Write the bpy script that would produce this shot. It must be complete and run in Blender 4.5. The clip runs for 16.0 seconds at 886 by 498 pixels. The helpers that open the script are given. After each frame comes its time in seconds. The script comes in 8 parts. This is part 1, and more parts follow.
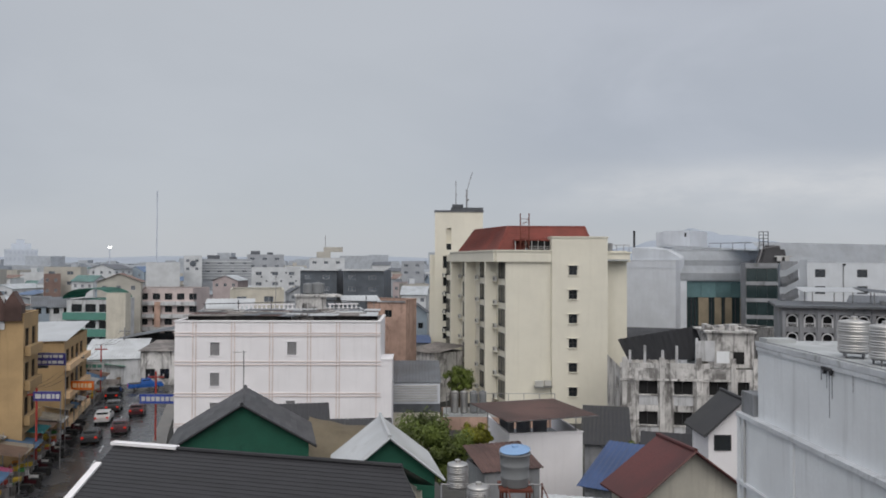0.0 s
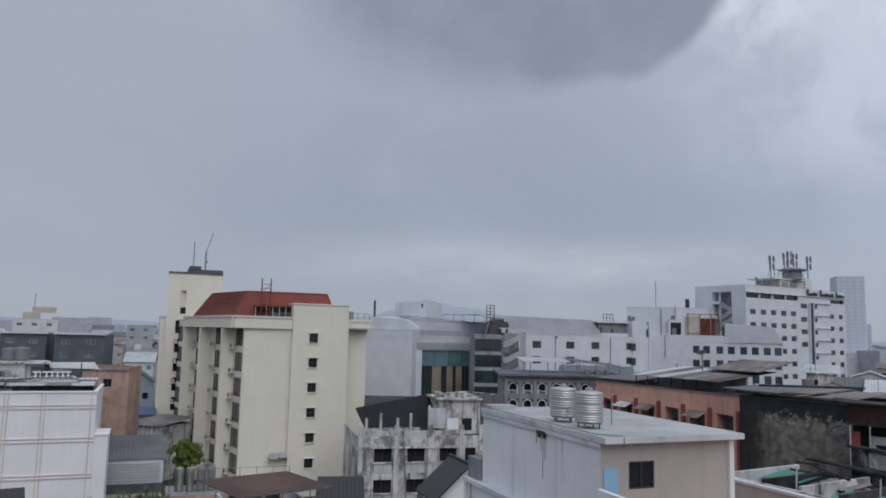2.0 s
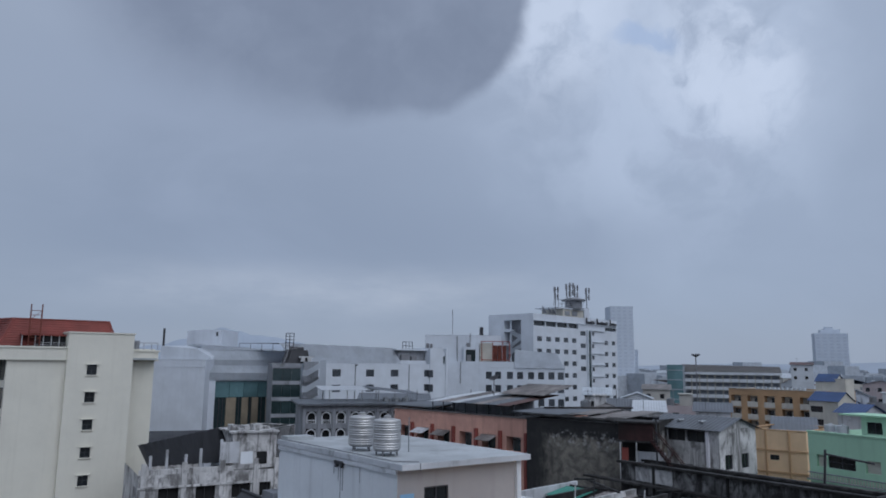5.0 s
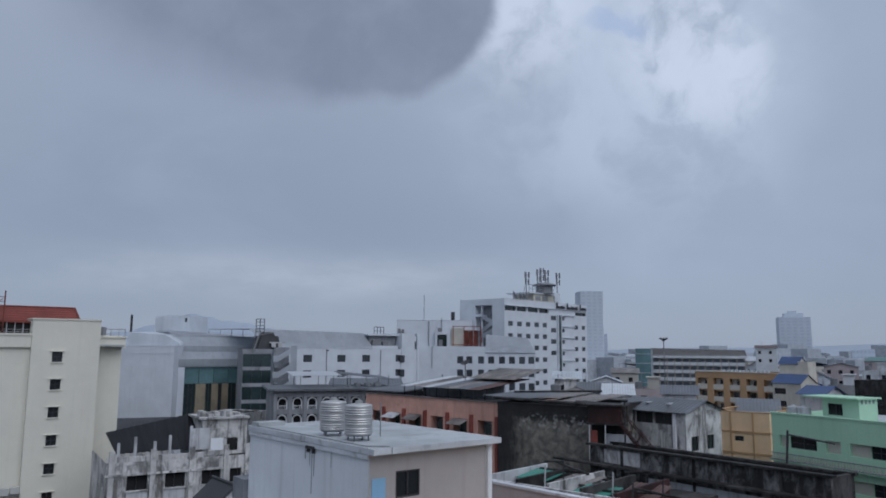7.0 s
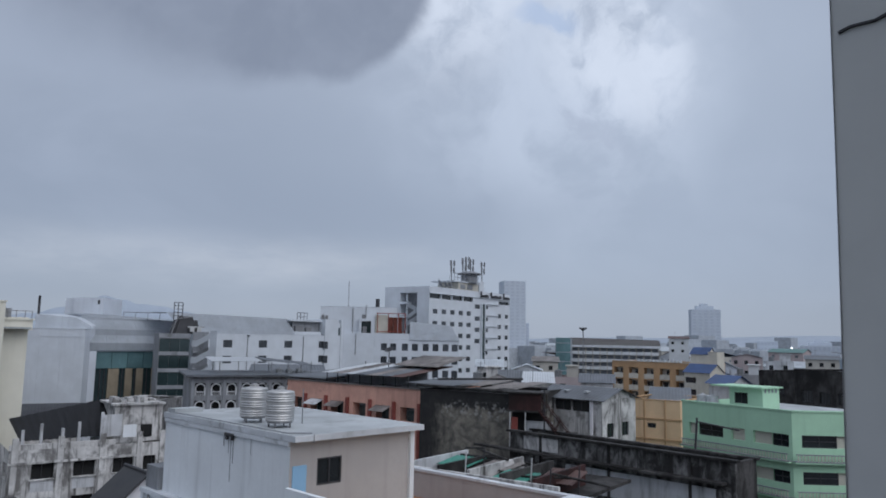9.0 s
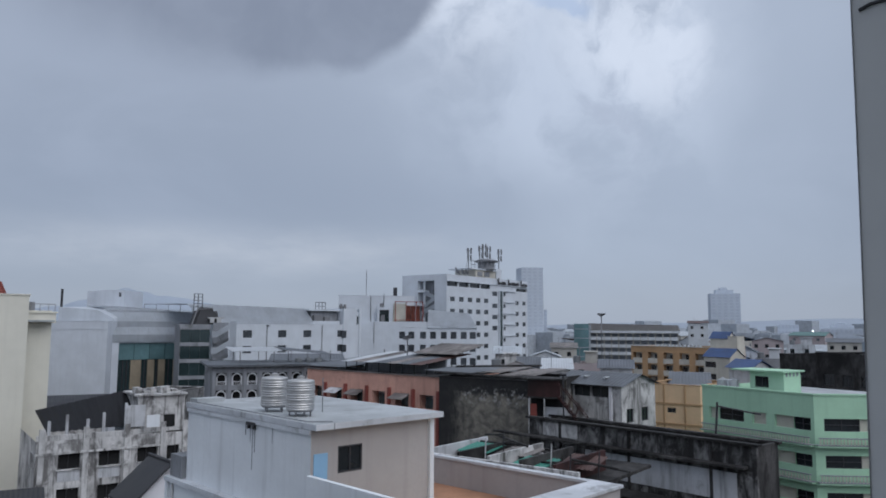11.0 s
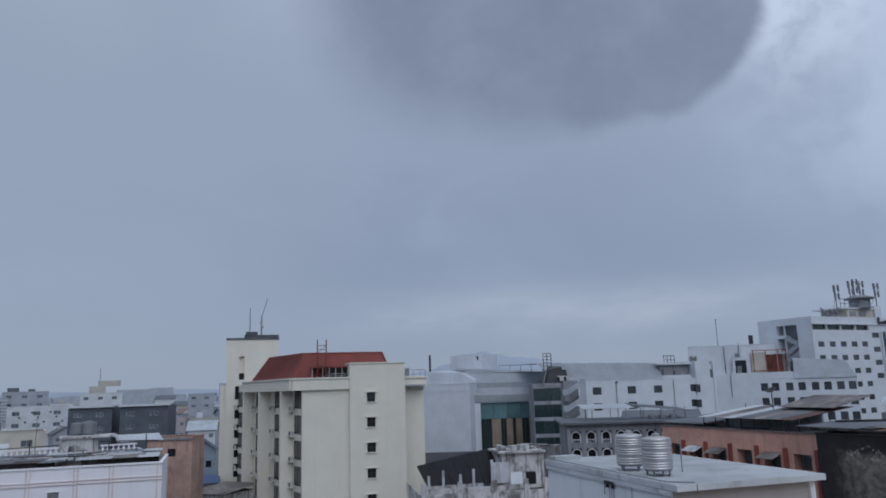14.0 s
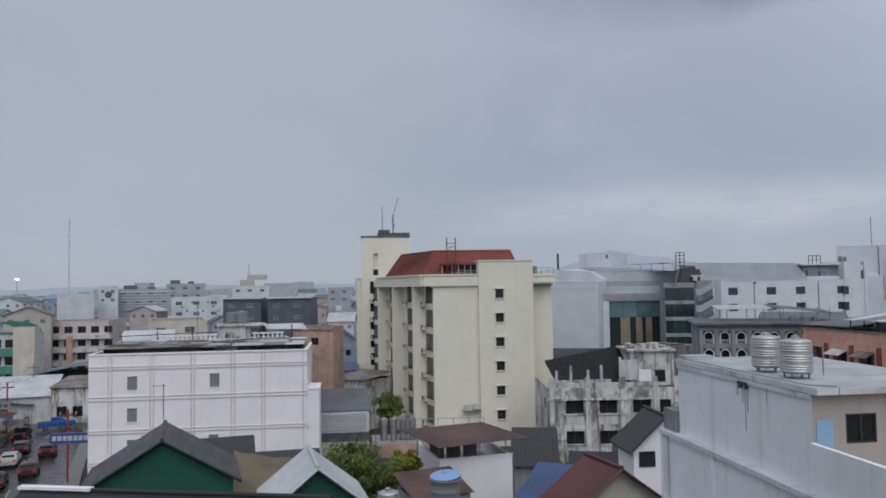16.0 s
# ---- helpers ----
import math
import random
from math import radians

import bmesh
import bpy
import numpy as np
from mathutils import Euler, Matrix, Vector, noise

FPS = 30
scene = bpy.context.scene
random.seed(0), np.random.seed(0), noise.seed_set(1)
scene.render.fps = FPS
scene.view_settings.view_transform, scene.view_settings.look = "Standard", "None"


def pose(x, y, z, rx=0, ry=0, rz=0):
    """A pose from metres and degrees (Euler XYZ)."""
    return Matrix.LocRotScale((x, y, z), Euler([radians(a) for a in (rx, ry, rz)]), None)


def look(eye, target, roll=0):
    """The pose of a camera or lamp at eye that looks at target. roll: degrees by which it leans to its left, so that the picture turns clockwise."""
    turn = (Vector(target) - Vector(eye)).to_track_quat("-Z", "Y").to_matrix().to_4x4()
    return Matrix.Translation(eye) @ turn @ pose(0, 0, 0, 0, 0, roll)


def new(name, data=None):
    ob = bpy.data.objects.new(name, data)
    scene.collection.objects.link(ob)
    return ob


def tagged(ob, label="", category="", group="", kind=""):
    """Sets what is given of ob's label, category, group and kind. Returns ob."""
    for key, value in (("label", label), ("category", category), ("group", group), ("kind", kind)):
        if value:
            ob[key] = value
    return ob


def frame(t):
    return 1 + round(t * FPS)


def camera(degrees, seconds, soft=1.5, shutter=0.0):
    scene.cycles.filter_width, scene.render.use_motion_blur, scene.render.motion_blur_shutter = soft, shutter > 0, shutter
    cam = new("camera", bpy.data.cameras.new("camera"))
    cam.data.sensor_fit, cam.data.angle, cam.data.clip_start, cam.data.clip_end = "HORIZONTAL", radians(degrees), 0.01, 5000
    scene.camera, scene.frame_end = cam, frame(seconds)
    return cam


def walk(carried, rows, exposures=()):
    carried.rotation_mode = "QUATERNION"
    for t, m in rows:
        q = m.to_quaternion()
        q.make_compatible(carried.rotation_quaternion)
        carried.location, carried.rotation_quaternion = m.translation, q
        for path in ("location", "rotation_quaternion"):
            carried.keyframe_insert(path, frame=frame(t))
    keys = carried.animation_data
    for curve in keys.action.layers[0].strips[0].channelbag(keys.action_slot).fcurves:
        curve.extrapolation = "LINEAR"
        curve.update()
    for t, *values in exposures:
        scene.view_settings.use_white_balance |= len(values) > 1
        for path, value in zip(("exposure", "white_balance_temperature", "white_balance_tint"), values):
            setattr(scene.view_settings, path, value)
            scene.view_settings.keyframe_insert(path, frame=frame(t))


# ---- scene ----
cam = camera(62.24, 16.0, soft=1.8)
EYE = 20.0
# seconds, sway ahead, yaw, pitch, roll of the hand-held camera on its balcony
ROWS = [
    (0.0, -0.08, -0.07, 1.01, -0.23),
    (0.5, -0.08, -5.68, 2.38, -0.62),
    (1.0, -0.08, -10.7, 3.77, -0.93),
    (1.5, -0.08, -15.57, 5.22, -1.12),
    (2.0, -0.08, -20.02, 6.55, -1.4),
    (2.5, -0.08, -23.89, 7.69, -1.62),
    (3.0, -0.08, -27.43, 8.62, -1.66),
    (3.5, -0.08, -30.35, 9.16, -1.43),
    (4.0, -0.08, -32.53, 9.41, -1.17),
    (4.5, -0.08, -34.16, 9.34, -0.8),
    (5.0, -0.08, -35.39, 8.99, -0.65),
    (6.2, -0.08, -37.1, 8.2, -0.45),
    (7.5, -0.08, -38.15, 7.67, -0.37),
    (8.0, -0.065, -39.31, 7.47, -0.5),
    (8.5, -0.025, -41.32, 7.2, -0.74),
    (9.0, 0.0, -43.49, 6.95, -1.06),
    (9.2, 0.0, -43.9, 6.84, -1.26),
    (10.2, 0.0, -44.0, 6.35, -0.85),
    (11.3, 0.0, -41.35, 6.1, -0.15),
    (11.5, -0.01, -41.04, 6.42, -0.02),
    (12.0, -0.02, -40.19, 7.79, 0.71),
    (12.5, -0.04, -38.03, 9.43, 1.54),
    (13.0, -0.06, -30.2, 10.33, 1.94),
    (13.5, -0.06, -21.85, 11.02, 1.84),
    (14.0, -0.06, -15.63, 10.62, 1.73),
    (14.5, -0.06, -11.32, 8.69, 1.42),
    (15.0, -0.06, -8.93, 6.4, 1.21),
    (15.5, -0.06, -7.26, 4.46, 0.98),
    (16.0, -0.06, -5.74, 2.93, 0.9),
]
# the phone opens up for the street and cools its white balance towards the bright sky
EXPOSURES = [(0.0, 0.30, 6900, 10), (0.5, 0.22, 6800, 10), (1.5, 0.05, 6450, 10), (2.5, -0.08, 6150, 10), (3.5, -0.15, 5900, 10), (5.0, -0.20, 5700, 10), (7.5, -0.15, 5850, 10), (9.0, 0.0, 6000, 10), (11.5, 0.0, 6000, 10), (12.5, -0.15, 5850, 10), (13.5, -0.22, 5720, 10), (14.5, -0.22, 5680, 10), (15.2, -0.06, 6000, 10), (16.0, 0.08, 6350, 10)]
walk(cam, [(t, pose(0, sway, EYE, 90 + pitch, roll, yaw)) for t, sway, yaw, pitch, roll in ROWS], EXPOSURES)


# ---- sky and sun: an overcast rainy day ----
class Nodes:
    """Short hand for a node tree."""

    def __init__(self, tree):
        self.t = tree
        tree.nodes.clear()

    def add(self, kind, _out=0, **kw):
        n = self.t.nodes.new(kind)
        for k, v in kw.items():
            if k[0] == "i" and k[1:].isdigit():
                s = n.inputs[int(k[1:])]
                if isinstance(v, bpy.types.NodeSocket):
                    self.t.links.new(v, s)
                else:
                    s.default_value = v
            else:
                setattr(n, k, v)
        return n

    def math(self, op, a, b=0.0, clamp=False):
        return self.add("ShaderNodeMath", operation=op, use_clamp=clamp, i0=a, i1=b).outputs[0]

    def mix(self, fac, a, b, mode="MIX"):
        n = self.add("ShaderNodeMix", data_type="RGBA", blend_type=mode, i0=fac, i6=a, i7=b)
        return n.outputs[2]

    def noise(self, vec, scale, detail=3.0, rough=0.55, distort=0.0):
        n = self.add("ShaderNodeTexNoise", i0=vec, i2=scale, i3=detail, i4=rough)
        n.inputs["Distortion"].default_value = distort
        return n.outputs[0]

    def scaled(self, vec, sx, sy, sz, off=(0, 0, 0)):
        return self.add("ShaderNodeMapping", i0=vec, i1=off, i3=(sx, sy, sz)).outputs[0]

    def ramp(self, fac, lo, hi, a=0.0, b=1.0):
        n = self.add("ShaderNodeMapRange", interpolation_type="SMOOTHSTEP", i0=fac, i1=lo, i2=hi, i3=a, i4=b)
        return n.outputs[0]


def heading(az, el):
    a, e = radians(az), radians(el)
    return Vector((math.sin(a) * math.cos(e), math.cos(a) * math.cos(e), math.sin(e)))


def make_sky():
    w = bpy.data.worlds.new("overcast_sky")
    scene.world = w
    w.use_nodes = True
    n = Nodes(w.node_tree)
    d = n.add("ShaderNodeTexCoord").outputs["Generated"]
    sky = n.add("ShaderNodeTexSky", sky_type="NISHITA", sun_disc=False, sun_elevation=radians(50), sun_rotation=radians(200))
    blue = n.mix(1.0, sky.outputs[0], (0.10, 0.10, 0.10, 1), "MULTIPLY")
    z = n.add("ShaderNodeSeparateXYZ", i0=d).outputs[2]

    # a flat chart of the sky round one heading: a to the right, b downwards, in tangents
    ahead = heading(30.35, 9.16)
    right = Vector((math.cos(radians(30.35)), -math.sin(radians(30.35)), 0))
    up = right.cross(ahead)

    def dot(v):
        return n.add("ShaderNodeVectorMath", operation="DOT_PRODUCT", i0=d, i1=tuple(v)).outputs[1]

    depth = n.math("MAXIMUM", dot(ahead), 0.05)
    front = n.ramp(dot(ahead), 0.05, 0.3)
    chart = n.add("ShaderNodeCombineXYZ", i0=n.math("DIVIDE", dot(right), depth), i1=n.math("DIVIDE", n.math("MULTIPLY", dot(up), -1.0), depth)).outputs[0]

    def warped(vec, scale, amount, detail=5.0):
        t = n.add("ShaderNodeTexNoise", i0=vec, i2=scale, i3=detail, i4=0.55)
        t = n.add("ShaderNodeVectorMath", operation="SUBTRACT", i0=t.outputs[1], i1=(0.5, 0.5, 0.5)).outputs[0]
        return n.add("ShaderNodeVectorMath", operation="MULTIPLY_ADD", i0=t, i1=(amount, amount, 0), i2=vec).outputs[0]

    billow = warped(chart, 4.0, 0.16)
    wisp = warped(warped(chart, 5.0, 0.10), 16.0, 0.05)

    def spread(vec, a, b, ra, rb):
        # distance from (a, b), 1 on an ellipse of half axes ra, rb
        v = n.add("ShaderNodeVectorMath", operation="SUBTRACT", i0=vec, i1=(a, b, 0)).outputs[0]
        v = n.scaled(v, 1 / ra, 1 / rb, 0)
        return n.add("ShaderNodeVectorMath", operation="LENGTH", i0=v).outputs[1]

    def lump(vec, a, b, ra, rb, lo=0.3, hi=1.0):
        return n.math("MULTIPLY", n.ramp(spread(vec, a, b, ra, rb), lo, hi, 1.0, 0.0), front)

    base = n.mix(n.ramp(z, 0.20, 1.0), (0.335, 0.372, 0.440, 1), (0.86, 0.89, 0.95, 1))
    soft = n.noise(n.scaled(d, 1, 1, 2.2), 2.4, 5.0, 0.55, 0.4)
    base = n.mix(n.math("MULTIPLY", n.ramp(soft, 0.40, 0.64), 0.75), base, (0.385, 0.423, 0.497, 1))
    # paler grey veil over the town to the left
    base = n.mix(n.math("MULTIPLY", n.ramp(dot(heading(-14, 16)), 0.90, 0.995), 0.6), base, (0.400, 0.436, 0.488, 1))
    # broken brighter clouds to the right, with grey puffs between
    puff = n.noise(billow, 4.2, 7.0, 0.55, 0.3)
    curl = n.noise(wisp, 7.5, 7.0, 0.58, 0.2)
    haze = lump(billow, 0.50, -0.22, 0.62, 0.50, 0.10, 1.0)
    base = n.mix(n.math("MULTIPLY", haze, 0.75), base, (0.475, 0.525, 0.605, 1))
    field = n.math("MULTIPLY", lump(billow, 0.40, -0.28, 0.36, 0.36, 0.25, 1.0), n.ramp(puff, 0.40, 0.60))
    base = n.mix(n.math("MULTIPLY", field, 0.85), base, (0.60, 0.648, 0.73, 1))
    near = n.math("MAXIMUM", lump(billow, 0.235, -0.36, 0.17, 0.22), lump(billow, 0.49, -0.28, 0.17, 0.15))
    lit = n.math("MULTIPLY", near, n.ramp(curl, 0.38, 0.58))
    base = n.mix(n.math("MULTIPLY", lit, 0.8), base, (0.76, 0.795, 0.86, 1))
    shade = n.math("MULTIPLY", lump(billow, 0.41, -0.20, 0.16, 0.20), n.ramp(curl, 0.50, 0.36))
    base = n.mix(n.math("MULTIPLY", shade, 0.6), base, (0.445, 0.482, 0.56, 1))
    base = n.mix(n.math("MULTIPLY", lump(wisp, 0.365, -0.298, 0.06, 0.02), 0.55), base, (0.42, 0.52, 0.70, 1))
    # the dark bank overhead: crisp edge to the right, frayed and soft to the left
    edge = warped(warped(chart, 6.0, 0.05), 22.0, 0.018)
    v = n.add("ShaderNodeVectorMath", operation="ABSOLUTE", i0=n.scaled(n.add("ShaderNodeVectorMath", operation="SUBTRACT", i0=edge, i1=(-0.05, -0.41, 0)).outputs[0], 4.0, 4.22, 0)).outputs[0]
    v = n.add("ShaderNodeSeparateXYZ", i0=v)
    s = n.math("POWER", n.math("ADD", n.math("POWER", v.outputs[0], 2.6), n.math("POWER", v.outputs[1], 2.6)), 1 / 2.6)
    s = n.math("MINIMUM", s, spread(edge, -0.13, -0.42, 0.28, 0.225))
    s = n.math("MINIMUM", s, spread(edge, -0.04, -0.58, 0.27, 0.27))
    side = n.add("ShaderNodeSeparateXYZ", i0=chart).outputs[0]
    width = n.ramp(side, -0.30, 0.06, 0.30, 0.055)
    f = n.add("ShaderNodeMapRange", interpolation_type="SMOOTHSTEP", i0=s, i3=1.0, i4=0.0)
    n.t.links.new(n.math("SUBTRACT", 1.0, width), f.inputs[1])
    n.t.links.new(n.math("ADD", 1.0, width), f.inputs[2])
    bank = n.math("MULTIPLY", n.math("MULTIPLY", f.outputs[0], front), 0.95)
    under = n.mix(n.ramp(n.noise(billow, 6.0, 4.0, 0.6), 0.3, 0.7), (0.248, 0.273, 0.332, 1), (0.300, 0.328, 0.390, 1))
    base = n.mix(bank, base, under)
    # dimmer belt, then a pale rim of light above the roofs
    belt = n.math("MULTIPLY", n.ramp(n.math("ABSOLUTE", n.math("SUBTRACT", z, 0.165)), 0.0, 0.075, 1, 0), lump(billow, 0.0, 0.0, 0.75, 0.6, 0.3, 1.0))
    base = n.mix(n.math("MULTIPLY", belt, 0.35), base, (0.305, 0.342, 0.415, 1))
    rim = n.noise(n.scaled(chart, 4, 13, 1), 1.5, 5.0, 0.6)
    glow = n.math("MULTIPLY", n.ramp(n.math("ABSOLUTE", n.math("SUBTRACT", z, 0.095)), 0.0, 0.05, 1, 0), lump(billow, -0.08, 0.06, 0.50, 0.4, 0.1, 1.0))
    base = n.mix(n.math("MULTIPLY", glow, n.ramp(rim, 0.3, 0.7, 0.25, 0.8)), base, (0.52, 0.54, 0.585, 1))
    base = n.mix(n.math("MULTIPLY", n.ramp(z, 0.09, 0.0), 0.45), base, (0.40, 0.432, 0.485, 1))
    col = n.mix(0.93, blue, base)
    bg = n.add("ShaderNodeBackground", i0=col, i1=1.0)
    n.add("ShaderNodeOutputWorld", i0=bg.outputs[0])


make_sky()
sun = bpy.data.lights.new("sun_behind_cloud", "SUN")
sun.energy, sun.angle, sun.color = 1.25, radians(60), (1.0, 0.975, 0.95)
new("sun_behind_cloud", sun).matrix_world = look((0, 0, 0), (0.0, 0.95, -0.95))



# ---- materials ----
def surface(name, color, rough=0.85, metal=0.0, vary=0.12, stain=0.0, stain_color=(0.03, 0.03, 0.03), streak=0.0,
            size=1.0, bump=0.15, ridge=0.0, spec=0.3, island=0.0):
    """A weathered surface: blotches at two sizes, run-down stains, fine relief; ridge: metres between corrugations."""
    m = bpy.data.materials.new(name)
    m.use_nodes = True
    n = Nodes(m.node_tree)
    p = n.add("ShaderNodeTexCoord").outputs["Object"]
    rnd = n.add("ShaderNodeObjectInfo").outputs["Random"]
    p = n.add("ShaderNodeVectorMath", operation="ADD", i0=p, i1=n.add("ShaderNodeCombineXYZ", i0=n.math("MULTIPLY", rnd, 37.0), i1=n.math("MULTIPLY", rnd, 11.0)).outputs[0]).outputs[0]
    big = n.noise(p, 0.35 / size, 4.0, 0.6)
    fine = n.noise(p, 9.0 / size, 4.0, 0.6)
    c = tuple(color) + (1,)
    dark = tuple(v * (1 - vary * 1.6) for v in color) + (1,)
    lite = tuple(min(1, v * (1 + vary)) for v in color) + (1,)
    col = n.mix(n.ramp(big, 0.3, 0.7), dark, lite)
    col = n.mix(n.math("MULTIPLY", n.ramp(fine, 0.35, 0.7), 0.35), col, dark)
    if island:
        col = n.mix(n.math("MULTIPLY", rnd, island), col, dark)
    if streak:
        run = n.noise(n.scaled(p, 1.6, 1.6, 0.10), 1.3 / size, 5.0, 0.65)
        col = n.mix(n.math("MULTIPLY", n.ramp(run, 0.50, 0.72), streak), col, tuple(stain_color) + (1,))
    if stain:
        spot = n.noise(n.scaled(p, 1, 1, 0.55), 0.8 / size, 7.0, 0.68, 0.5)
        col = n.mix(n.math("MULTIPLY", n.ramp(spot, 0.60 - 0.22 * stain, 0.72 - 0.12 * stain), min(1.0, 0.35 + 0.6 * stain)), col, tuple(stain_color) + (1,))
    r = n.ramp(big, 0.2, 0.8, max(0.02, rough - 0.12), min(1.0, rough + 0.08))
    h = n.noise(p, 22.0 / size, 4.0, 0.6)
    bs = n.add("ShaderNodeBump", i0=bump, i1=0.02, i2=h)
    b = n.add("ShaderNodeBsdfPrincipled")
    n.t.links.new(col, b.inputs["Base Color"])
    n.t.links.new(r, b.inputs["Roughness"])
    n.t.links.new(bs.outputs["Normal"], b.inputs["Normal"])
    b.inputs["Metallic"].default_value = metal
    b.inputs["Specular IOR Level"].default_value = spec
    n.add("ShaderNodeOutputMaterial", i0=b.outputs[0])
    return m


def glowing(name, color, strength):
    m = bpy.data.materials.new(name)
    m.use_nodes = True
    n = Nodes(m.node_tree)
    e = n.add("ShaderNodeEmission", i0=tuple(color) + (1,), i1=strength)
    n.add("ShaderNodeOutputMaterial", i0=e.outputs[0])
    return m


WHITE = surface("white_wall_paint", (0.80, 0.785, 0.81), 0.8, vary=0.03, streak=0.08, stain_color=(0.36, 0.34, 0.35))
PINKTRIM = surface("pinkish_trim_paint", (0.69, 0.61, 0.59), 0.8, vary=0.1)
COOLWHITE = surface("cool_white_paint", (0.76, 0.785, 0.81), 0.75, vary=0.05, streak=0.26, stain_color=(0.30, 0.305, 0.315))
LEDGEWHITE = surface("stained_ledge_paint", (0.60, 0.62, 0.65), 0.8, vary=0.14, stain=0.35, stain_color=(0.16, 0.16, 0.16))
HOTELWHITE = surface("hotel_white_paint", (0.60, 0.63, 0.67), 0.8, vary=0.05, streak=0.12, stain_color=(0.35, 0.36, 0.38))
INDUSTRY = surface("pale_grey_cladding", (0.58, 0.61, 0.66), 0.7, vary=0.05, streak=0.15, stain_color=(0.3, 0.32, 0.35))
INDROOF = surface("pale_metal_roofing", (0.54, 0.57, 0.61), 0.45, vary=0.08, streak=0.1)
CREAM = surface("cream_wall_paint", (0.70, 0.672, 0.58), 0.85, vary=0.03, streak=0.10, stain_color=(0.42, 0.39, 0.32))
# unused copy of the cream with recess shade mixed into its colour
CREAMDARK = surface("cream_with_recess_shade", (0.50, 0.46, 0.36), 0.85, vary=0.08, streak=0.3, stain_color=(0.25, 0.23, 0.2))
REDTILE = surface("red_roof_tiles", (0.215, 0.058, 0.046), 0.7, vary=0.2, stain=0.12, stain_color=(0.12, 0.05, 0.04))
MAROON = surface("maroon_roof_sheet", (0.105, 0.035, 0.034), 0.5, vary=0.2, stain=0.15, stain_color=(0.05, 0.03, 0.03))
RUST = surface("rusty_brown_sheet", (0.105, 0.062, 0.055), 0.65, vary=0.3, stain=0.3, stain_color=(0.05, 0.035, 0.03))
DARKROOF = surface("dark_grey_roof_tiles", (0.030, 0.030, 0.034), 0.45, vary=0.2, stain=0.1)
GREYSHEET = surface("grey_roof_sheet", (0.12, 0.13, 0.145), 0.45, vary=0.25, stain=0.25, stain_color=(0.06, 0.06, 0.06))
PALESHEET = surface("pale_roof_sheet", (0.48, 0.50, 0.52), 0.4, vary=0.12, stain=0.12, stain_color=(0.2, 0.2, 0.2))
OLDSHEET = surface("weathered_sheet", (0.22, 0.20, 0.19), 0.6, vary=0.35, stain=0.5, stain_color=(0.05, 0.045, 0.04))
BLUESHEET = surface("blue_roof_sheet", (0.05, 0.085, 0.19), 0.45, vary=0.15)
GREENROOF = surface("green_roof_sheet", (0.05, 0.22, 0.17), 0.5, vary=0.15)
GREENWALL = surface("dark_green_wall_paint", (0.018, 0.098, 0.066), 0.8, vary=0.16, stain=0.12, stain_color=(0.01, 0.04, 0.03))
MINT = surface("mint_green_paint", (0.42, 0.645, 0.46), 0.8, vary=0.05, streak=0.12, stain_color=(0.10, 0.2, 0.13))
TEALWALL = surface("teal_balcony_paint", (0.10, 0.26, 0.22), 0.8, vary=0.1)
STAINED = surface("mould_stained_concrete", (0.62, 0.61, 0.60), 0.9, vary=0.2, stain=0.66, stain_color=(0.05, 0.046, 0.044), streak=0.9)
STAINEDWHITE = surface("stained_white_paint", (0.55, 0.56, 0.58), 0.9, vary=0.12, stain=0.35, stain_color=(0.12, 0.115, 0.11), streak=0.6)
SOOT = surface("soot_blackened_wall", (0.25, 0.23, 0.205), 0.95, vary=0.35, stain=0.85, stain_color=(0.016, 0.015, 0.015), streak=1.0)
SOOTDARK = surface("burnt_concrete", (0.064, 0.061, 0.06), 0.9, vary=0.5, stain=0.7, stain_color=(0.012, 0.011, 0.011), streak=0.8)
SALMON = surface("salmon_wall_paint", (0.64, 0.365, 0.285), 0.85, vary=0.12, stain=0.15, stain_color=(0.22, 0.12, 0.1), streak=0.3)
REDPAINT = surface("red_column_paint", (0.27, 0.075, 0.06), 0.8, vary=0.15)
OCHRE = surface("ochre_wall_paint", (0.42, 0.29, 0.155), 0.85, vary=0.1, streak=0.3, stain_color=(0.2, 0.13, 0.06))
APRICOT = surface("apricot_wall_paint", (0.76, 0.54, 0.335), 0.85, vary=0.07, streak=0.2, stain_color=(0.3, 0.2, 0.1))
ORANGE = surface("orange_hotel_paint", (0.47, 0.30, 0.165), 0.85, vary=0.08)
BEIGE = surface("beige_wall_paint", (0.56, 0.53, 0.46), 0.85, vary=0.1, streak=0.3, stain_color=(0.25, 0.22, 0.18))
PINKWALL = surface("pale_pink_paint", (0.55, 0.47, 0.46), 0.85, vary=0.1, streak=0.3, stain_color=(0.28, 0.24, 0.23))
BRICKRED = surface("faded_brick_paint", (0.47, 0.32, 0.26), 0.9, vary=0.18, stain=0.3, stain_color=(0.15, 0.09, 0.08), streak=0.5)
SLATE = surface("slate_grey_cladding", (0.10, 0.115, 0.135), 0.6, vary=0.12)
GREYWALL = surface("mid_grey_wall", (0.28, 0.29, 0.31), 0.85, vary=0.15, stain=0.3, stain_color=(0.1, 0.1, 0.1), streak=0.5)
CONCRETE = surface("roof_deck_concrete", (0.42, 0.44, 0.45), 0.6, vary=0.16, stain=0.35, stain_color=(0.2, 0.2, 0.2))
TARP = surface("brown_tarpaulin", (0.30, 0.25, 0.18), 0.6, vary=0.15, stain=0.1, stain_color=(0.15, 0.12, 0.09))
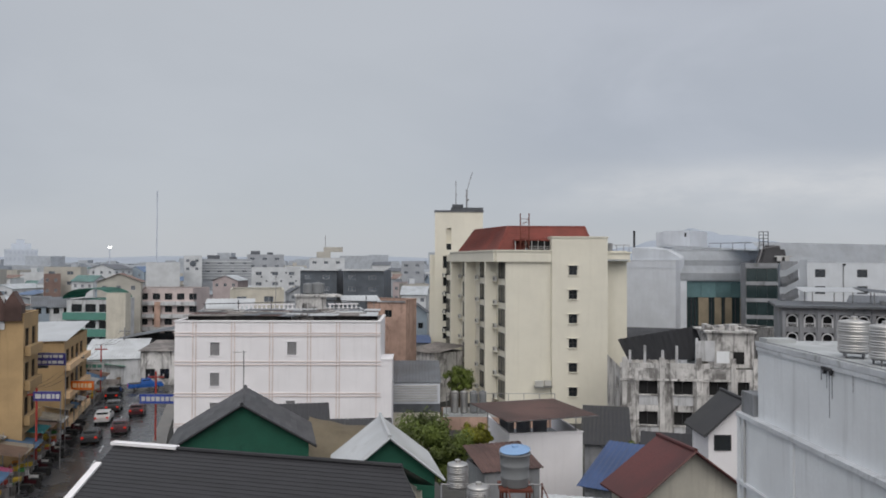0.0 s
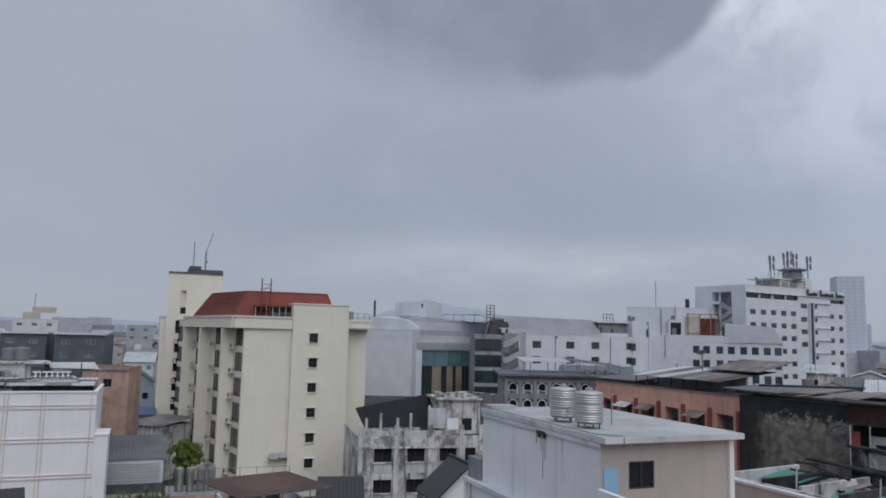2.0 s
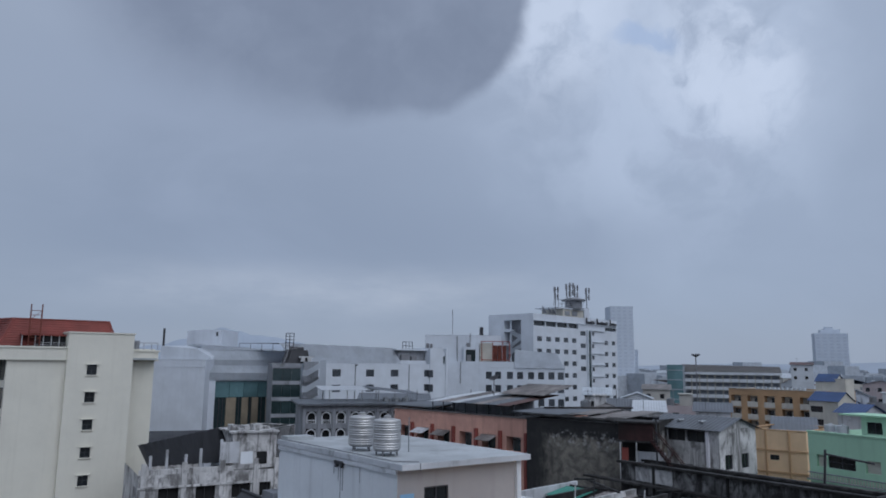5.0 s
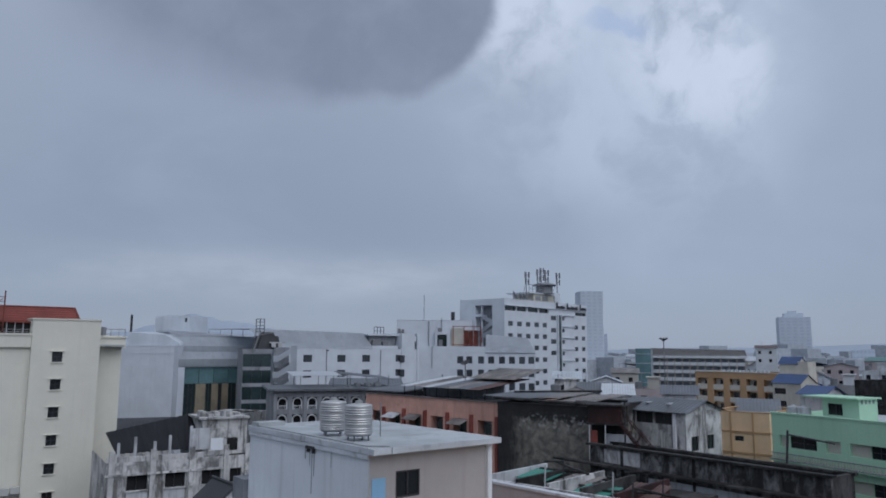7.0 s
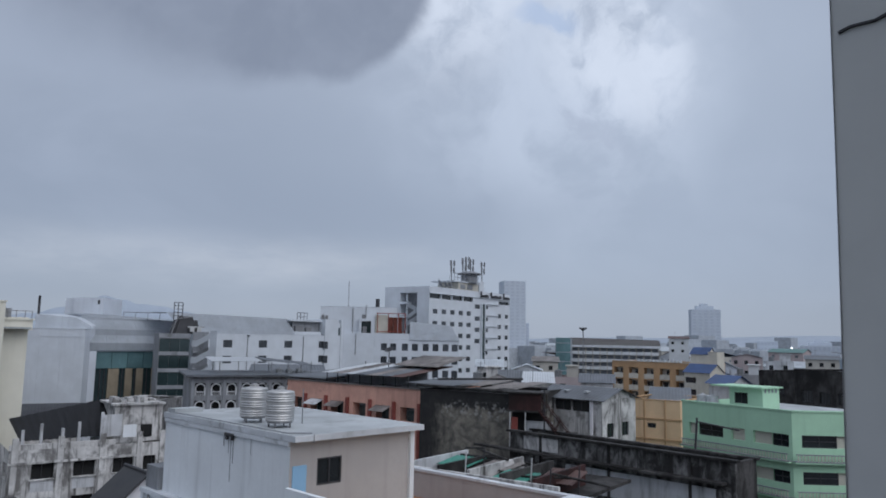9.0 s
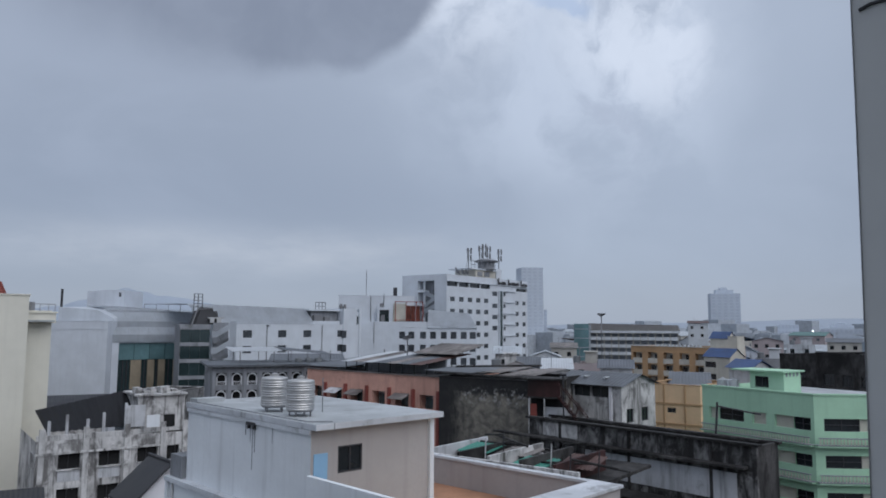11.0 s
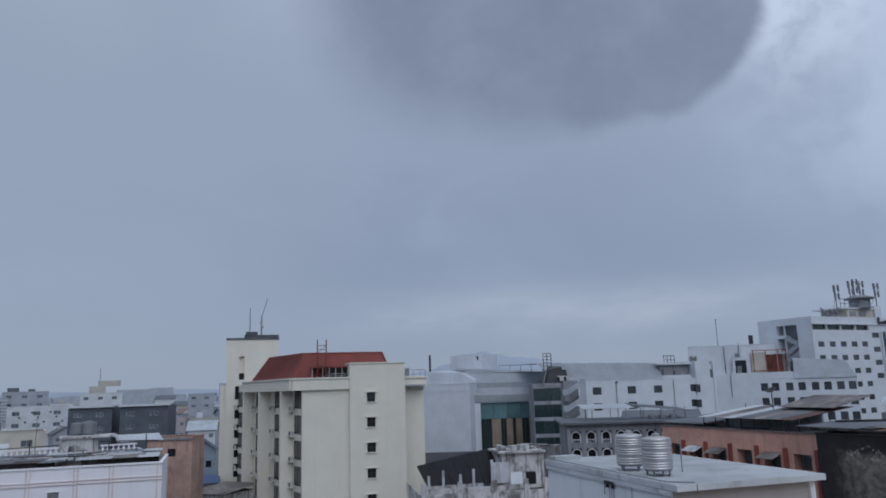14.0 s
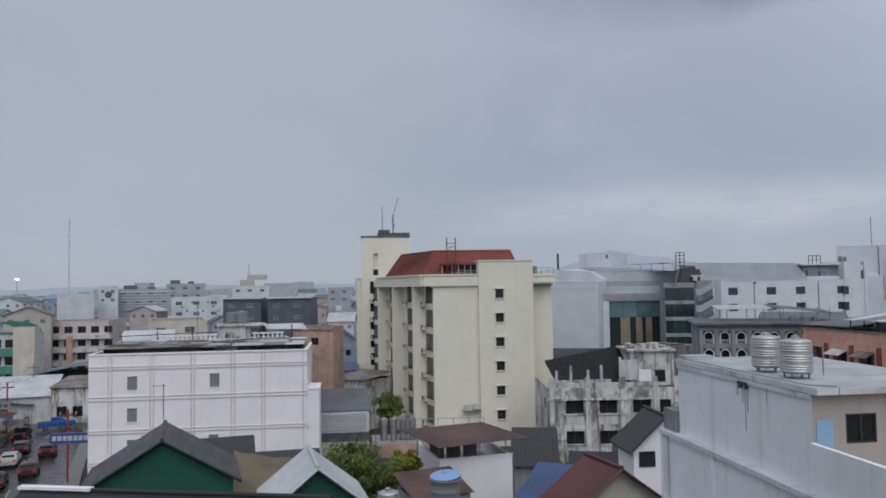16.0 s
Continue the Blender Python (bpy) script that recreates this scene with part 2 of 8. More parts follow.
ASPHALT = surface("wet_asphalt", (0.045, 0.046, 0.050), 0.28, vary=0.25, stain=0.2, stain_color=(0.02, 0.02, 0.02), spec=0.5)
DIRT = surface("dark_yard_ground", (0.075, 0.075, 0.072), 0.8, vary=0.35, stain=0.4, size=6.0)
PAVING = surface("wet_pavement", (0.20, 0.19, 0.18), 0.45, vary=0.2, stain=0.2)
METAL = surface("grey_steel", (0.28, 0.28, 0.29), 0.5, metal=0.6, vary=0.2)
DARKMETAL = surface("dark_steel", (0.06, 0.06, 0.065), 0.6, metal=0.3, vary=0.2)
RUSTMETAL = surface("rust_red_steel", (0.16, 0.05, 0.035), 0.7, metal=0.2, vary=0.3)
STAINLESS = surface("stainless_steel", (0.56, 0.55, 0.54), 0.5, metal=1.0, vary=0.08)
PLASTICGREY = surface("grey_plastic", (0.20, 0.21, 0.22), 0.5, vary=0.06)
PLASTICBLUE = surface("pale_blue_plastic", (0.22, 0.36, 0.58), 0.5, vary=0.08)
PALEBLUE = surface("sky_blue_paint", (0.25, 0.43, 0.62), 0.7, vary=0.05)
ACWHITE = surface("air_conditioner_casing", (0.50, 0.50, 0.48), 0.6, vary=0.1)
FRAME = surface("dark_window_frame", (0.045, 0.045, 0.05), 0.5, vary=0.1)
FRAMEWHITE = surface("pale_window_frame", (0.5, 0.5, 0.5), 0.6, vary=0.1)
LOUVRE = surface("grey_louvre", (0.22, 0.22, 0.23), 0.6, vary=0.15)
GLASS = surface("dark_window_glass", (0.022, 0.026, 0.03), 0.12, vary=0.3, bump=0.02, spec=0.6, size=3)
TEALGLASS = surface("teal_glass", (0.13, 0.225, 0.24), 0.15, vary=0.2, bump=0.02, spec=0.6, size=3)
DARKGLASS = surface("grey_green_glass", (0.035, 0.055, 0.058), 0.12, vary=0.25, bump=0.02, spec=0.6, size=3)
# hotel glass is lifted to grey in its colour to stand for haze
HOTELGLASS = surface("haze_greyed_hotel_glass", (0.085, 0.095, 0.11), 0.15, vary=0.3, bump=0.02, spec=0.6, size=3)
# far glass, walls and roofs have distance haze mixed into their base colours
FARGLASS = surface("haze_tinted_window_glass", (0.15, 0.17, 0.20), 0.3, vary=0.2, bump=0.0)
# near-black paint that stands in for the shade of unlit interiors
VOIDSHADE = surface("painted_interior_shade", (0.02, 0.02, 0.021), 0.9, vary=0.3)
FARWALL = [surface("haze_tinted_wall_" + k, c, 0.9, vary=0.08) for k, c in (
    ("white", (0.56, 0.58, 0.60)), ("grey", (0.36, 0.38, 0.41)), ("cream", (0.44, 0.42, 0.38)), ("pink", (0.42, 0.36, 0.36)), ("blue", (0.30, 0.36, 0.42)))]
FARROOF = [surface("haze_tinted_roof_" + k, c, 0.6, vary=0.15) for k, c in (
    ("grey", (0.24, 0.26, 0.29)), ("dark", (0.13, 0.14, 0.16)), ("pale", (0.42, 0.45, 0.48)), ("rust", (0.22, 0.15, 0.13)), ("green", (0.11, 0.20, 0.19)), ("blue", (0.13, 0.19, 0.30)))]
# the rain haze over towers, hills and far roofs is all base colour
FARTOWER = surface("haze_tinted_tower_wall", (0.54, 0.585, 0.65), 0.9, vary=0.04)
FARTOWERWIN = surface("haze_tinted_tower_glass", (0.485, 0.53, 0.605), 0.7, vary=0.04)
HILL = surface("haze_tinted_hill", (0.33, 0.37, 0.43), 1.0, vary=0.05, size=300, bump=0.0)
FARCITY = surface("haze_tinted_rooftops", (0.40, 0.43, 0.47), 0.9, vary=0.1, island=0.5)
BARK = surface("tree_bark", (0.09, 0.07, 0.05), 0.9, vary=0.3)
LEAF = surface("dark_leaves", (0.15, 0.20, 0.045), 0.6, vary=0.45, size=0.6, island=0.4)
LEAFYELLOW = surface("yellow_green_leaves", (0.27, 0.27, 0.03), 0.6, vary=0.4, size=0.6)
DARKRED = surface("sooty_red_paint", (0.050, 0.022, 0.021), 0.8, vary=0.4, stain=0.5, stain_color=(0.012, 0.01, 0.01), streak=0.6)
# warm wall tone, dimmed in its base colour for the roof slab's shade
WARMGREY = surface("dimmed_warm_grey_render", (0.40, 0.375, 0.365), 0.85, vary=0.06, streak=0.2, stain_color=(0.2, 0.18, 0.17))
CHARRED = surface("charred_patchy_wall", (0.23, 0.225, 0.22), 0.9, vary=0.4, stain=1.0, stain_color=(0.02, 0.019, 0.019), streak=0.9, size=0.7)
NEARWALL = surface("rendered_balcony_wall", (0.56, 0.57, 0.57), 0.9, vary=0.05, bump=0.1)


# ---- building helpers ----
def part(name, bm, material, parent, label=""):
    me = bpy.data.meshes.new(name)
    bm.to_mesh(me)
    bm.free()
    return part_of(name, me, material, parent, label)


def part_of(name, me, material, parent, label="", m=None):
    if not me.materials:
        for k in (material if isinstance(material, (list, tuple)) else [material]):
            me.materials.append(k)
    ob = new(name, me)
    ob.parent = parent
    if m is not None:
        ob.matrix_basis = m
    if label:
        tagged(ob, label)
    return ob


def thing(name, label, category, x, y, z=0.0, yaw=0.0, group="", kind=""):
    e = new(name)
    e.empty_display_size = 0.3
    e.matrix_basis = pose(x, y, z, 0, 0, yaw)
    return tagged(e, label, category, group, kind)


def box(bm, x0, y0, z0, x1, y1, z1, m=None, mat=0):
    cs = [(x0, y0, z0), (x1, y0, z0), (x1, y1, z0), (x0, y1, z0), (x0, y0, z1), (x1, y0, z1), (x1, y1, z1), (x0, y1, z1)]
    vs = [bm.verts.new(m @ Vector(c) if m else c) for c in cs]
    for q in ((3, 2, 1, 0), (4, 5, 6, 7), (0, 1, 5, 4), (1, 2, 6, 5), (2, 3, 7, 6), (3, 0, 4, 7)):
        bm.faces.new([vs[i] for i in q]).material_index = mat
    return vs


def boxes(*rows):
    bm = bmesh.new()
    for r in rows:
        box(bm, *r)
    return bm


def boxes_at(m, *rows):
    bm = bmesh.new()
    for r in rows:
        box(bm, *r, m)
    return bm


def bm_mesh(name, bm):
    me = bpy.data.meshes.new(name)
    bm.to_mesh(me)
    bm.free()
    return me


def beam(bm, a, b, r, sides=6):
    """A round bar from a to b."""
    a, b = Vector(a), Vector(b)
    d = b - a
    q = d.to_track_quat("Z", "Y").to_matrix()
    rings = []
    for end in (a, b):
        rings.append([bm.verts.new(end + q @ Vector((r * math.cos(2 * math.pi * i / sides), r * math.sin(2 * math.pi * i / sides), 0))) for i in range(sides)])
    for i in range(sides):
        bm.faces.new((rings[0][i], rings[0][(i + 1) % sides], rings[1][(i + 1) % sides], rings[1][i]))
    bm.faces.new(rings[0][::-1])
    bm.faces.new(rings[1])


def bars(*rows, sides=6):
    bm = bmesh.new()
    for a, b, r in rows:
        beam(bm, a, b, r, sides)
    return bm


def lathe(bm, profile, sides=24, centre=(0, 0, 0)):
    """Turns a profile of (radius, height) round the upright axis."""
    rings = []
    for r, h in profile:
        rings.append([bm.verts.new((centre[0] + r * math.cos(2 * math.pi * i / sides), centre[1] + r * math.sin(2 * math.pi * i / sides), centre[2] + h)) for i in range(sides)])
    for lo, hi in zip(rings, rings[1:]):
        for i in range(sides):
            bm.faces.new((lo[i], lo[(i + 1) % sides], hi[(i + 1) % sides], hi[i]))
    bm.faces.new(rings[0][::-1])
    bm.faces.new(rings[-1])


def prism(bm, pts, z0, z1):
    lo = [bm.verts.new((x, y, z0)) for x, y in pts]
    hi = [bm.verts.new((x, y, z1)) for x, y in pts]
    k = len(pts)
    for i in range(k):
        bm.faces.new((lo[i], lo[(i + 1) % k], hi[(i + 1) % k], hi[i]))
    bm.faces.new(lo[::-1])
    bm.faces.new(hi)


def side_pose(side, w, d):
    """A wall's own frame: u to the right seen from outside, y inwards, z up."""
    return {"S": pose(0, 0, 0), "E": pose(w, 0, 0, 0, 0, 90), "N": pose(w, d, 0, 0, 0, 180), "W": pose(0, d, 0, 0, 0, -90)}[side]


def pierced(bm, m, length, z0, z1, holes, thick=0.2):
    """One wall with its openings cut through; holes: (u0, v0, u1, v1)."""
    us = sorted({0.0, length, *[h[0] for h in holes], *[h[2] for h in holes]})
    vs = sorted({z0, z1, *[h[1] for h in holes], *[h[3] for h in holes]})
    us = [u for u in us if 0 <= u <= length]
    vs = [v for v in vs if z0 <= v <= z1]

    def quad(*cs):
        bm.faces.new([bm.verts.new(m @ Vector(c)) for c in cs])

    for v0, v1 in zip(vs, vs[1:]):
        start = None
        for u0, u1 in zip(us, us[1:]):
            cu, cv = (u0 + u1) / 2, (v0 + v1) / 2
            solid = not any(h[0] < cu < h[2] and h[1] < cv < h[3] for h in holes)
            if solid and start is None:
                start = u0
            if not solid and start is not None:
                quad((start, 0, v0), (u0, 0, v0), (u0, 0, v1), (start, 0, v1))
                start = None
        if start is not None:
            quad((start, 0, v0), (length, 0, v0), (length, 0, v1), (start, 0, v1))
    for a, b, c, e in holes:
        quad((a, 0, b), (a, 0, e), (a, thick, e), (a, thick, b))
        quad((c, 0, b), (c, thick, b), (c, thick, e), (c, 0, e))
        quad((a, 0, b), (a, thick, b), (c, thick, b), (c, 0, b))
        quad((a, 0, e), (c, 0, e), (c, thick, e), (a, thick, e))


MESHES = {}


def shared(key, make):
    if key not in MESHES:
        bm = bmesh.new()
        make(bm)
        me = bpy.data.meshes.new(key[0])
        bm.to_mesh(me)
        bm.free()
        MESHES[key] = me
    return MESHES[key]


def window(parent, m, w, h, style="sliding", frame_mat=None, pane_mat=None, deep=0.14):
    """A window set into a wall opening at m (its lower left corner): frame with mullion, and panes."""
    frame_mat, pane_mat = frame_mat or FRAME, pane_mat or GLASS
    w, h = round(w, 2), round(h, 2)
    t = 0.05

    def make_frame(bm):
        # one welded lattice of rails and mullions
        xs = [0, t] + ([w / 2 - t / 2, w / 2 + t / 2] if style in ("sliding", "grid") else []) + [w - t, w]
        zs = [0, t] + ([h / 2 - t / 2, h / 2 + t / 2] if style == "grid" else []) + [h - t, h]
        vs = [[[bm.verts.new((x, y, z)) for y in (deep - 0.04, deep + 0.03)] for z in zs] for x in xs]

        def solid(i, j):
            return 0 <= i < len(xs) - 1 and 0 <= j < len(zs) - 1 and (i % 2 == 0 or j % 2 == 0)
        for i in range(len(xs) - 1):
            for j in range(len(zs) - 1):
                if solid(i, j):
                    a, b, c, d = vs[i][j], vs[i + 1][j], vs[i + 1][j + 1], vs[i][j + 1]
                    bm.faces.new((a[0], b[0], c[0], d[0]))
                    bm.faces.new((d[1], c[1], b[1], a[1]))
                    for p, q, ii, jj in ((a, b, i, j - 1), (b, c, i + 1, j), (c, d, i, j + 1), (d, a, i - 1, j)):
                        if not solid(ii, jj):
                            bm.faces.new((p[0], p[1], q[1], q[0]))

    def make_pane(bm):
        box(bm, t * 0.5, deep, t * 0.5, w - t * 0.5, deep + 0.02, h - t * 0.5)

    f = part_of("window", shared(("window_frame", w, h, style, deep, frame_mat.name), make_frame), frame_mat, parent, m=m)
    if style != "louvre":
        part_of("pane", shared(("pane", w, h, deep, pane_mat.name), make_pane), pane_mat, f)
    else:
        k = max(3, int(h / 0.14))

        def make_slat(bm):
            for v in box(bm, t, deep - 0.03, 0, w - t, deep - 0.01, (h - 2 * t) / k * 0.85)[4:]:
                v.co.y += 0.04
        for i in range(k):
            part_of("slat", shared(("slat", w, h, deep), make_slat), frame_mat, f, m=pose(0, 0, t + (h - 2 * t) * i / k))
        part_of("backing", shared(("backing", w, h, deep, pane_mat.name), lambda bm: box(bm, 0.02, deep + 0.04, 0.02, w - 0.02, deep + 0.06, h - 0.02)), pane_mat, f)
    return f


def corrugated(bm, m, length, run, pitch=0.35, amp=0.04, thick=0.03):
    """A ribbed roof sheet in the plane of m: ribs run along y, spaced along x."""
    k = max(2, int(length / pitch))
    top, low = [], []
    for i in range(2 * k + 1):
        x, z = length * i / (2 * k), (amp if i % 2 else 0.0)
        top.append([bm.verts.new(m @ Vector((x, y, z))) for y in (0, run)])
        low.append([bm.verts.new(m @ Vector((x, y, z - thick))) for y in (0, run)])
    for a, b, c, e in zip(top, top[1:], low, low[1:]):
        bm.faces.new((a[0], b[0], b[1], a[1]))
        bm.faces.new((c[0], c[1], e[1], e[0]))
        bm.faces.new((a[0], c[0], e[0], b[0]))
        bm.faces.new((a[1], b[1], e[1], c[1]))


def slope(x, y, z, yaw, pitch):
    """The frame of a roof slope whose eave starts at (x, y, z) and runs along yaw, rising inwards by pitch degrees."""
    return pose(x, y, z, 0, 0, yaw) @ pose(0, 0, 0, pitch, 0, 0)


def gable_roof(parent, w, d, h, rise, mat, over=0.4, along="x", name="roof", label="", ribs=0.4, gable_mat=None):
    """A pitched roof of two ribbed slopes over a w by d house, with its gable triangles."""
    bm = bmesh.new()
    if along == "x":
        half = d / 2 + over
        pitch = math.degrees(math.atan2(rise, d / 2))
        run = half / math.cos(radians(pitch))
        drop = over * rise / (d / 2)
        corrugated(bm, slope(-over, -over, h - drop, 0, pitch), w + 2 * over, run, ribs)
        corrugated(bm, slope(w + over, d + over, h - drop, 180, pitch), w + 2 * over, run, ribs)
        tri = [((0, 0), (0, d), (0, d / 2)), ((w, 0), (w, d), (w, d / 2))]
    else:
        half = w / 2 + over
        pitch = math.degrees(math.atan2(rise, w / 2))
        run = half / math.cos(radians(pitch))
        drop = over * rise / (w / 2)
        corrugated(bm, slope(-over, d + over, h - drop, -90, pitch), d + 2 * over, run, ribs)
        corrugated(bm, slope(w + over, -over, h - drop, 90, pitch), d + 2 * over, run, ribs)
        tri = [((0, 0), (w, 0), (w / 2, 0)), ((0, d), (w, d), (w / 2, d))]
    roof = part(name, bm, mat, parent, label)
    if gable_mat:
        for a, b, c in tri:
            bm = bmesh.new()
            vs = [bm.verts.new((*a, h)), bm.verts.new((*b, h)), bm.verts.new((*c, h + rise - 0.06))]
            f = bm.faces.new(vs)
            ext = bmesh.ops.extrude_face_region(bm, geom=[f])
            inward = Vector((w / 2, d / 2, 0)) - Vector(((a[0] + b[0]) / 2, (a[1] + b[1]) / 2, 0))
            bmesh.ops.translate(bm, verts=[g for g in ext["geom"] if isinstance(g, bmesh.types.BMVert)], vec=inward.normalized() * 0.15)
            bmesh.ops.recalc_face_normals(bm, faces=bm.faces)
            part("gable", bm, gable_mat, parent)
    return roof


def house(name, label, category, x, y, yaw, w, d, h, wall, roof="flat", roof_mat=None, wins=(), rise=1.5, parapet=0.5,
          z0=0.0, win_style="sliding", frame_mat=None, pane_mat=None, bands=(), band_mat=None, group="", over=0.4, sills=False, hood=False):
    """A building with pierced walls, real windows and a roof. wins: (side, u, z, width, height)."""
    e = thing(name, label, category, x, y, z0, yaw, group)
    bm = bmesh.new()
    for side, length in (("S", w), ("E", d), ("N", w), ("W", d)):
        holes = [(u, z, u + ww, z + hh) for s, u, z, ww, hh in wins if s == side]
        pierced(bm, side_pose(side, w, d), length, 0, h, holes)
    body = part("wall", bm, wall, e)
    for s, u, z, ww, hh in wins:
        window(e, side_pose(s, w, d) @ pose(u, 0, z), ww, hh, win_style, frame_mat, pane_mat)
        if sills:
            part_of("window_sill", shared(("window_sill", round(ww, 2)), lambda bm: box(bm, -0.12, -0.12, -0.1, ww + 0.12, 0.0, 0.0)), band_mat or wall, e, m=side_pose(s, w, d) @ pose(u, 0, z))
        if hood:
            part_of("window_hood", shared(("window_hood", round(ww, 2)), lambda bm: box(bm, -0.15, -0.3, 0.02, ww + 0.15, 0.0, 0.1)), band_mat or wall, e, m=side_pose(s, w, d) @ pose(u, 0, z + hh))
    for z, t, out in bands:
        part("moulding", boxes((-out, -out, z, w + out, -0.002, z + t), (-out, d + 0.002, z, w + out, d + out, z + t),
                               (-out, -0.002, z, -0.002, d + 0.002, z + t), (w + 0.002, -0.002, z, w + out, d + 0.002, z + t)), band_mat or wall, e)
    roof_mat = roof_mat or CONCRETE
    if roof == "flat":
        part("roof", boxes((0.2, 0.2, h - parapet - 0.15, w - 0.2, d - 0.2, h - parapet)), roof_mat, e)
        if parapet > 0.05:
            part("parapet", boxes((-0.04, -0.04, h, w + 0.04, 0.24, h + 0.08), (-0.04, d - 0.24, h, w + 0.04, d + 0.04, h + 0.08),
                                  (-0.04, 0.24, h, 0.24, d - 0.24, h + 0.08), (w - 0.24, 0.24, h, w + 0.04, d - 0.24, h + 0.08)), band_mat or wall, e)
    elif roof in ("gable_x", "gable_y"):
        gable_roof(e, w, d, h, rise, roof_mat, over, roof[-1], gable_mat=wall)
    elif roof.startswith("shed"):
        bm = bmesh.new()
        pitch = math.degrees(math.atan2(rise, d if roof[-1] in "NS" else w))
        if roof[-1] == "S":
            corrugated(bm, slope(-over, -over, h + 0.06, 0, pitch), w + 2 * over, (d + 2 * over) / math.cos(radians(pitch)))
        elif roof[-1] == "N":
            corrugated(bm, slope(w + over, d + over, h + 0.06, 180, pitch), w + 2 * over, (d + 2 * over) / math.cos(radians(pitch)))
        elif roof[-1] == "W":
            corrugated(bm, slope(-over, d + over, h + 0.06, -90, pitch), d + 2 * over, (w + 2 * over) / math.cos(radians(pitch)))
        else:
            corrugated(bm, slope(w + over, -over, h + 0.06, 90, pitch), d + 2 * over, (w + 2 * over) / math.cos(radians(pitch)))
        part("roof", bm, roof_mat, e)
    return e


def grid(side, u0, du, nu, z0, dz, nz, w, h):
    return [(side, u0 + i * du, z0 + j * dz, w, h) for i in range(nu) for j in range(nz)]



# ---- ground, road, hills ----
def make_ground():
    bm = bmesh.new()
    n = 24
    g = [[bm.verts.new((x, y, 0)) for x in np.linspace(-3500, 3500, n)] for y in np.linspace(-900, 4200, n)]
    for a, b in zip(g, g[1:]):
        for i in range(n - 1):
            bm.faces.new((a[i], a[i + 1], b[i + 1], b[i]))
    tagged(part("ground", bm, DIRT, None), "dark wet ground of yards between the buildings", "ground", kind="structure")


ROAD = [(-20, 20), (-27, 50), (-33.5, 70), (-38.2, 85), (-42.6, 100), (-46.8, 116), (-50.5, 132), (-55, 150), (-66, 190), (-80, 240)]


def ribbon(bm, line, a, b, z, thick):
    """A strip along a line from offset a to offset b (to its right), with a face for its kerb."""
    rows = []
    for i, p in enumerate(line):
        d = (Vector(line[min(i + 1, len(line) - 1)]) - Vector(line[max(i - 1, 0)])).normalized()
        r = Vector((d.y, -d.x))
        rows.append([bm.verts.new((p[0] + r.x * o, p[1] + r.y * o, h)) for o, h in ((a, z - thick), (a, z), (b, z), (b, z - thick))])
    for p, q in zip(rows, rows[1:]):
        for i in range(3):
            bm.faces.new((p[i], p[i + 1], q[i + 1], q[i]))


def make_road():
    bm = bmesh.new()
    ribbon(bm, ROAD, -4.7, 4.9, 0.03, 0.03)
    tagged(part("road", bm, ASPHALT, None), "wet dark asphalt street with soft reflections", "road", kind="structure")
    for a, b in ((-9.8, -4.7), (4.9, 6.4)):
        bm = bmesh.new()
        ribbon(bm, ROAD, a, b, 0.17, 0.17)
        tagged(part("pavement", bm, PAVING, None), "wet grey pavement with a raised kerb", "pavement", kind="structure")
    bm = bmesh.new()
    for k in range(0, len(ROAD) - 1):
        p, q = Vector(ROAD[k]), Vector(ROAD[k + 1])
        steps = int((q - p).length / 6)
        d = (q - p).normalized()
        for i in range(steps):
            c = p + d * (6 * i + 1)
            e = c + d * 3
            r = Vector((d.y, -d.x)) * 0.06
            bm.faces.new([bm.verts.new((v.x, v.y, 0.036)) for v in (c - r, c + r, e + r, e - r)])
    tagged(part("lane_marking", bm, PALESHEET, None), "worn pale dashed lane marking on the asphalt", "road marking", kind="structure")


def make_hills():
    def ridge(name, label, d, az0, az1, profile, mat):
        bm = bmesh.new()
        rows = []
        steps = 90
        for i in range(steps + 1):
            s = i / steps
            a = radians(az0 + (az1 - az0) * s)
            h = profile(s) * d
            p = Vector((math.sin(a) * d, math.cos(a) * d, 0))
            back = p * 1.25
            rows.append([bm.verts.new((p.x, p.y, -5)), bm.verts.new((p.x * 1.06, p.y * 1.06, h * 0.6)), bm.verts.new((p.x * 1.12, p.y * 1.12, h)), bm.verts.new((back.x, back.y, -5))])
        for p, q in zip(rows, rows[1:]):
            for k in range(3):
                bm.faces.new((p[k], q[k], q[k + 1], p[k + 1]))
        tagged(part(name, bm, mat, None), label, "hills", kind="structure")

    def bump(s, c, w, h):
        return h * math.exp(-((s - c) / w) ** 2)

    crest = ((12, 0.016), (14, 0.021), (16.5, 0.031), (17.8, 0.041), (18.75, 0.0455), (20, 0.041), (21, 0.0365), (22.4, 0.035), (24, 0.029), (25.4, 0.024), (27, 0.0205), (30, 0.0195), (34, 0.010))

    def skyline(s):
        az = 12 + 22 * s
        for (p, q), (r, t) in zip(crest, crest[1:]):
            if p <= az <= r:
                k = (az - p) / (r - p)
                return 1.12 * (q + (t - q) * k * k * (3 - 2 * k)) + 0.007 + 0.0004 * math.sin(90 * s)
        return 0.012

    # the ridges fade only because haze is mixed into their paint
    ridge("hills", "low hills painted in blue-grey rain haze", 2600, 12, 34, skyline, HILL)
    ridge("hills", "low ridge along the horizon painted in haze grey", 2900, -40, 14, lambda s: 0.010 + bump(s, 0.55, 0.3, 0.004) + 0.001 * math.sin(40 * s), HILL)
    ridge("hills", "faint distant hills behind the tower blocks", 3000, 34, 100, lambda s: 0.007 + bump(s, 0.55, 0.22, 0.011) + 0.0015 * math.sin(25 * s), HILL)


make_ground()
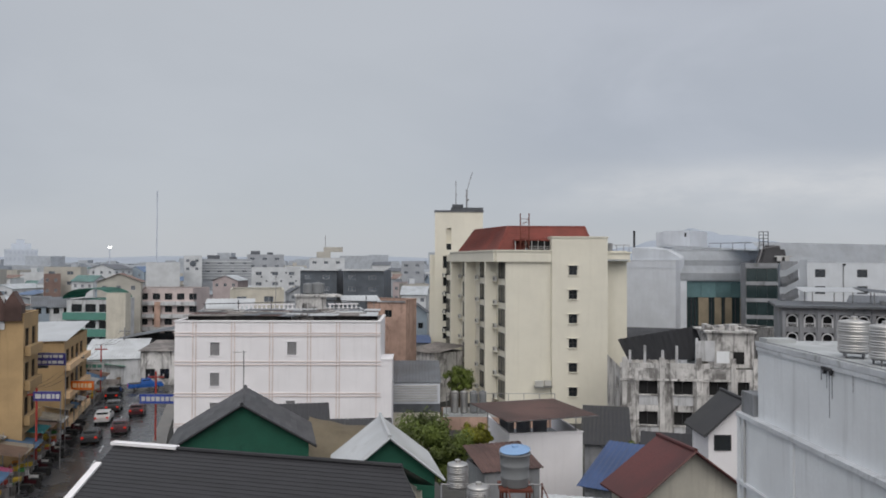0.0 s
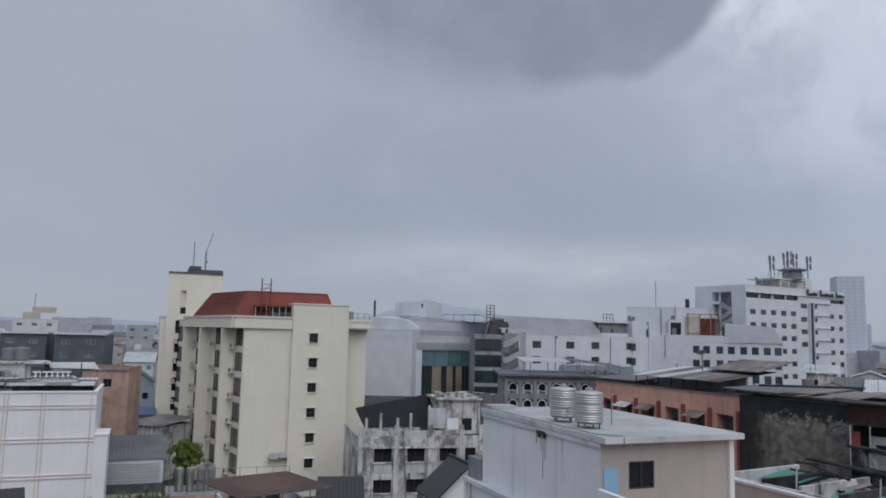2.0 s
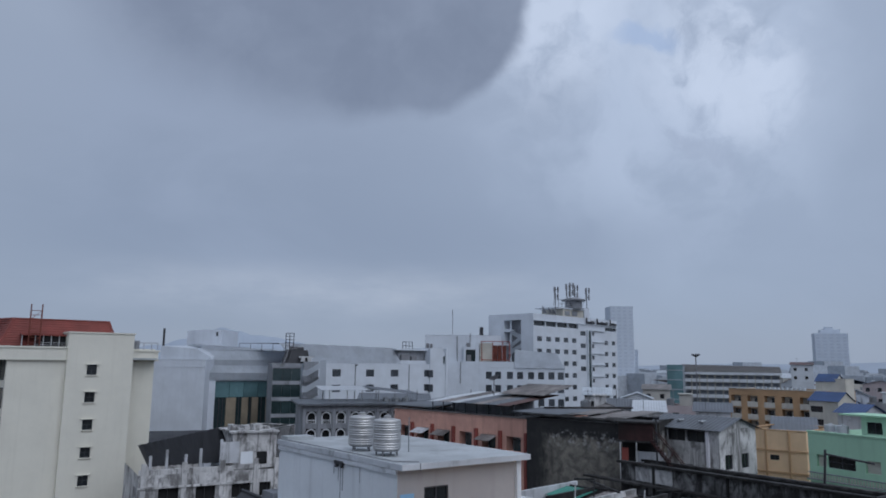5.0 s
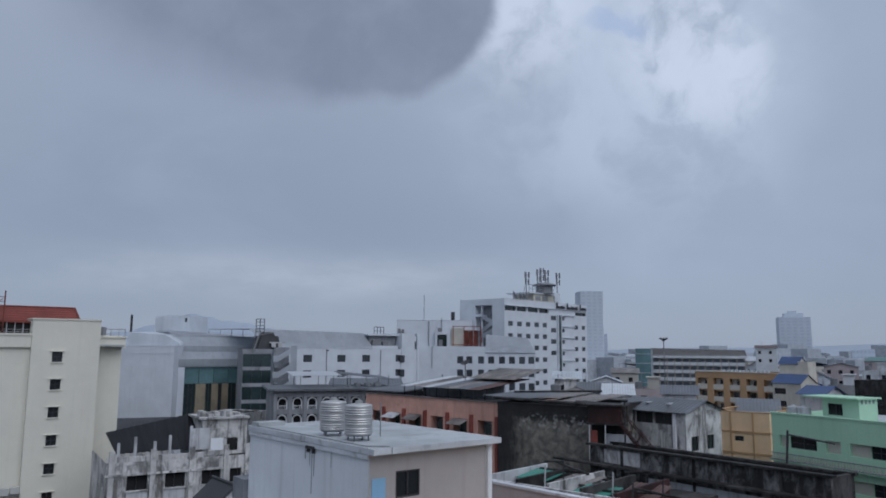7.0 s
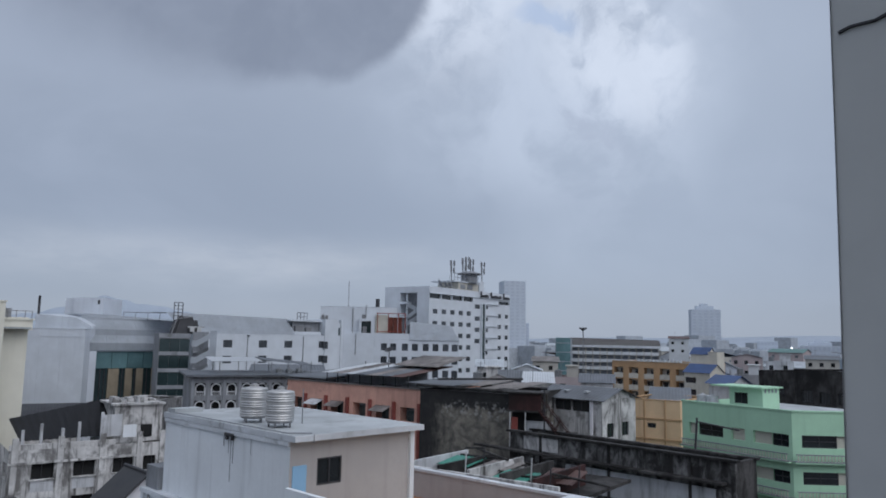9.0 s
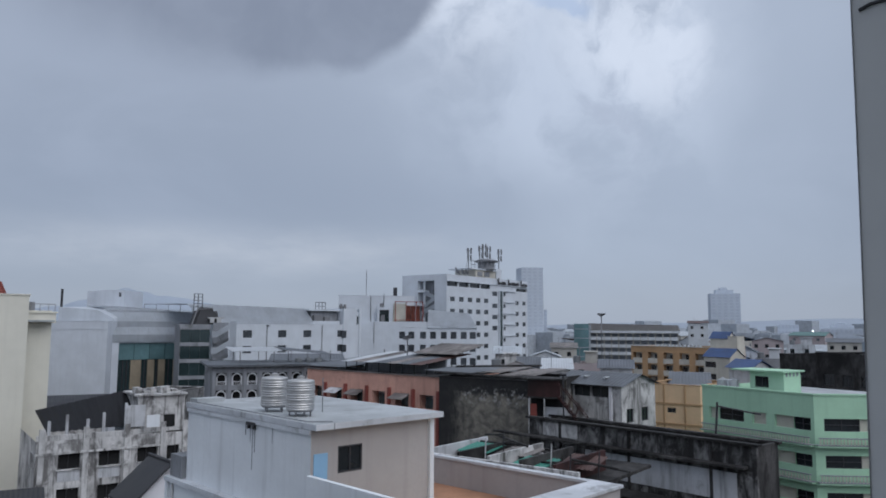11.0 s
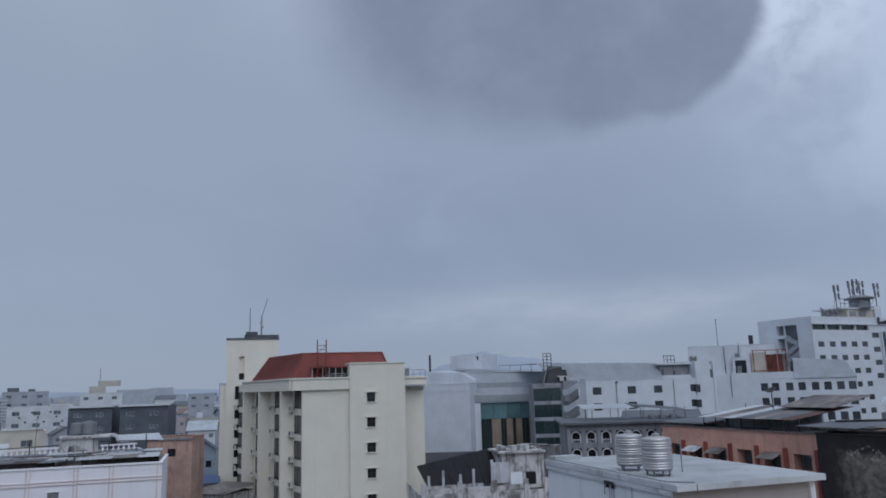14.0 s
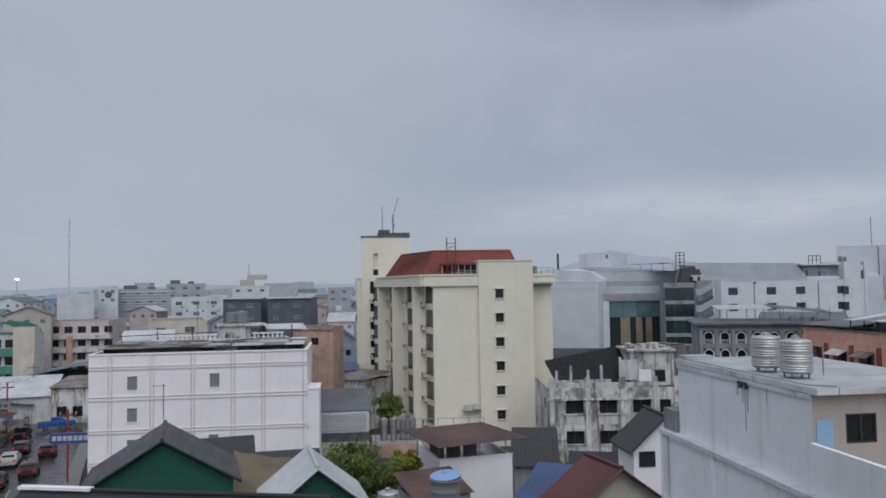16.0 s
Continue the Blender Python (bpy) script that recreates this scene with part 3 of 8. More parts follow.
make_road()
make_hills()


# ---- the building the camera stands in ----
def own_building():
    bm = bmesh.new()
    vs = box(bm, 2.10, -3.0, 17.0, 2.32, 0.687, 23.5)
    for v in vs:
        if v.co.y > 0:
            v.co.y += 0.011 * (20.2 - v.co.z)
    tagged(part("wall_balcony_side", bm, NEARWALL, None), "grey rendered balcony side wall with a crack", "wall", kind="structure")
    # the crack: a thin dark seam standing out of the render
    bm = bmesh.new()
    z, y = 20.85, 0.68
    path = []
    for i in range(26):
        path.append((2.096, y - 0.02 - i * 0.03, z + 0.012 * noise.noise((i * 0.5, 2, 3)) + 0.0042 * i))
    for a, b in zip(path, path[1:]):
        beam(bm, a, b, 0.005, 5)
    tagged(part("wall_crack", bm, DARKMETAL, None), "thin dark crack across the rendered wall", "wall", kind="structure")
    bm = bmesh.new()
    for k in range(24):
        a, b = 17.2 + 0.26 * k, 17.2 + 0.26 * (k + 1)
        beam(bm, *[(2.097, 0.686 + 0.011 * (20.2 - q) + 0.004 * noise.noise((q * 1.3, 0, 5)), q) for q in (a, b)], 0.0018, 5)
    tagged(part("wall_cable", bm, METAL, None), "thin dark cable hung along the wall edge", "cable", kind="structure")
    tagged(part("floor_balcony", boxes((-4, -3, 18.3, 2.10, 0.35, 18.5)), CONCRETE, None), "plain concrete balcony floor", "floor", kind="structure")
    tagged(part("wall_own_building", boxes((-14, -16, 0, 14, -3.0, 26)), BEIGE, None), "plain rendered wall of the building behind", "wall", kind="structure")


own_building()



# ---- cream hotel with a red roof ----
def ac_unit(parent, m):
    def body(bm):
        box(bm, 0, 0, 0, 0.8, 0.32, 0.55)
    o = part_of("air_conditioner", shared(("air_conditioner",), body), ACWHITE, parent, m=m)
    def fan(bm):
        lathe(bm, [(0.2, 0), (0.2, 0.03), (0.05, 0.04)], 12)
    part_of("fan_grille", shared(("fan_grille",), fan), DARKMETAL, o, m=pose(0.5, 0.0, 0.28, 90, 0, 0))
    return o


def cream_hotel():
    e = thing("cream_hotel", "cream painted eight storey hotel with red mansard roof", "hotel", 8.0, 92.0, 0, 0)
    # local frame: x along the front, y away from the viewer
    W, D, H = 15.7, 28.0, 21.5
    bm = bmesh.new()
    fl = [3.35 + 3.02 * i for i in range(6)]
    pierced(bm, pose(0, 0, 0), 6.2, 0, H, [])
    pierced(bm, pose(W, 2.0, 0, 0, 0, 90), D - 2, 0, H, [])
    pierced(bm, pose(12.6, 2.0, 0), W - 12.6, 0, H, [])
    part("wall", bm, CREAM, e)
    # projecting stair block with one window a floor
    bm = bmesh.new()
    holes = [(2.1, z, 3.15, z + 1.15) for z in fl]
    pierced(bm, pose(5.7, -0.6, 0), 6.95, 0, 23.1, holes)
    pierced(bm, pose(12.65, -0.6, 0, 0, 0, 90), 4.0, 0, 23.1, [])
    pierced(bm, pose(5.7, 3.4, 0, 0, 0, -90), 4.0, 0, 23.1, [])
    box(bm, 5.6, -0.7, 23.1, 12.75, 3.4, 23.25)
    part("stair_block", bm, CREAM, e)
    for z in fl:
        w = window(e, pose(5.7 + 2.1, -0.6, z), 1.05, 1.15, "grid")
        part_of("window_hood", shared(("hotel_hood",), lambda bm: box(bm, -0.18, -0.22, 1.15, 1.23, 0, 1.24)), CREAM, w)
        part_of("window_sill", shared(("hotel_sill",), lambda bm: box(bm, -0.12, -0.14, -0.1, 1.17, 0, 0)), CREAM, w)
    # the side wall runs back and outwards, with fins between its bays; y of its frame points outwards
    side = pose(0, 0, 0, 0, 0, 104.5)
    L = 29.0
    bays = ((0.0, 3.6), (4.0, 12.9), (13.3, 20.6), (21.0, 29.0))
    bm = bmesh.new()
    box(bm, 0.02, -0.5, 0, L, 0.0, H - 0.3, side)
    part("recess_wall", bm, CREAM, e)
    for u in (3.6, 12.9, 20.6):
        bm = bmesh.new()
        box(bm, u, 0.005, 0, u + 0.4, 1.54, H - 1.45, side)
        part("fin", bm, CREAM, e)
    for u0, u1 in bays:
        uw = {0.0: 0.35, 4.0: 8.3, 13.3: 16.9, 21.0: 26.6}[u0]
        for z in fl:
            w = window(e, side @ pose(uw + 2.3, 0.03, z - 0.55) @ pose(0, 0, 0, 0, 0, 180), 2.3, 2.2, "sliding", deep=0.0)
            ac_unit(e, side @ pose(uw + 3.15, 0.55, z - 0.85) @ pose(0, 0, 0, 0, 0, 180))
            part_of("ac_ledge", shared(("ac_ledge",), lambda bm: box(bm, 0.0, 0.004, -0.08, 1.1, 0.6, 0.02)), CREAM, e, m=side @ pose(uw + 2.2, 0, z - 0.87))
    # parapet that goes round front and side
    bm = bmesh.new()
    box(bm, -1.2, -0.35, H - 1.45, 5.7, 0.4, H)
    part("parapet", bm, CREAM, e)
    bm = bmesh.new()
    box(bm, 0.3, 0.01, H - 1.45, 21.2, 1.55, H, side)
    part("parapet", bm, CREAM, e)
    bm = bmesh.new()
    box(bm, -1.3, -0.47, H - 0.14, 5.7, 0.5, H + 0.05)
    box(bm, 0.2, 0.005, H - 0.14, 21.3, 1.68, H + 0.05, side)
    part("coping", bm, CREAM, e)
    part("parapet", boxes((12.65, 1.5, H - 1.45, W + 0.3, 3.5, H - 0.2)), CREAM, e)
    part("coping", boxes((12.65, 1.35, H - 0.3, W + 0.45, 3.5, H - 0.12)), CREAM, e)
    bm = bmesh.new()
    prism(bm, [(0.1, 0.4), (W - 0.1, 0.4), (W - 0.1, D), (-6.8, D)], H - 1.3, H - 1.1)
    part("roof_deck", bm, CONCRETE, e)
    # terrace rail at the right end
    part("terrace_rail", bars(*[((x, 1.7, H - 0.1), (x, 1.7, H + 0.75), 0.04) for x in (13.4, 14.3, 15.2, 15.9)], ((13.4, 1.7, H + 0.75), (15.9, 1.7, H + 0.75), 0.05)), METAL, e)
    part("water_tank", boxes((12.8, 2.2, H - 0.15, 13.9, 3.4, H + 1.0)), GREYWALL, e)
    # mansard roof
    bm = bmesh.new()
    x1, y0, y1, zb, zt = 11.6, 1.8, 22.0, H - 0.1, H + 3.2
    lo = [bm.verts.new(v) for v in ((-0.9, y0, zb), (x1, y0, zb), (x1 + 0.4, y1, zb), (-5.6, y1 - 4, zb), )]
    hi = [bm.verts.new(v) for v in ((0.6, y0 + 2.6, zt), (x1 - 0.9, y0 + 2.6, zt), (x1 - 1.4, y1 - 2.4, zt), (-3.2, y1 - 6.4, zt))]
    for i in range(4):
        bm.faces.new((lo[i], lo[(i + 1) % 4], hi[(i + 1) % 4], hi[i]))
    bm.faces.new(hi)
    part("roof", bm, REDTILE, e, "red tiled mansard roof")
    # tile courses as raised ribs on the two seen slopes
    L0, L1 = Vector((-0.9, y0, zb)), Vector((x1, y0, zb))
    T0, T1 = Vector((0.6, y0 + 2.6, zt)), Vector((x1 - 0.9, y0 + 2.6, zt))
    K0, K1 = Vector((-5.6, y1 - 4, zb)), Vector((-3.2, y1 - 6.4, zt))
    bm = bmesh.new()
    for i in range(1, 12):
        s = i / 12
        beam(bm, L0.lerp(T0, s), L1.lerp(T1, s), 0.045, 4)
        beam(bm, K0.lerp(K1, s), L0.lerp(T0, s), 0.045, 4)
    beam(bm, L0, T0, 0.13)
    beam(bm, L1, T1, 0.13)
    beam(bm, T0, T1, 0.12)
    beam(bm, K1, T0, 0.12)
    beam(bm, K0, K1, 0.13)
    part("tile_course", bm, REDTILE, e)
    # a near-black box stands in for the shade inside the roof opening
    part("roof_opening", boxes((2.8, 1.35, H + 0.05, 6.0, 2.3, H + 1.25)), VOIDSHADE, e)
    part("opening_canopy", boxes((1.2, 1.0, H + 1.25, 6.1, 2.9, H + 1.4)), REDTILE, e)
    for x in (1.3, 2.6, 3.4, 4.2, 5.0, 5.9):
        part("opening_post", bars(((x, 1.2, H), (x, 1.2, H + 1.25), 0.05)), FRAMEWHITE, e)
    for k in (1, 2):
        part("opening_rail", bars(((2.6, 1.2, H + 0.25 * k), (5.9, 1.2, H + 0.25 * k), 0.025)), FRAMEWHITE, e)
    # ladder mast in front of the roof
    rows = [((x, 0.9, H - 0.4), (x, 0.9, H + 4.7), 0.07) for x in (1.9, 3.0)]
    rows += [((1.9, 0.9, H + 0.5 * k), (3.0, 0.9, H + 0.5 * k), 0.035) for k in range(1, 9)]
    rows += [((1.9, 0.9, H + k), (3.0, 0.9, H + k + 1), 0.03) for k in range(0, 4)]
    part("mast_frame", bars(*rows), RUSTMETAL, e)
    return e


def hotel_lift_tower():
    e = thing("lift_tower", "tall cream lift tower with mobile masts on its roof", "tower", -1.95, 120.5, 0, 0)
    bm = bmesh.new()
    slit = [(1.35, z, 2.15, z + 2.0) for z in [1.6 + 2.9 * i for i in range(7)]] + [(1.9, 22.0, 2.7, 23.0)]
    pierced(bm, pose(0.75, 0, 0), 7.9, 0, 28.2, slit + [(1.9, 23.1, 2.7, 25.6)], 0.5)
    box(bm, 2.6, 0.5, 23.0, 3.5, 0.55, 25.7)
    pierced(bm, side_pose("E", 8.65, 7), 7, 0, 28.2, [])
    pierced(bm, pose(0.75, 7, 0, 0, 0, -90), 7, 0, 28.2, [])
    box(bm, -0.1, 1.5, 0, 0.75, 7, 21.2)
    part("wall", bm, CREAM, e)
    for u, z0, u1, z1 in slit:
        window(e, pose(0.75 + u, 0.3, z0), u1 - u, z1 - z0, "plain")
    bm = boxes((0.65, -0.1, 28.2, 8.75, 7.1, 28.5), (3.4, 0.5, 28.5, 8.7, 6, 29.0), (3.6, 0.4, 29.0, 5.4, 4, 29.5))
    part("roof_slab", bm, GREYSHEET, e)
    part("mast", bars(((4.2, 1, 29), (4.2, 1, 33.4), 0.07), ((4.2, 1, 31), (4.35, 1, 31.3), 0.05)), METAL, e)
    part("jib", bars(((6.0, 1, 29), (6.0, 1, 32.0), 0.12), ((6.0, 1, 30.3), (6.3, 1, 30.4), 0.2), ((6.0, 1, 31.8), (6.9, 1, 34.9), 0.06), ((5.8, 1, 30.9), (6.1, 1, 31.4), 0.1)), METAL, e)
    return e


cream_hotel()
hotel_lift_tower()



# ---- white building with a grid of pinkish mouldings ----
def white_building():
    w, d, h = 20.3, 9.0, 14.0
    e = thing("white_building", "white rendered building with a grid of pinkish mouldings", "building", -26.4, 72.6, 0, 1.5)
    wins = [(3.5, 10.65), (11.08, 10.72), (3.5, 7.65), (10.98, 4.9), (3.5, 4.7)]
    bm = bmesh.new()
    pierced(bm, pose(0, 0, 0), w, 0, h, [(u, z, u + 0.9, z + 1.3) for u, z in wins])
    for s, l in (("E", d), ("N", w), ("W", d)):
        pierced(bm, side_pose(s, w, d), l, 0, h, [])
    part("wall", bm, WHITE, e)
    for u, z in wins:
        # near-black backing stands in for the shade behind the slats
        f = window(e, pose(u, 0, z), 0.9, 1.3, "louvre", LOUVRE, VOIDSHADE, deep=0.06)
        part_of("window_surround", shared(("louvre_surround",), lambda bm: [box(bm, -0.1, -0.06, -0.1, 1.0, -0.002, 0), box(bm, -0.1, -0.06, 1.3, 1.0, -0.002, 1.4)]), WHITE, f)
    for z in (12.58, 12.84, 9.7, 10.0, 6.6, 6.88, 3.6, 3.88):
        part("moulding", boxes((-0.05, -0.09, z, w + 0.05, -0.002, z + 0.09)), PINKTRIM, e)
    for u in (1.75, 2.05, 5.55, 5.85, 9.3, 9.6, 13.05, 13.35, 15.9, 16.2, 19.85):
        part("moulding", boxes((u, -0.075, 1.0, u + 0.09, -0.003, h + 0.02)), PINKTRIM, e)
    part("parapet", boxes((-0.06, -0.1, h - 0.02, w + 0.06, 0.25, h + 0.12), (w - 0.25, 0.25, h - 0.02, w + 0.06, d, h + 0.12), (-0.06, 0.25, h - 0.02, 0.25, d, h + 0.12)), WHITE, e)
    # dark ribbed roof behind the parapet
    bm = bmesh.new()
    corrugated(bm, slope(0.8, 0.4, h - 0.1, 0, 1.0), w - 1.0, d - 1.0, 0.5)
    part("roof", bm, OLDSHEET, e, "weathered dark corrugated roof")
    rr = random.Random(31)
    # near-black strips stand in for the shaded gap under the sheets
    part("fascia", boxes((0.9, 1.3, h - 0.05, 11.2, 1.4, h + 0.48), (13.4, 1.5, h - 0.05, w - 0.4, 1.6, h + 0.55)), SOOTDARK, e)
    for j in range(4):
        u = 0.7
        while u < w - 1.2:
            k = min(rr.uniform(1.4, 3.6), w - 0.4 - u)
            if not (11.2 < u < 12.6 and j < 3):
                bm = bmesh.new()
                corrugated(bm, slope(u, 0.9 + 1.6 * j + rr.uniform(-0.25, 0.25), h + 0.46 + 0.07 * j + rr.uniform(0, 0.1), rr.uniform(-1.5, 1.5), 1.5 + rr.uniform(-1, 1.5)), k, 1.8, 0.4)
                part("roof_sheet", bm, rr.choice((OLDSHEET, GREYSHEET, OLDSHEET, GREYSHEET, RUST, PALESHEET)), e)
            u += k - 0.05
    for j in range(7):
        u, v = rr.uniform(0.8, w - 5), rr.uniform(1.2, 7)
        part("loose_beam", bars(((u, v, h + 0.75), (u + rr.uniform(2, 4.5), v + rr.uniform(-0.6, 0.6), h + rr.uniform(0.72, 0.95)), 0.05)), rr.choice((SOOTDARK, STAINED, DARKMETAL)), e)
    for u in (11.5, 12.2, 12.9):
        part("vent_pipe", bars(((u, 5.5, h), (u, 5.5, h + 1.7), 0.06)), STAINED, e)
    # lower part to the right
    part("annex", boxes((w, 0.1, 0, w + 1.15, 4.0, 10.2), (w - 0.02, 0.02, 10.2, w + 1.2, 4.0, 10.32)), WHITE, e)
    return e


white_building()
# shophouse row behind it, with balusters and roof clutter
row = house("shophouse_row", "old shophouse row with white roof balusters and stains", "building", -27.57, 81.46, 12.2, 19.53, 10, 14.0, STAINEDWHITE, "flat", OLDSHEET, [], parapet=0.3)


def baluster_rail(parent, x0, x1, y, z, k):
    bm = boxes((x0, y - 0.1, z, x1, y + 0.1, z + 0.12), (x0, y - 0.12, z + 0.75, x1, y + 0.12, z + 0.9))
    part("rail", bm, WHITE, parent)
    for i in range(k):
        x = x0 + (x1 - x0) * (i + 0.5) / k
        part_of("baluster", shared(("baluster",), lambda bm: lathe(bm, [(0.10, 0), (0.06, 0.08), (0.13, 0.25), (0.06, 0.5), (0.1, 0.63)], 8)), WHITE, parent, m=pose(x, y, z + 0.12))


baluster_rail(row, 4.7, 11.0, 0.4, 14.25, 13)
baluster_rail(row, 14.8, 18.3, 0.4, 14.25, 7)
part("stair_head", boxes((11.2, 0.3, 13.6, 14.6, 4, 15.9), (11.0, 0.1, 15.9, 16.4, 4.2, 16.1)), STAINED, row)
bm = bmesh.new()
corrugated(bm, slope(1.0, 0.5, 14.6, 0, 14), 5.5, 4.0, 0.5)
part("lean_to_roof", bm, PALESHEET, row)
bm = bmesh.new()
corrugated(bm, slope(16.4, 0.5, 15.3, 0, 8), 4.6, 4.0, 0.5)
part("lean_to_roof", bm, PALESHEET, row)
for k in range(6):
    part("roof_post", bars(((1.2 + 3.6 * k, 0.3, 13.7), (1.2 + 3.6 * k, 0.3, 15.2 + 0.4 * (k % 3)), 0.06)), DARKMETAL, row)
part("roof_beam", bars(((1.0, 0.25, 15.2), (11.0, 0.25, 15.35), 0.05), ((14.6, 0.25, 15.5), (20.5, 0.25, 15.3), 0.06)), SOOTDARK, row)
part("antenna_pole", bars(((8.9, 0.2, 13.7), (8.9, 0.2, 18.3), 0.035), ((8.6, 0.2, 18.0), (9.2, 0.2, 18.0), 0.02), ((20.1, 0.2, 13.7), (20.1, 0.2, 15.3), 0.035)), METAL, row)


def steel_tank(label, x, y, z, r=0.5, h=1.25, group="", legs=0.35, mat=None, name="water_tank"):
    """A ribbed stainless water tank on a low stand."""
    mat = mat or STAINLESS
    e = thing(name, label, "water tank", x, y, z, random.uniform(0, 90), group)
    prof = [(r * 0.98, 0)]
    k = 12
    for i in range(k):
        # ribs in groups of three with plain bands between
        z0, out = h * i / k, 1.022 if i % 4 != 3 else 0.985
        prof += [(r * 0.98, z0 + 0.004), (r * out, z0 + h / k * 0.3), (r * out, z0 + h / k * 0.62), (r * 0.98, z0 + h / k * 0.95)]
    prof += [(r * 0.98, h), (r * 0.95, h + 0.03), (r * 0.5, h + 0.07), (r * 0.26, h + 0.085)]
    bm = bmesh.new()
    lathe(bm, prof, 28, (0, 0, legs))
    b = part("shell", bm, mat, e)
    for f in b.data.polygons:
        f.use_smooth = True
    bm = bmesh.new()
    lathe(bm, [(r * 0.27, 0), (r * 0.27, 0.08), (r * 0.1, 0.1)], 16, (0, 0, legs + h + 0.08))
    part("lid", bm, mat, e)
    if legs > 0:
        rows = [((r * 0.8 * math.cos(a), r * 0.8 * math.sin(a), 0), (r * 0.8 * math.cos(a), r * 0.8 * math.sin(a), legs + 0.02), 0.03) for a in (0.8, 2.4, 3.9, 5.5)]
        for a, b2, r2 in rows:
            part("leg", bars((a, b2, r2)), METAL, e)
        bm = bmesh.new()
        lathe(bm, [(r * 0.9, 0), (r * 0.9, 0.05)], 20, (0, 0, legs - 0.05))
        part("stand_ring", bm, METAL, e)
    return e


steel_tank("round grey water tank on the shophouse roof", -14.81, 87.76, 16.1, 0.75, 1.2, "roof tanks", 0.1, PLASTICGREY)
steel_tank("round grey water tank on the shophouse roof", -15.93, 87.56, 16.1, 0.65, 1.1, "roof tanks", 0.1, PLASTICGREY)



# ---- low houses and yards in front of the hotel ----
def tile_roof(parent, w, d, h, rise, mat, name="roof", label="", cap_mat=None, over=0.45, step=0.34):
    """A pitched roof, ridge along y, with overlapping tile courses as real steps."""
    half = w / 2 + over
    drop = over * rise / (w / 2)
    n = max(1, int(half / step))
    r = None
    for sx in (-1, 1):
        for i in range(n):
            bm = bmesh.new()
            a, b = i / n, (i + 1) / n
            xa, xb = w / 2 + sx * half * (1 - a), w / 2 + sx * half * (1 - b)
            za, zb = h - drop + (rise + drop) * a, h - drop + (rise + drop) * b
            t = 0.05
            vs = [bm.verts.new(v) for v in ((xa, -over, za + t), (xa, d + over, za + t), (xb, d + over, zb + 0.005), (xb, -over, zb + 0.005),
                                            (xa, -over, za - 0.05), (xa, d + over, za - 0.05), (xb, d + over, zb - 0.06), (xb, -over, zb - 0.06))]
            for q in ((0, 1, 2, 3), (0, 4, 5, 1), (4, 7, 6, 5), (0, 3, 7, 4), (1, 5, 6, 2)):
                bm.faces.new([vs[k] for k in q])
            r = part("roof_course", bm, mat, parent)
    bmc = bmesh.new()
    beam(bmc, (w / 2, -over - 0.02, h + rise + 0.05), (w / 2, d + over + 0.02, h + rise + 0.05), 0.11, 8)
    part("ridge_cap", bmc, cap_mat or mat, parent)
    bmc = bmesh.new()
    for sx in (-1, 1):
        m0 = Vector((w / 2, -over - 0.03, h + rise - 0.02))
        m1 = Vector((w / 2 + sx * half, -over - 0.03, h - drop - 0.05))
        for y in (0, ):
            beam(bmc, m0, m1, 0.07, 4)
    part("verge_board", bmc, cap_mat or GREYSHEET, parent)
    return r


def gable_end(parent, w, h, rise, mat, y=0.0, t=0.15):
    bm = bmesh.new()
    a = [bm.verts.new(v) for v in ((0, y, 0), (w, y, 0), (w, y, h), (w / 2, y, h + rise - 0.07), (0, y, h))]
    b = [bm.verts.new((v.co.x, y + t, v.co.z)) for v in a]
    bm.faces.new(a)
    bm.faces.new(b[::-1])
    for i in range(5):
        bm.faces.new((a[i], b[i], b[(i + 1) % 5], a[(i + 1) % 5]))
    bmesh.ops.recalc_face_normals(bm, faces=bm.faces)
    return part("gable_wall", bm, mat, parent)


def gable_house(name, label, x, y, yaw, w, d, h, rise, wall, roof_mat, cap=None, group="", step=0.34):
    e = thing(name, label, "house", x, y, 0, yaw, group)
    gable_end(e, w, h, rise, wall, 0.0)
    gable_end(e, w, h, rise, wall, d - 0.15)
    part("side_wall", boxes((0, 0.15, 0, 0.15, d - 0.15, h)), wall, e)
    part("side_wall", boxes((w - 0.15, 0.15, 0, w, d - 0.15, h)), wall, e)
    tile_roof(e, w, d, h, rise, roof_mat, cap_mat=cap, step=step)
    return e


g = gable_house("green_gable_house", "house with dark green gable wall and dark tiled roof", -15.8, 43.2, 13, 7.9, 5.6, 9.1, 2.35, GREENWALL, DARKROOF, DARKROOF, "green gable houses")
part("antenna", bars(((3.95, 2.0, 11.4), (3.95, 2.0, 14.4), 0.03), ((3.3, 2.0, 14.3), (4.1, 2.0, 14.3), 0.02), ((3.35, 1.8, 14.3), (3.35, 2.2, 14.3), 0.015), ((4.0, 1.8, 14.3), (4.0, 2.2, 14.3), 0.015)), METAL, g)
gable_house("green_gable_house", "small green gabled house with pale metal roof", -5.07, 37.66, 10, 4.8, 4.7, 9.1, 1.9, GREENWALL, PALESHEET, PALESHEET, "green gable houses", step=3.0)


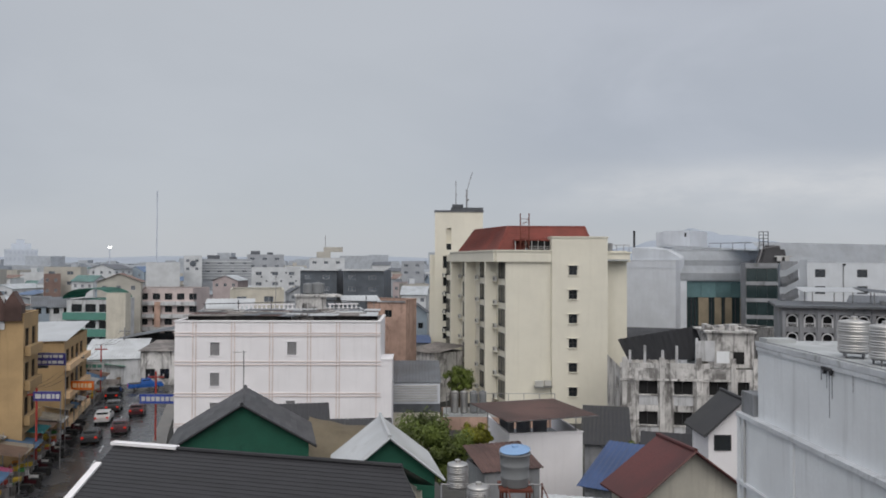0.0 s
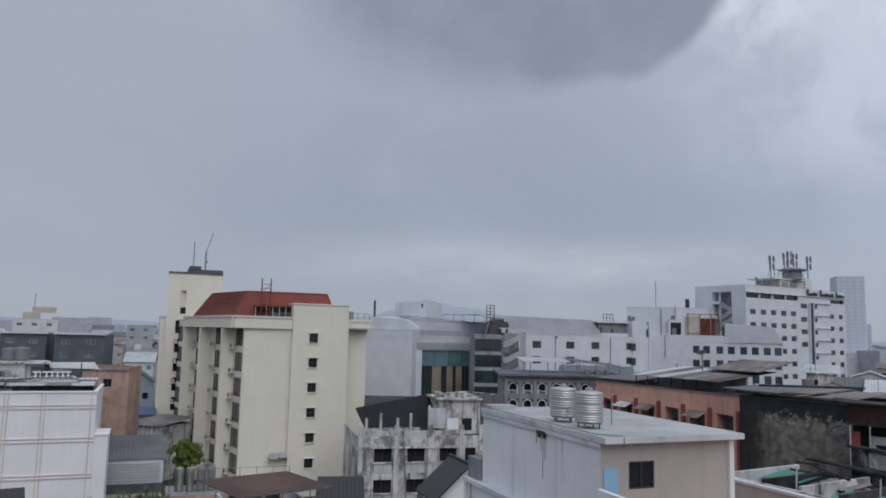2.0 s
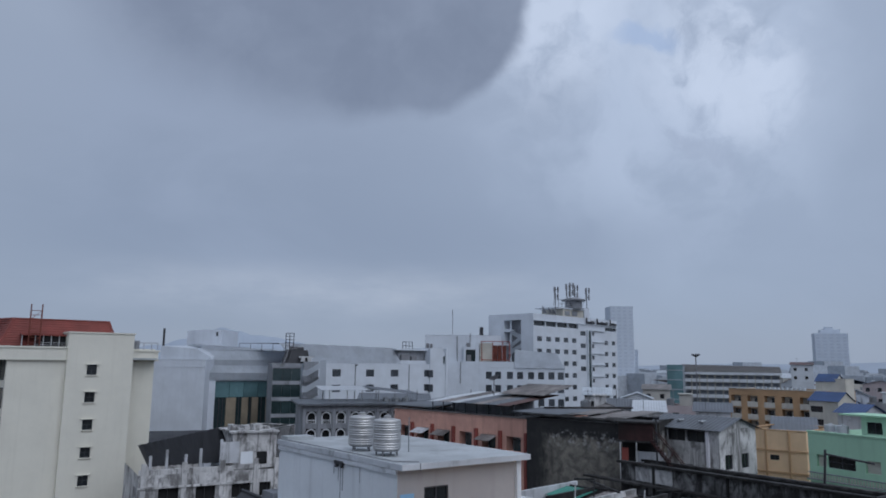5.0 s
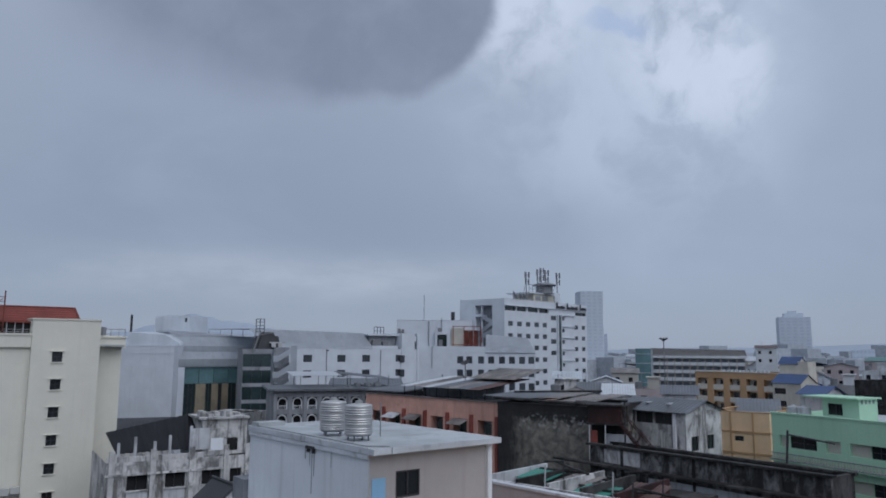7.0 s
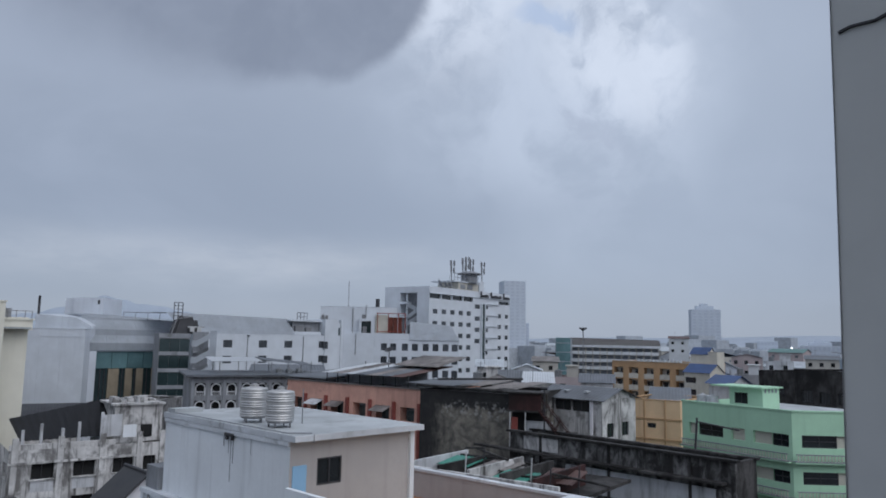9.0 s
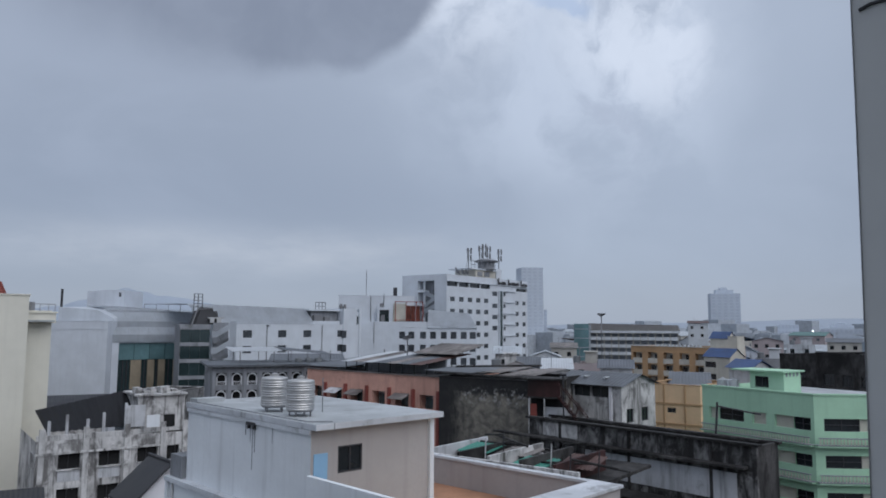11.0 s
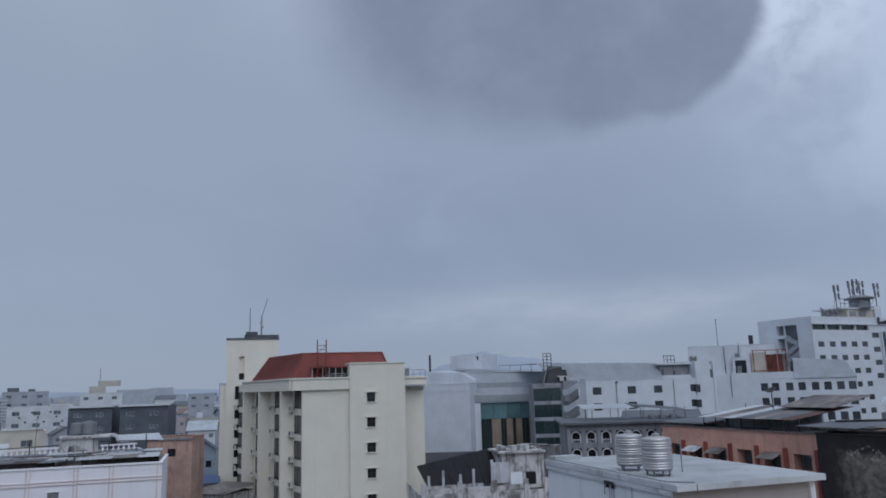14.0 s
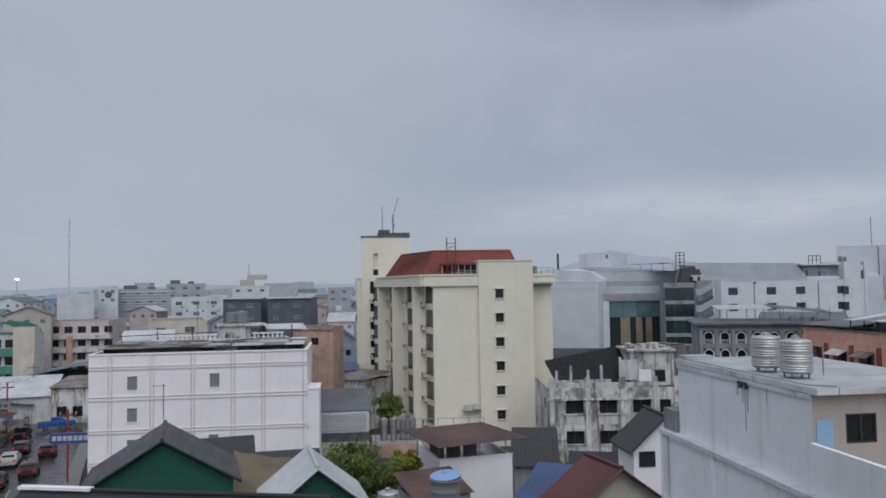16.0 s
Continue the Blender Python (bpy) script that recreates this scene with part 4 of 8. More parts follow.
def foreground_roof():
    """Wide dark tiled roof just below the camera."""
    e = thing("dark_tiled_house", "long house with dark grey tiled roof and white ridge caps", "house", -14.2, 32.0, 0, -14.6)
    L, run, pitch, z = 13.1, 13.0, 24.0, 12.0
    n = 58
    c, s = math.cos(radians(pitch)), math.sin(radians(pitch))
    for k in range(n):
        bm = bmesh.new()
        a, b = run * k / n, run * (k + 1) / n
        ya, yb, za, zb = -a * c, -b * c, z - a * s, z - b * s
        vs = [bm.verts.new(v) for v in ((0.1 * a, ya, za), (L + 0.62 * a, ya, za), (L + 0.62 * b, yb, zb + 0.014), (0.1 * b, yb, zb + 0.014), (L + 0.62 * b, yb, zb - 0.03), (0.1 * b, yb, zb - 0.03))]
        bm.faces.new((vs[3], vs[2], vs[1], vs[0]))
        bm.faces.new((vs[5], vs[4], vs[2], vs[3]))
        part("roof_course", bm, DARKROOF, e)
    bm = bmesh.new()
    corr = slope(L, 0.02, z, 180, -pitch)
    vs = [bm.verts.new(v) for v in ((0, 0.02, z), (L, 0.02, z), (L, 5, z - 2.2), (0, 5, z - 2.2))]
    bm.faces.new(vs)
    part("back_slope", bm, DARKROOF, e)
    bm = bmesh.new()
    beam(bm, (3.1, 0, z + 0.03), (L, 0, z + 0.03), 0.10, 8)
    part("ridge_cap", bm, DARKROOF, e)
    bm = bmesh.new()
    box(bm, -0.1, -0.16, z + 0.02, 3.1, 0.16, z + 0.14)
    part("ridge_flashing", bm, WHITE, e, "white ridge flashing")
    m = pose(0, 0, z) @ pose(0, 0, 0, 0, 0, 0)
    bm = bmesh.new()
    vs = [bm.verts.new(v) for v in ((0.0, -1.3 * c, z - 1.3 * s + 0.1), (0.3, -1.3 * c, z - 1.3 * s + 0.1), (0.62, -4.6 * c, z - 4.6 * s + 0.1), (0.3, -4.6 * c, z - 4.6 * s + 0.1))]
    bm.faces.new(vs[::-1])
    low = [bm.verts.new((v.co.x, v.co.y, v.co.z - 0.12)) for v in vs]
    for i in range(4):
        bm.faces.new((vs[i], vs[(i + 1) % 4], low[(i + 1) % 4], low[i]))
    part("verge_flashing", bm, WHITE, e, "white verge flashing")
    # clear battens where tiles are missing
    for k in range(4):
        a = 2.6 + 0.2 * k
        part("batten", boxes((9.9, -a * c - 0.05, z - a * s + 0.03, 11.6, -a * c + 0.05, z - a * s + 0.10)), RUST, e)
    part("wall", boxes((0.4, -11.0, 0, L - 0.4, -10.8, 7.2), (0.4, -10.8, 0, 0.6, 4, 7.2), (L - 0.6, -10.8, 0, L - 0.4, 4, 7.2), (0.4, 4, 0, L - 0.4, 4.2, 9.8)), BEIGE, e)
    for u in (0.4, L - 0.6):
        bm = bmesh.new()
        vs = [bm.verts.new(v) for v in ((u, -10.8, 7.15), (u, 4.0, 7.15), (u, 4.0, z - 2.0), (u, 0, z - 0.15))]
        bm.faces.new(vs)
        part("gable_wall", bm, BEIGE, e)


foreground_roof()


def dark_low_roofs():
    # dark roofs and a sagging brown tarpaulin between the green houses
    house("low_shed", "low shed with a dark tiled roof", "shed", -12.84, 58.61, 10.6, 3.66, 4, 6.6, GREYWALL, "shed_S", DARKROOF, rise=1.0, over=0.3)
    house("low_shed", "low shed with dark sheet roof", "shed", -9.45, 55.2, 6.9, 5.52, 4, 6.2, GREYWALL, "shed_S", DARKROOF, rise=0.8)
    e = thing("tarpaulin", "sagging brown tarpaulin hung over a yard", "tarpaulin", -9.92, 51.05, 0, 6)
    bm = bmesh.new()
    nx, ny = 14, 10
    g = []
    for i in range(nx + 1):
        row = []
        for j in range(ny + 1):
            u, v = i / nx, j / ny
            z = 7.4 - 1.5 * (1 - v) ** 1.3 - 0.45 * math.sin(math.pi * u) * (1 - 0.4 * v) + 0.10 * noise.noise((u * 5, v * 4, 1.0))
            row.append(bm.verts.new((5.6 * u + 0.4 * v, 5.0 * v, z + 0.8 * (1 - u) * v)))
        g.append(row)
    for a, b in zip(g, g[1:]):
        for j in range(ny):
            bm.faces.new((a[j], b[j], b[j + 1], a[j + 1]))
    bmesh.ops.solidify(bm, geom=bm.faces[:], thickness=0.03)
    part("sheet", bm, TARP, e)
    for x, y, z in ((0.1, 0.1, 6.4), (5.5, 0.1, 5.9), (0.4, 4.9, 7.9), (5.9, 4.9, 7.3)):
        part("post", bars(((x, y, 0), (x, y, z), 0.05)), METAL, e)


dark_low_roofs()


def metal_shed():
    e = house("metal_shed", "grey sheet metal shed with a white louvred band", "shed", -5.52, 78.81, 2.1, 5.35, 8, 7.0, INDUSTRY, "shed_S", GREYSHEET, rise=1.2, over=0.15)
    w = 5.37
    for k in range(7):
        part("louvre_blade", boxes((0.1, -0.14, 5.05 + k * 0.26, w - 0.3, -0.02, 5.2 + k * 0.26)), FRAMEWHITE, e)
    part("lower_sheet", boxes((0, -0.2, 3.9, w, -0.05, 4.8)), GREYSHEET, e)
    part("lower_wall", boxes((0, -0.16, 0.0, w, -0.05, 3.9)), BEIGE, e)
    return e


metal_shed()


# foliage
def tree(name, label, x, y, z0, trunk_h, radius, height, leaves, leaf_mat, seed, leaf=0.2):
    rnd = random.Random(seed)
    e = thing(name, label, "tree", x, y, z0)
    bm = bmesh.new()
    top = Vector((rnd.uniform(-0.2, 0.2), rnd.uniform(-0.2, 0.2), trunk_h))
    for k in range(4):
        a, b = k / 4, (k + 1) / 4
        beam(bm, top * a, top * b, 0.16 * radius / 2 * (1.25 - a) + 0.03, 8)
    limbs = []
    for i in range(9):
        ang = i * 2.4 + rnd.uniform(-0.4, 0.4)
        tip = top + Vector((math.cos(ang) * radius * rnd.uniform(0.45, 0.8), math.sin(ang) * radius * rnd.uniform(0.45, 0.8), height * rnd.uniform(0.2, 0.85)))
        mid = top.lerp(tip, 0.5) + Vector((0, 0, 0.15))
        beam(bm, top * rnd.uniform(0.8, 1.0), mid, 0.05 * radius / 2 + 0.01, 6)
        beam(bm, mid, tip, 0.03 * radius / 2 + 0.005, 5)
        limbs.append(tip)
    limbs.append(top + Vector((0, 0, height * 0.8)))
    part("trunk", bm, BARK, e)
    verts, faces = [], []
    clumps = []
    for tip in limbs:
        for _ in range(5):
            o = Vector((rnd.gauss(0, 1), rnd.gauss(0, 1), rnd.gauss(0, 0.7))) * radius * 0.27
            clumps.append((tip + o, radius * rnd.uniform(0.22, 0.42)))
    for i in range(leaves):
        c, r = clumps[rnd.randrange(len(clumps))]
        d = Vector((rnd.gauss(0, 1), rnd.gauss(0, 1), rnd.gauss(0, 0.8)))
        p = c + d.normalized() * r * rnd.uniform(0.55, 1.05)
        nrm = (d.normalized() + Vector((rnd.gauss(0, 0.5), rnd.gauss(0, 0.5), 0.6))).normalized()
        t1 = nrm.orthogonal().normalized()
        t1 = (Matrix.Rotation(rnd.uniform(0, 6.28), 3, nrm) @ t1)
        t2 = nrm.cross(t1)
        s = leaf * rnd.uniform(0.6, 1.25)
        k = len(verts)
        verts += [p - t1 * s, p + t2 * s * 0.42, p + t1 * s + nrm * s * -0.25, p - t2 * s * 0.42]
        faces.append((k, k + 1, k + 2, k + 3))
    me = bpy.data.meshes.new("crown")
    me.from_pydata([tuple(v) for v in verts], [], faces)
    part_of("crown", me, leaf_mat, e)
    return e


tree("leafy_tree", "dense dark green tree between low roofs", -0.66, 50.0, 0, 5.6, 2.1, 3.3, 20000, LEAF, 3, 0.13)
tree("yellow_green_tree", "small yellow-green shrub tree beside a terrace", 2.43, 52.94, 0, 6.3, 1.05, 1.7, 3600, LEAFYELLOW, 5, 0.12)
tree("young_tree", "small green tree against the cream hotel wall", 2.46, 95.97, 0, 2.6, 1.5, 4.0, 4500, LEAF, 8, 0.17)
tree("yard_bush", "green bush in a dark yard", 15.01, 58.09, 0, 3.6, 1.1, 2.6, 1400, LEAF, 11, 0.16)


def terrace():
    """White roof terrace under a brown sheet canopy."""
    x0, x1 = 3.79, 9.63
    e = thing("roof_terrace", "white walled roof terrace beside a yard", "terrace", 4.72, 51.1, 0, 10)
    w = 5.35
    part("wall", boxes((0, 0, 0, w, 0.15, 8.0)), WHITE, e)
    part("wall", boxes((w - 0.15, 0.15, 0, w, 6.5, 8.0)), WHITE, e)
    bm = boxes((0, 0.15, 0, 0.15, 6.5, 8.0))
    part("wall", bm, WHITE, e)
    part("floor_slab", boxes((0.15, 0.15, 6.7, w - 0.15, 6.5, 6.9)), GREYWALL, e)
    part("coping", boxes((-0.05, -0.05, 8.0, w + 0.05, 0.2, 8.08)), WHITE, e)
    for k in range(3):
        part("partition", boxes((0.4 + 1.3 * k, 4.2, 6.9, 1.5 + 1.3 * k, 4.3, 8.4)), GREYWALL, e)
    c = thing("sheet_canopy", "brown rusty sheet canopy on thin steel posts", "canopy", 4.46, 49.3, 0, 21)
    bm = bmesh.new()
    corrugated(bm, pose(0, 0, 9.3) @ pose(0, 0, 0, 0.6, 0.6, 0), 7.1, 6.4, 0.3, 0.04)
    part("roof_sheet", bm, RUST, c)
    for x, y in ((1.1, 2.1), (2.6, 1.9), (5.8, 0.9), (1.3, 6.1), (6.6, 6.1), (4.0, 6.1)):
        part("post", bars(((x, y, 6.8), (x, y, 9.32), 0.04)), METAL, c)
    part("gutter", bars(((0, 0.05, 9.26), (7.1, 0.05, 9.2), 0.05)), METAL, c)


terrace()


def hotel_yard():
    f = thing("yard_fence", "pipe and mesh fence along a raised yard", "fence", 0.6, 88.0, 1.55, 0)
    for i in range(8):
        part("post", bars(((i * 1.85, 0, 0), (i * 1.85, 0, 2.75), 0.04)), METAL, f)
    part("rail", bars(((0, 0, 2.75), (12.95, 0, 2.75), 0.035), ((0, 0, 0.15), (12.95, 0, 0.15), 0.03)), METAL, f)
    house("yard_podium", "raised cream podium with a brick red face", "podium", 0.0, 87.6, 0, 14.5, 6.0, 1.55, BRICKRED, "flat", CONCRETE, parapet=0.0)
    for k in range(4):
        steel_tank("grey upright water tank in the hotel yard", 1.6 + 1.15 * k, 90.0, 1.55, 0.45, 2.5, "yard tanks", 0.1, STAINLESS if k < 2 else PLASTICGREY)
    e = thing("outdoor_unit", "grey air conditioner units on the hotel wall", "air conditioner", 11.6, 91.0, 4.6, 0)
    part("casing", boxes((0, 0, 0, 1.0, 0.5, 0.7), (1.15, 0, 0.1, 2.0, 0.5, 0.75)), ACWHITE, e)
    part("bracket", boxes((-0.1, 0.0, -0.1, 2.1, 0.9, 0.0)), METAL, e)


hotel_yard()


def tank_rack():
    """Steel rack with water tanks in the near yard."""
    z = 10.2
    house("tank_house", "low block with a pale stained roof slab", "building", -0.4, 21.5, 0, 4.6, 7.0, z, GREYWALL, "flat", OLDSHEET, parapet=0.0)
    r = thing("steel_rack", "rusty steel pipe rack carrying water tanks", "rack", 0.0, 22.0, z, 0)
    rows = []
    for x in (0.0, 1.4, 2.2, 3.4):
        for y in (1.0, 2.8):
            rows.append(((x, y, 0), (x, y, 2.35), 0.03))
    for y in (1.0, 2.8):
        rows += [((0, y, h), (3.4, y, h), 0.03) for h in (0.7, 1.5, 2.3)]
    for x in (0.0, 1.4, 2.2, 3.4):
        rows += [((x, 1.0, h), (x, 2.8, h), 0.025) for h in (0.7, 1.5, 2.3)]
    rows += [((0, 1.0, 0.7), (1.4, 1.0, 2.3), 0.02), ((1.4, 1.0, 0.7), (0, 1.0, 2.3), 0.02), ((2.2, 1.0, 0.0), (3.4, 1.0, 1.5), 0.02), ((0, 1.0, 2.3), (-1.8, 1.2, 0.4), 0.03), ((-0.2, 0.9, 1.5), (1.6, 0.6, 0.2), 0.03)]
    for i, (a, b, k) in enumerate(rows):
        part("rail" if abs(a[2] - b[2]) < 0.01 else "post", bars((a, b, k)), RUSTMETAL if a[0] > 2 else METAL, r)
    # grey plastic tank with a pale blue lid
    e = thing("plastic_tank", "grey plastic water tank with pale blue lid", "water tank", 2.49, 24.88, 12.45, 0)
    bm = bmesh.new()
    lathe(bm, [(0.44, 0), (0.46, 0.05), (0.47, 0.3), (0.485, 0.32), (0.47, 0.34), (0.49, 0.7), (0.505, 0.72), (0.49, 0.74), (0.51, 1.05), (0.545, 1.07), (0.545, 1.13), (0.5, 1.13), (0.47, 1.05)], 28)
    o = part("shell", bm, PLASTICGREY, e)
    for f in o.data.polygons:
        f.use_smooth = True
    bm = bmesh.new()
    lathe(bm, [(0.5, 0), (0.52, 0.03), (0.3, 0.10), (0.12, 0.12), (0.1, 0.18), (0.04, 0.18)], 28)
    part_of("lid", MESHES.setdefault(("lid",), bm_mesh("lid", bm)), PLASTICBLUE, e, "pale blue lid tilted open", pose(0.0, -0.05, 1.2, 6, -4, 0))
    part("platform", boxes((-0.55, -0.55, -0.08, 0.55, 0.55, 0.0)), RUSTMETAL, e)
    part("outlet_pipe", bars(((0.5, -0.2, 0.1), (0.62, -0.2, 0.1), 0.03), ((0.62, -0.2, 0.1), (0.62, -0.2, -1.9), 0.025)), METAL, e)
    for a, b in ((-0.45, -0.45), (0.45, -0.45), (0.45, 0.45), (-0.45, 0.45)):
        part("leg", bars(((a, b, -2.25), (a, b, -0.08), 0.035)), RUSTMETAL, e)
    steel_tank("ribbed stainless steel water tank on the rack", 0.56, 24.99, 12.3, 0.36, 0.72, "rack tanks", 0.1)
    steel_tank("ribbed stainless steel water tank on the rack", 1.22, 23.97, 11.85, 0.38, 0.72, "rack tanks", 0.1)
    steel_tank("ribbed stainless steel water tank on the rack", 1.63, 23.44, 11.45, 0.38, 0.7, "rack tanks", 0.1)


tank_rack()
house("pale_roof_house", "low house under a pale wet sheet roof", "house", 3.6, 27.5, -14, 4.6, 4.6, 8.75, STAINEDWHITE, "shed_S", PALESHEET, rise=0.9, over=0.3)
house("brown_roof_shed", "small shed with brown and green sheet roof", "shed", 2.6, 44.0, 18, 3.6, 3.2, 7.4, GREYWALL, "shed_S", RUST, rise=0.7, over=0.2)
house("blue_roof_house", "low house with a dark blue sheet roof", "house", 8.63, 44.16, -32.0, 3.06, 5.0, 6.6, GREYWALL, "shed_S", BLUESHEET, rise=1.3)
house("dark_roof_house", "low house with dark sheet roof in the yard", "house", 11.84, 60.86, -12.6, 3.41, 8, 5.0, GREYWALL, "shed_S", DARKROOF, rise=1.4)
m = gable_house("maroon_roof_house", "cream walled house with a maroon gable roof", 9.65, 36.2, 14, 5.9, 2.7, 8.55, 2.1, BEIGE, MAROON, MAROON, step=3.0)
w = gable_house("small_white_house", "small white house with a dark pitched roof", 17.1, 47.1, 0, 4.2, 3.0, 9.4, 1.9, WHITE, DARKROOF, DARKROOF, step=3.0)
window(w, pose(0.35, 0, 8.0), 1.1, 1.0, "plain", deep=-0.02)
house("brick_shed", "small brick red lean-to with a dark sheet roof", "shed", 21.16, 62.52, -19.5, 1.81, 3, 5.4, BRICKRED, "shed_S", DARKROOF, rise=0.5)
house("low_dark_house", "low house with a dark tiled roof", "house", 14.94, 53.97, -17.2, 3.46, 5, 5.8, STAINED, "gable_x", DARKROOF, rise=1.3)


# ---- old mould-stained concrete block ----
def old_block():
    w, d, h = 13.6, 11.0, 9.2
    x, y = 18.41, 75.8
    e = thing("derelict_block", "mould stained grey concrete block with dark empty windows", "building", x, y, 0, -6)
    cols = [1.9, 5.4, 8.9]
    holes = [(u, z, u + 1.9, z + 1.4) for u in cols for z in (6.5, 3.35, 0.2)]
    holes += [(11.7, 6.5, 12.9, 7.9), (11.7, 3.35, 12.9, 4.75)]
    holes = [q for q in holes]
    bm = bmesh.new()
    pierced(bm, pose(0, 0, 0), w, 0, h, holes, 0.35)
    pierced(bm, side_pose("W", w, d), d, 0, h, [(d - 3.2, z, d - 1.0, z + 1.4) for z in (6.5, 3.35)], 0.35)
    pierced(bm, side_pose("E", w, d), d, 0, h, [])
    part("wall", bm, STAINED, e)
    for a, b, c, f in holes:
        # a near-black sheet behind each hole stands in for an unlit room
        part("dark_opening", boxes((a - 0.1, 0.36, b - 0.1, c + 0.1, 0.42, f + 0.1)), VOIDSHADE, e)
        part("apron_panel", boxes((a, -0.03, max(0, b - 1.1), c, 0.0 - 0.004, b - 0.1)), STAINEDWHITE, e)
        part("sill", boxes((a - 0.1, -0.15, b - 0.1, c + 0.1, 0, b)), STAINED, e)
        part("mullion", boxes((a + 0.85, 0.2, b, a + 0.91, 0.26, f)), FRAME, e)
    for z in (6.5, 3.35):
        # the same painted shade behind the side windows
        part("dark_opening", boxes((0.36, 0.9, z - 0.1, 0.42, 3.3, z + 1.5)), VOIDSHADE, e)
    for u in (0.2, 3.95, 7.6, 11.0, 13.2):
        part("column", boxes((u, -0.22, 0, u + 0.5, -0.005, h + 1.1)), STAINED, e)
    part("cornice", boxes((-0.1, -0.3, h - 1.25, 11.0, -0.225, h - 1.05)), STAINED, e)
    part("parapet", boxes((0, 0.0, h, 9.0, 0.2, h + 0.5)), STAINED, e)
    for u, zt in ((0.9, 11.0), (2.4, 11.5), (4.2, 11.0), (5.6, 11.5), (7.6, 12.3)):
        part("post", boxes((u, 0.1, h, u + 0.24, 0.34, zt)), STAINEDWHITE, e)
    # dark sheet roof that twists up towards its far corner
    bm = bmesh.new()
    corners = [Vector(v) for v in ((0.9, 0.7, 9.9), (8.9, 0.7, 10.0), (9.6, 6.5, 13.1), (0.6, 6.5, 11.4))]
    n = 26
    rows = []
    for i in range(n + 1):
        p, q = corners[0].lerp(corners[1], i / n), corners[3].lerp(corners[2], i / n)
        rows.append([bm.verts.new(p.lerp(q, k / 4) + Vector((0, 0, 0.05 * (i % 2)))) for k in range(5)])
    for p, q in zip(rows, rows[1:]):
        for k in range(4):
            bm.faces.new((p[k], q[k], q[k + 1], p[k + 1]))
    bmesh.ops.solidify(bm, geom=bm.faces[:], thickness=0.05)
    part("roof", bm, DARKROOF, e)
    part("gable_board", boxes((7.7, 0.5, 9.9, 9.6, 0.6, 12.0)), STAINEDWHITE, e)
    # upper storey at the right end
    part("upper_room", boxes((9.0, 1.0, h, 13.6, 6, h + 3.6), (8.7, 0.7, h + 3.6, 13.8, 6.2, h + 3.8)), STAINED, e)
    for k in range(6):
        u, v = 9.0 + 0.75 * k, 0.8 + random.uniform(0, 2)
        part("roof_rubble", boxes((u, v, h + 3.8, u + 0.55, v + 1.6, h + 3.8 + random.uniform(0.1, 0.6))), STAINED, e)
    # near-black sheet on the upper wall stands in for a shaded window
    part("dark_opening", boxes((11.55, 0.96, 9.6, 12.65, 0.995, 10.85)), VOIDSHADE, e)
    part("pale_board", boxes((9.55, -0.35, 9.85, 10.8, -0.28, 11.05)), COOLWHITE, e, "pale blue-white board on the wall")
    return e


old_block()
house("block_behind", "stained concrete house with a dark sheet roof", "building", 23.75, 97.14, -15.8, 7.14, 8, 9.4, STAINED, "shed_S", DARKROOF, rise=1.2)
house("block_behind", "stained concrete house with flat ruined roof", "building", 31.58, 89.6, -53.0, 5.65, 7, 12.2, STAINED, "flat", OLDSHEET, grid("S", 0.8, 2.0, 2, 9.6, 3, 1, 0.9, 1.2), parapet=0.3)



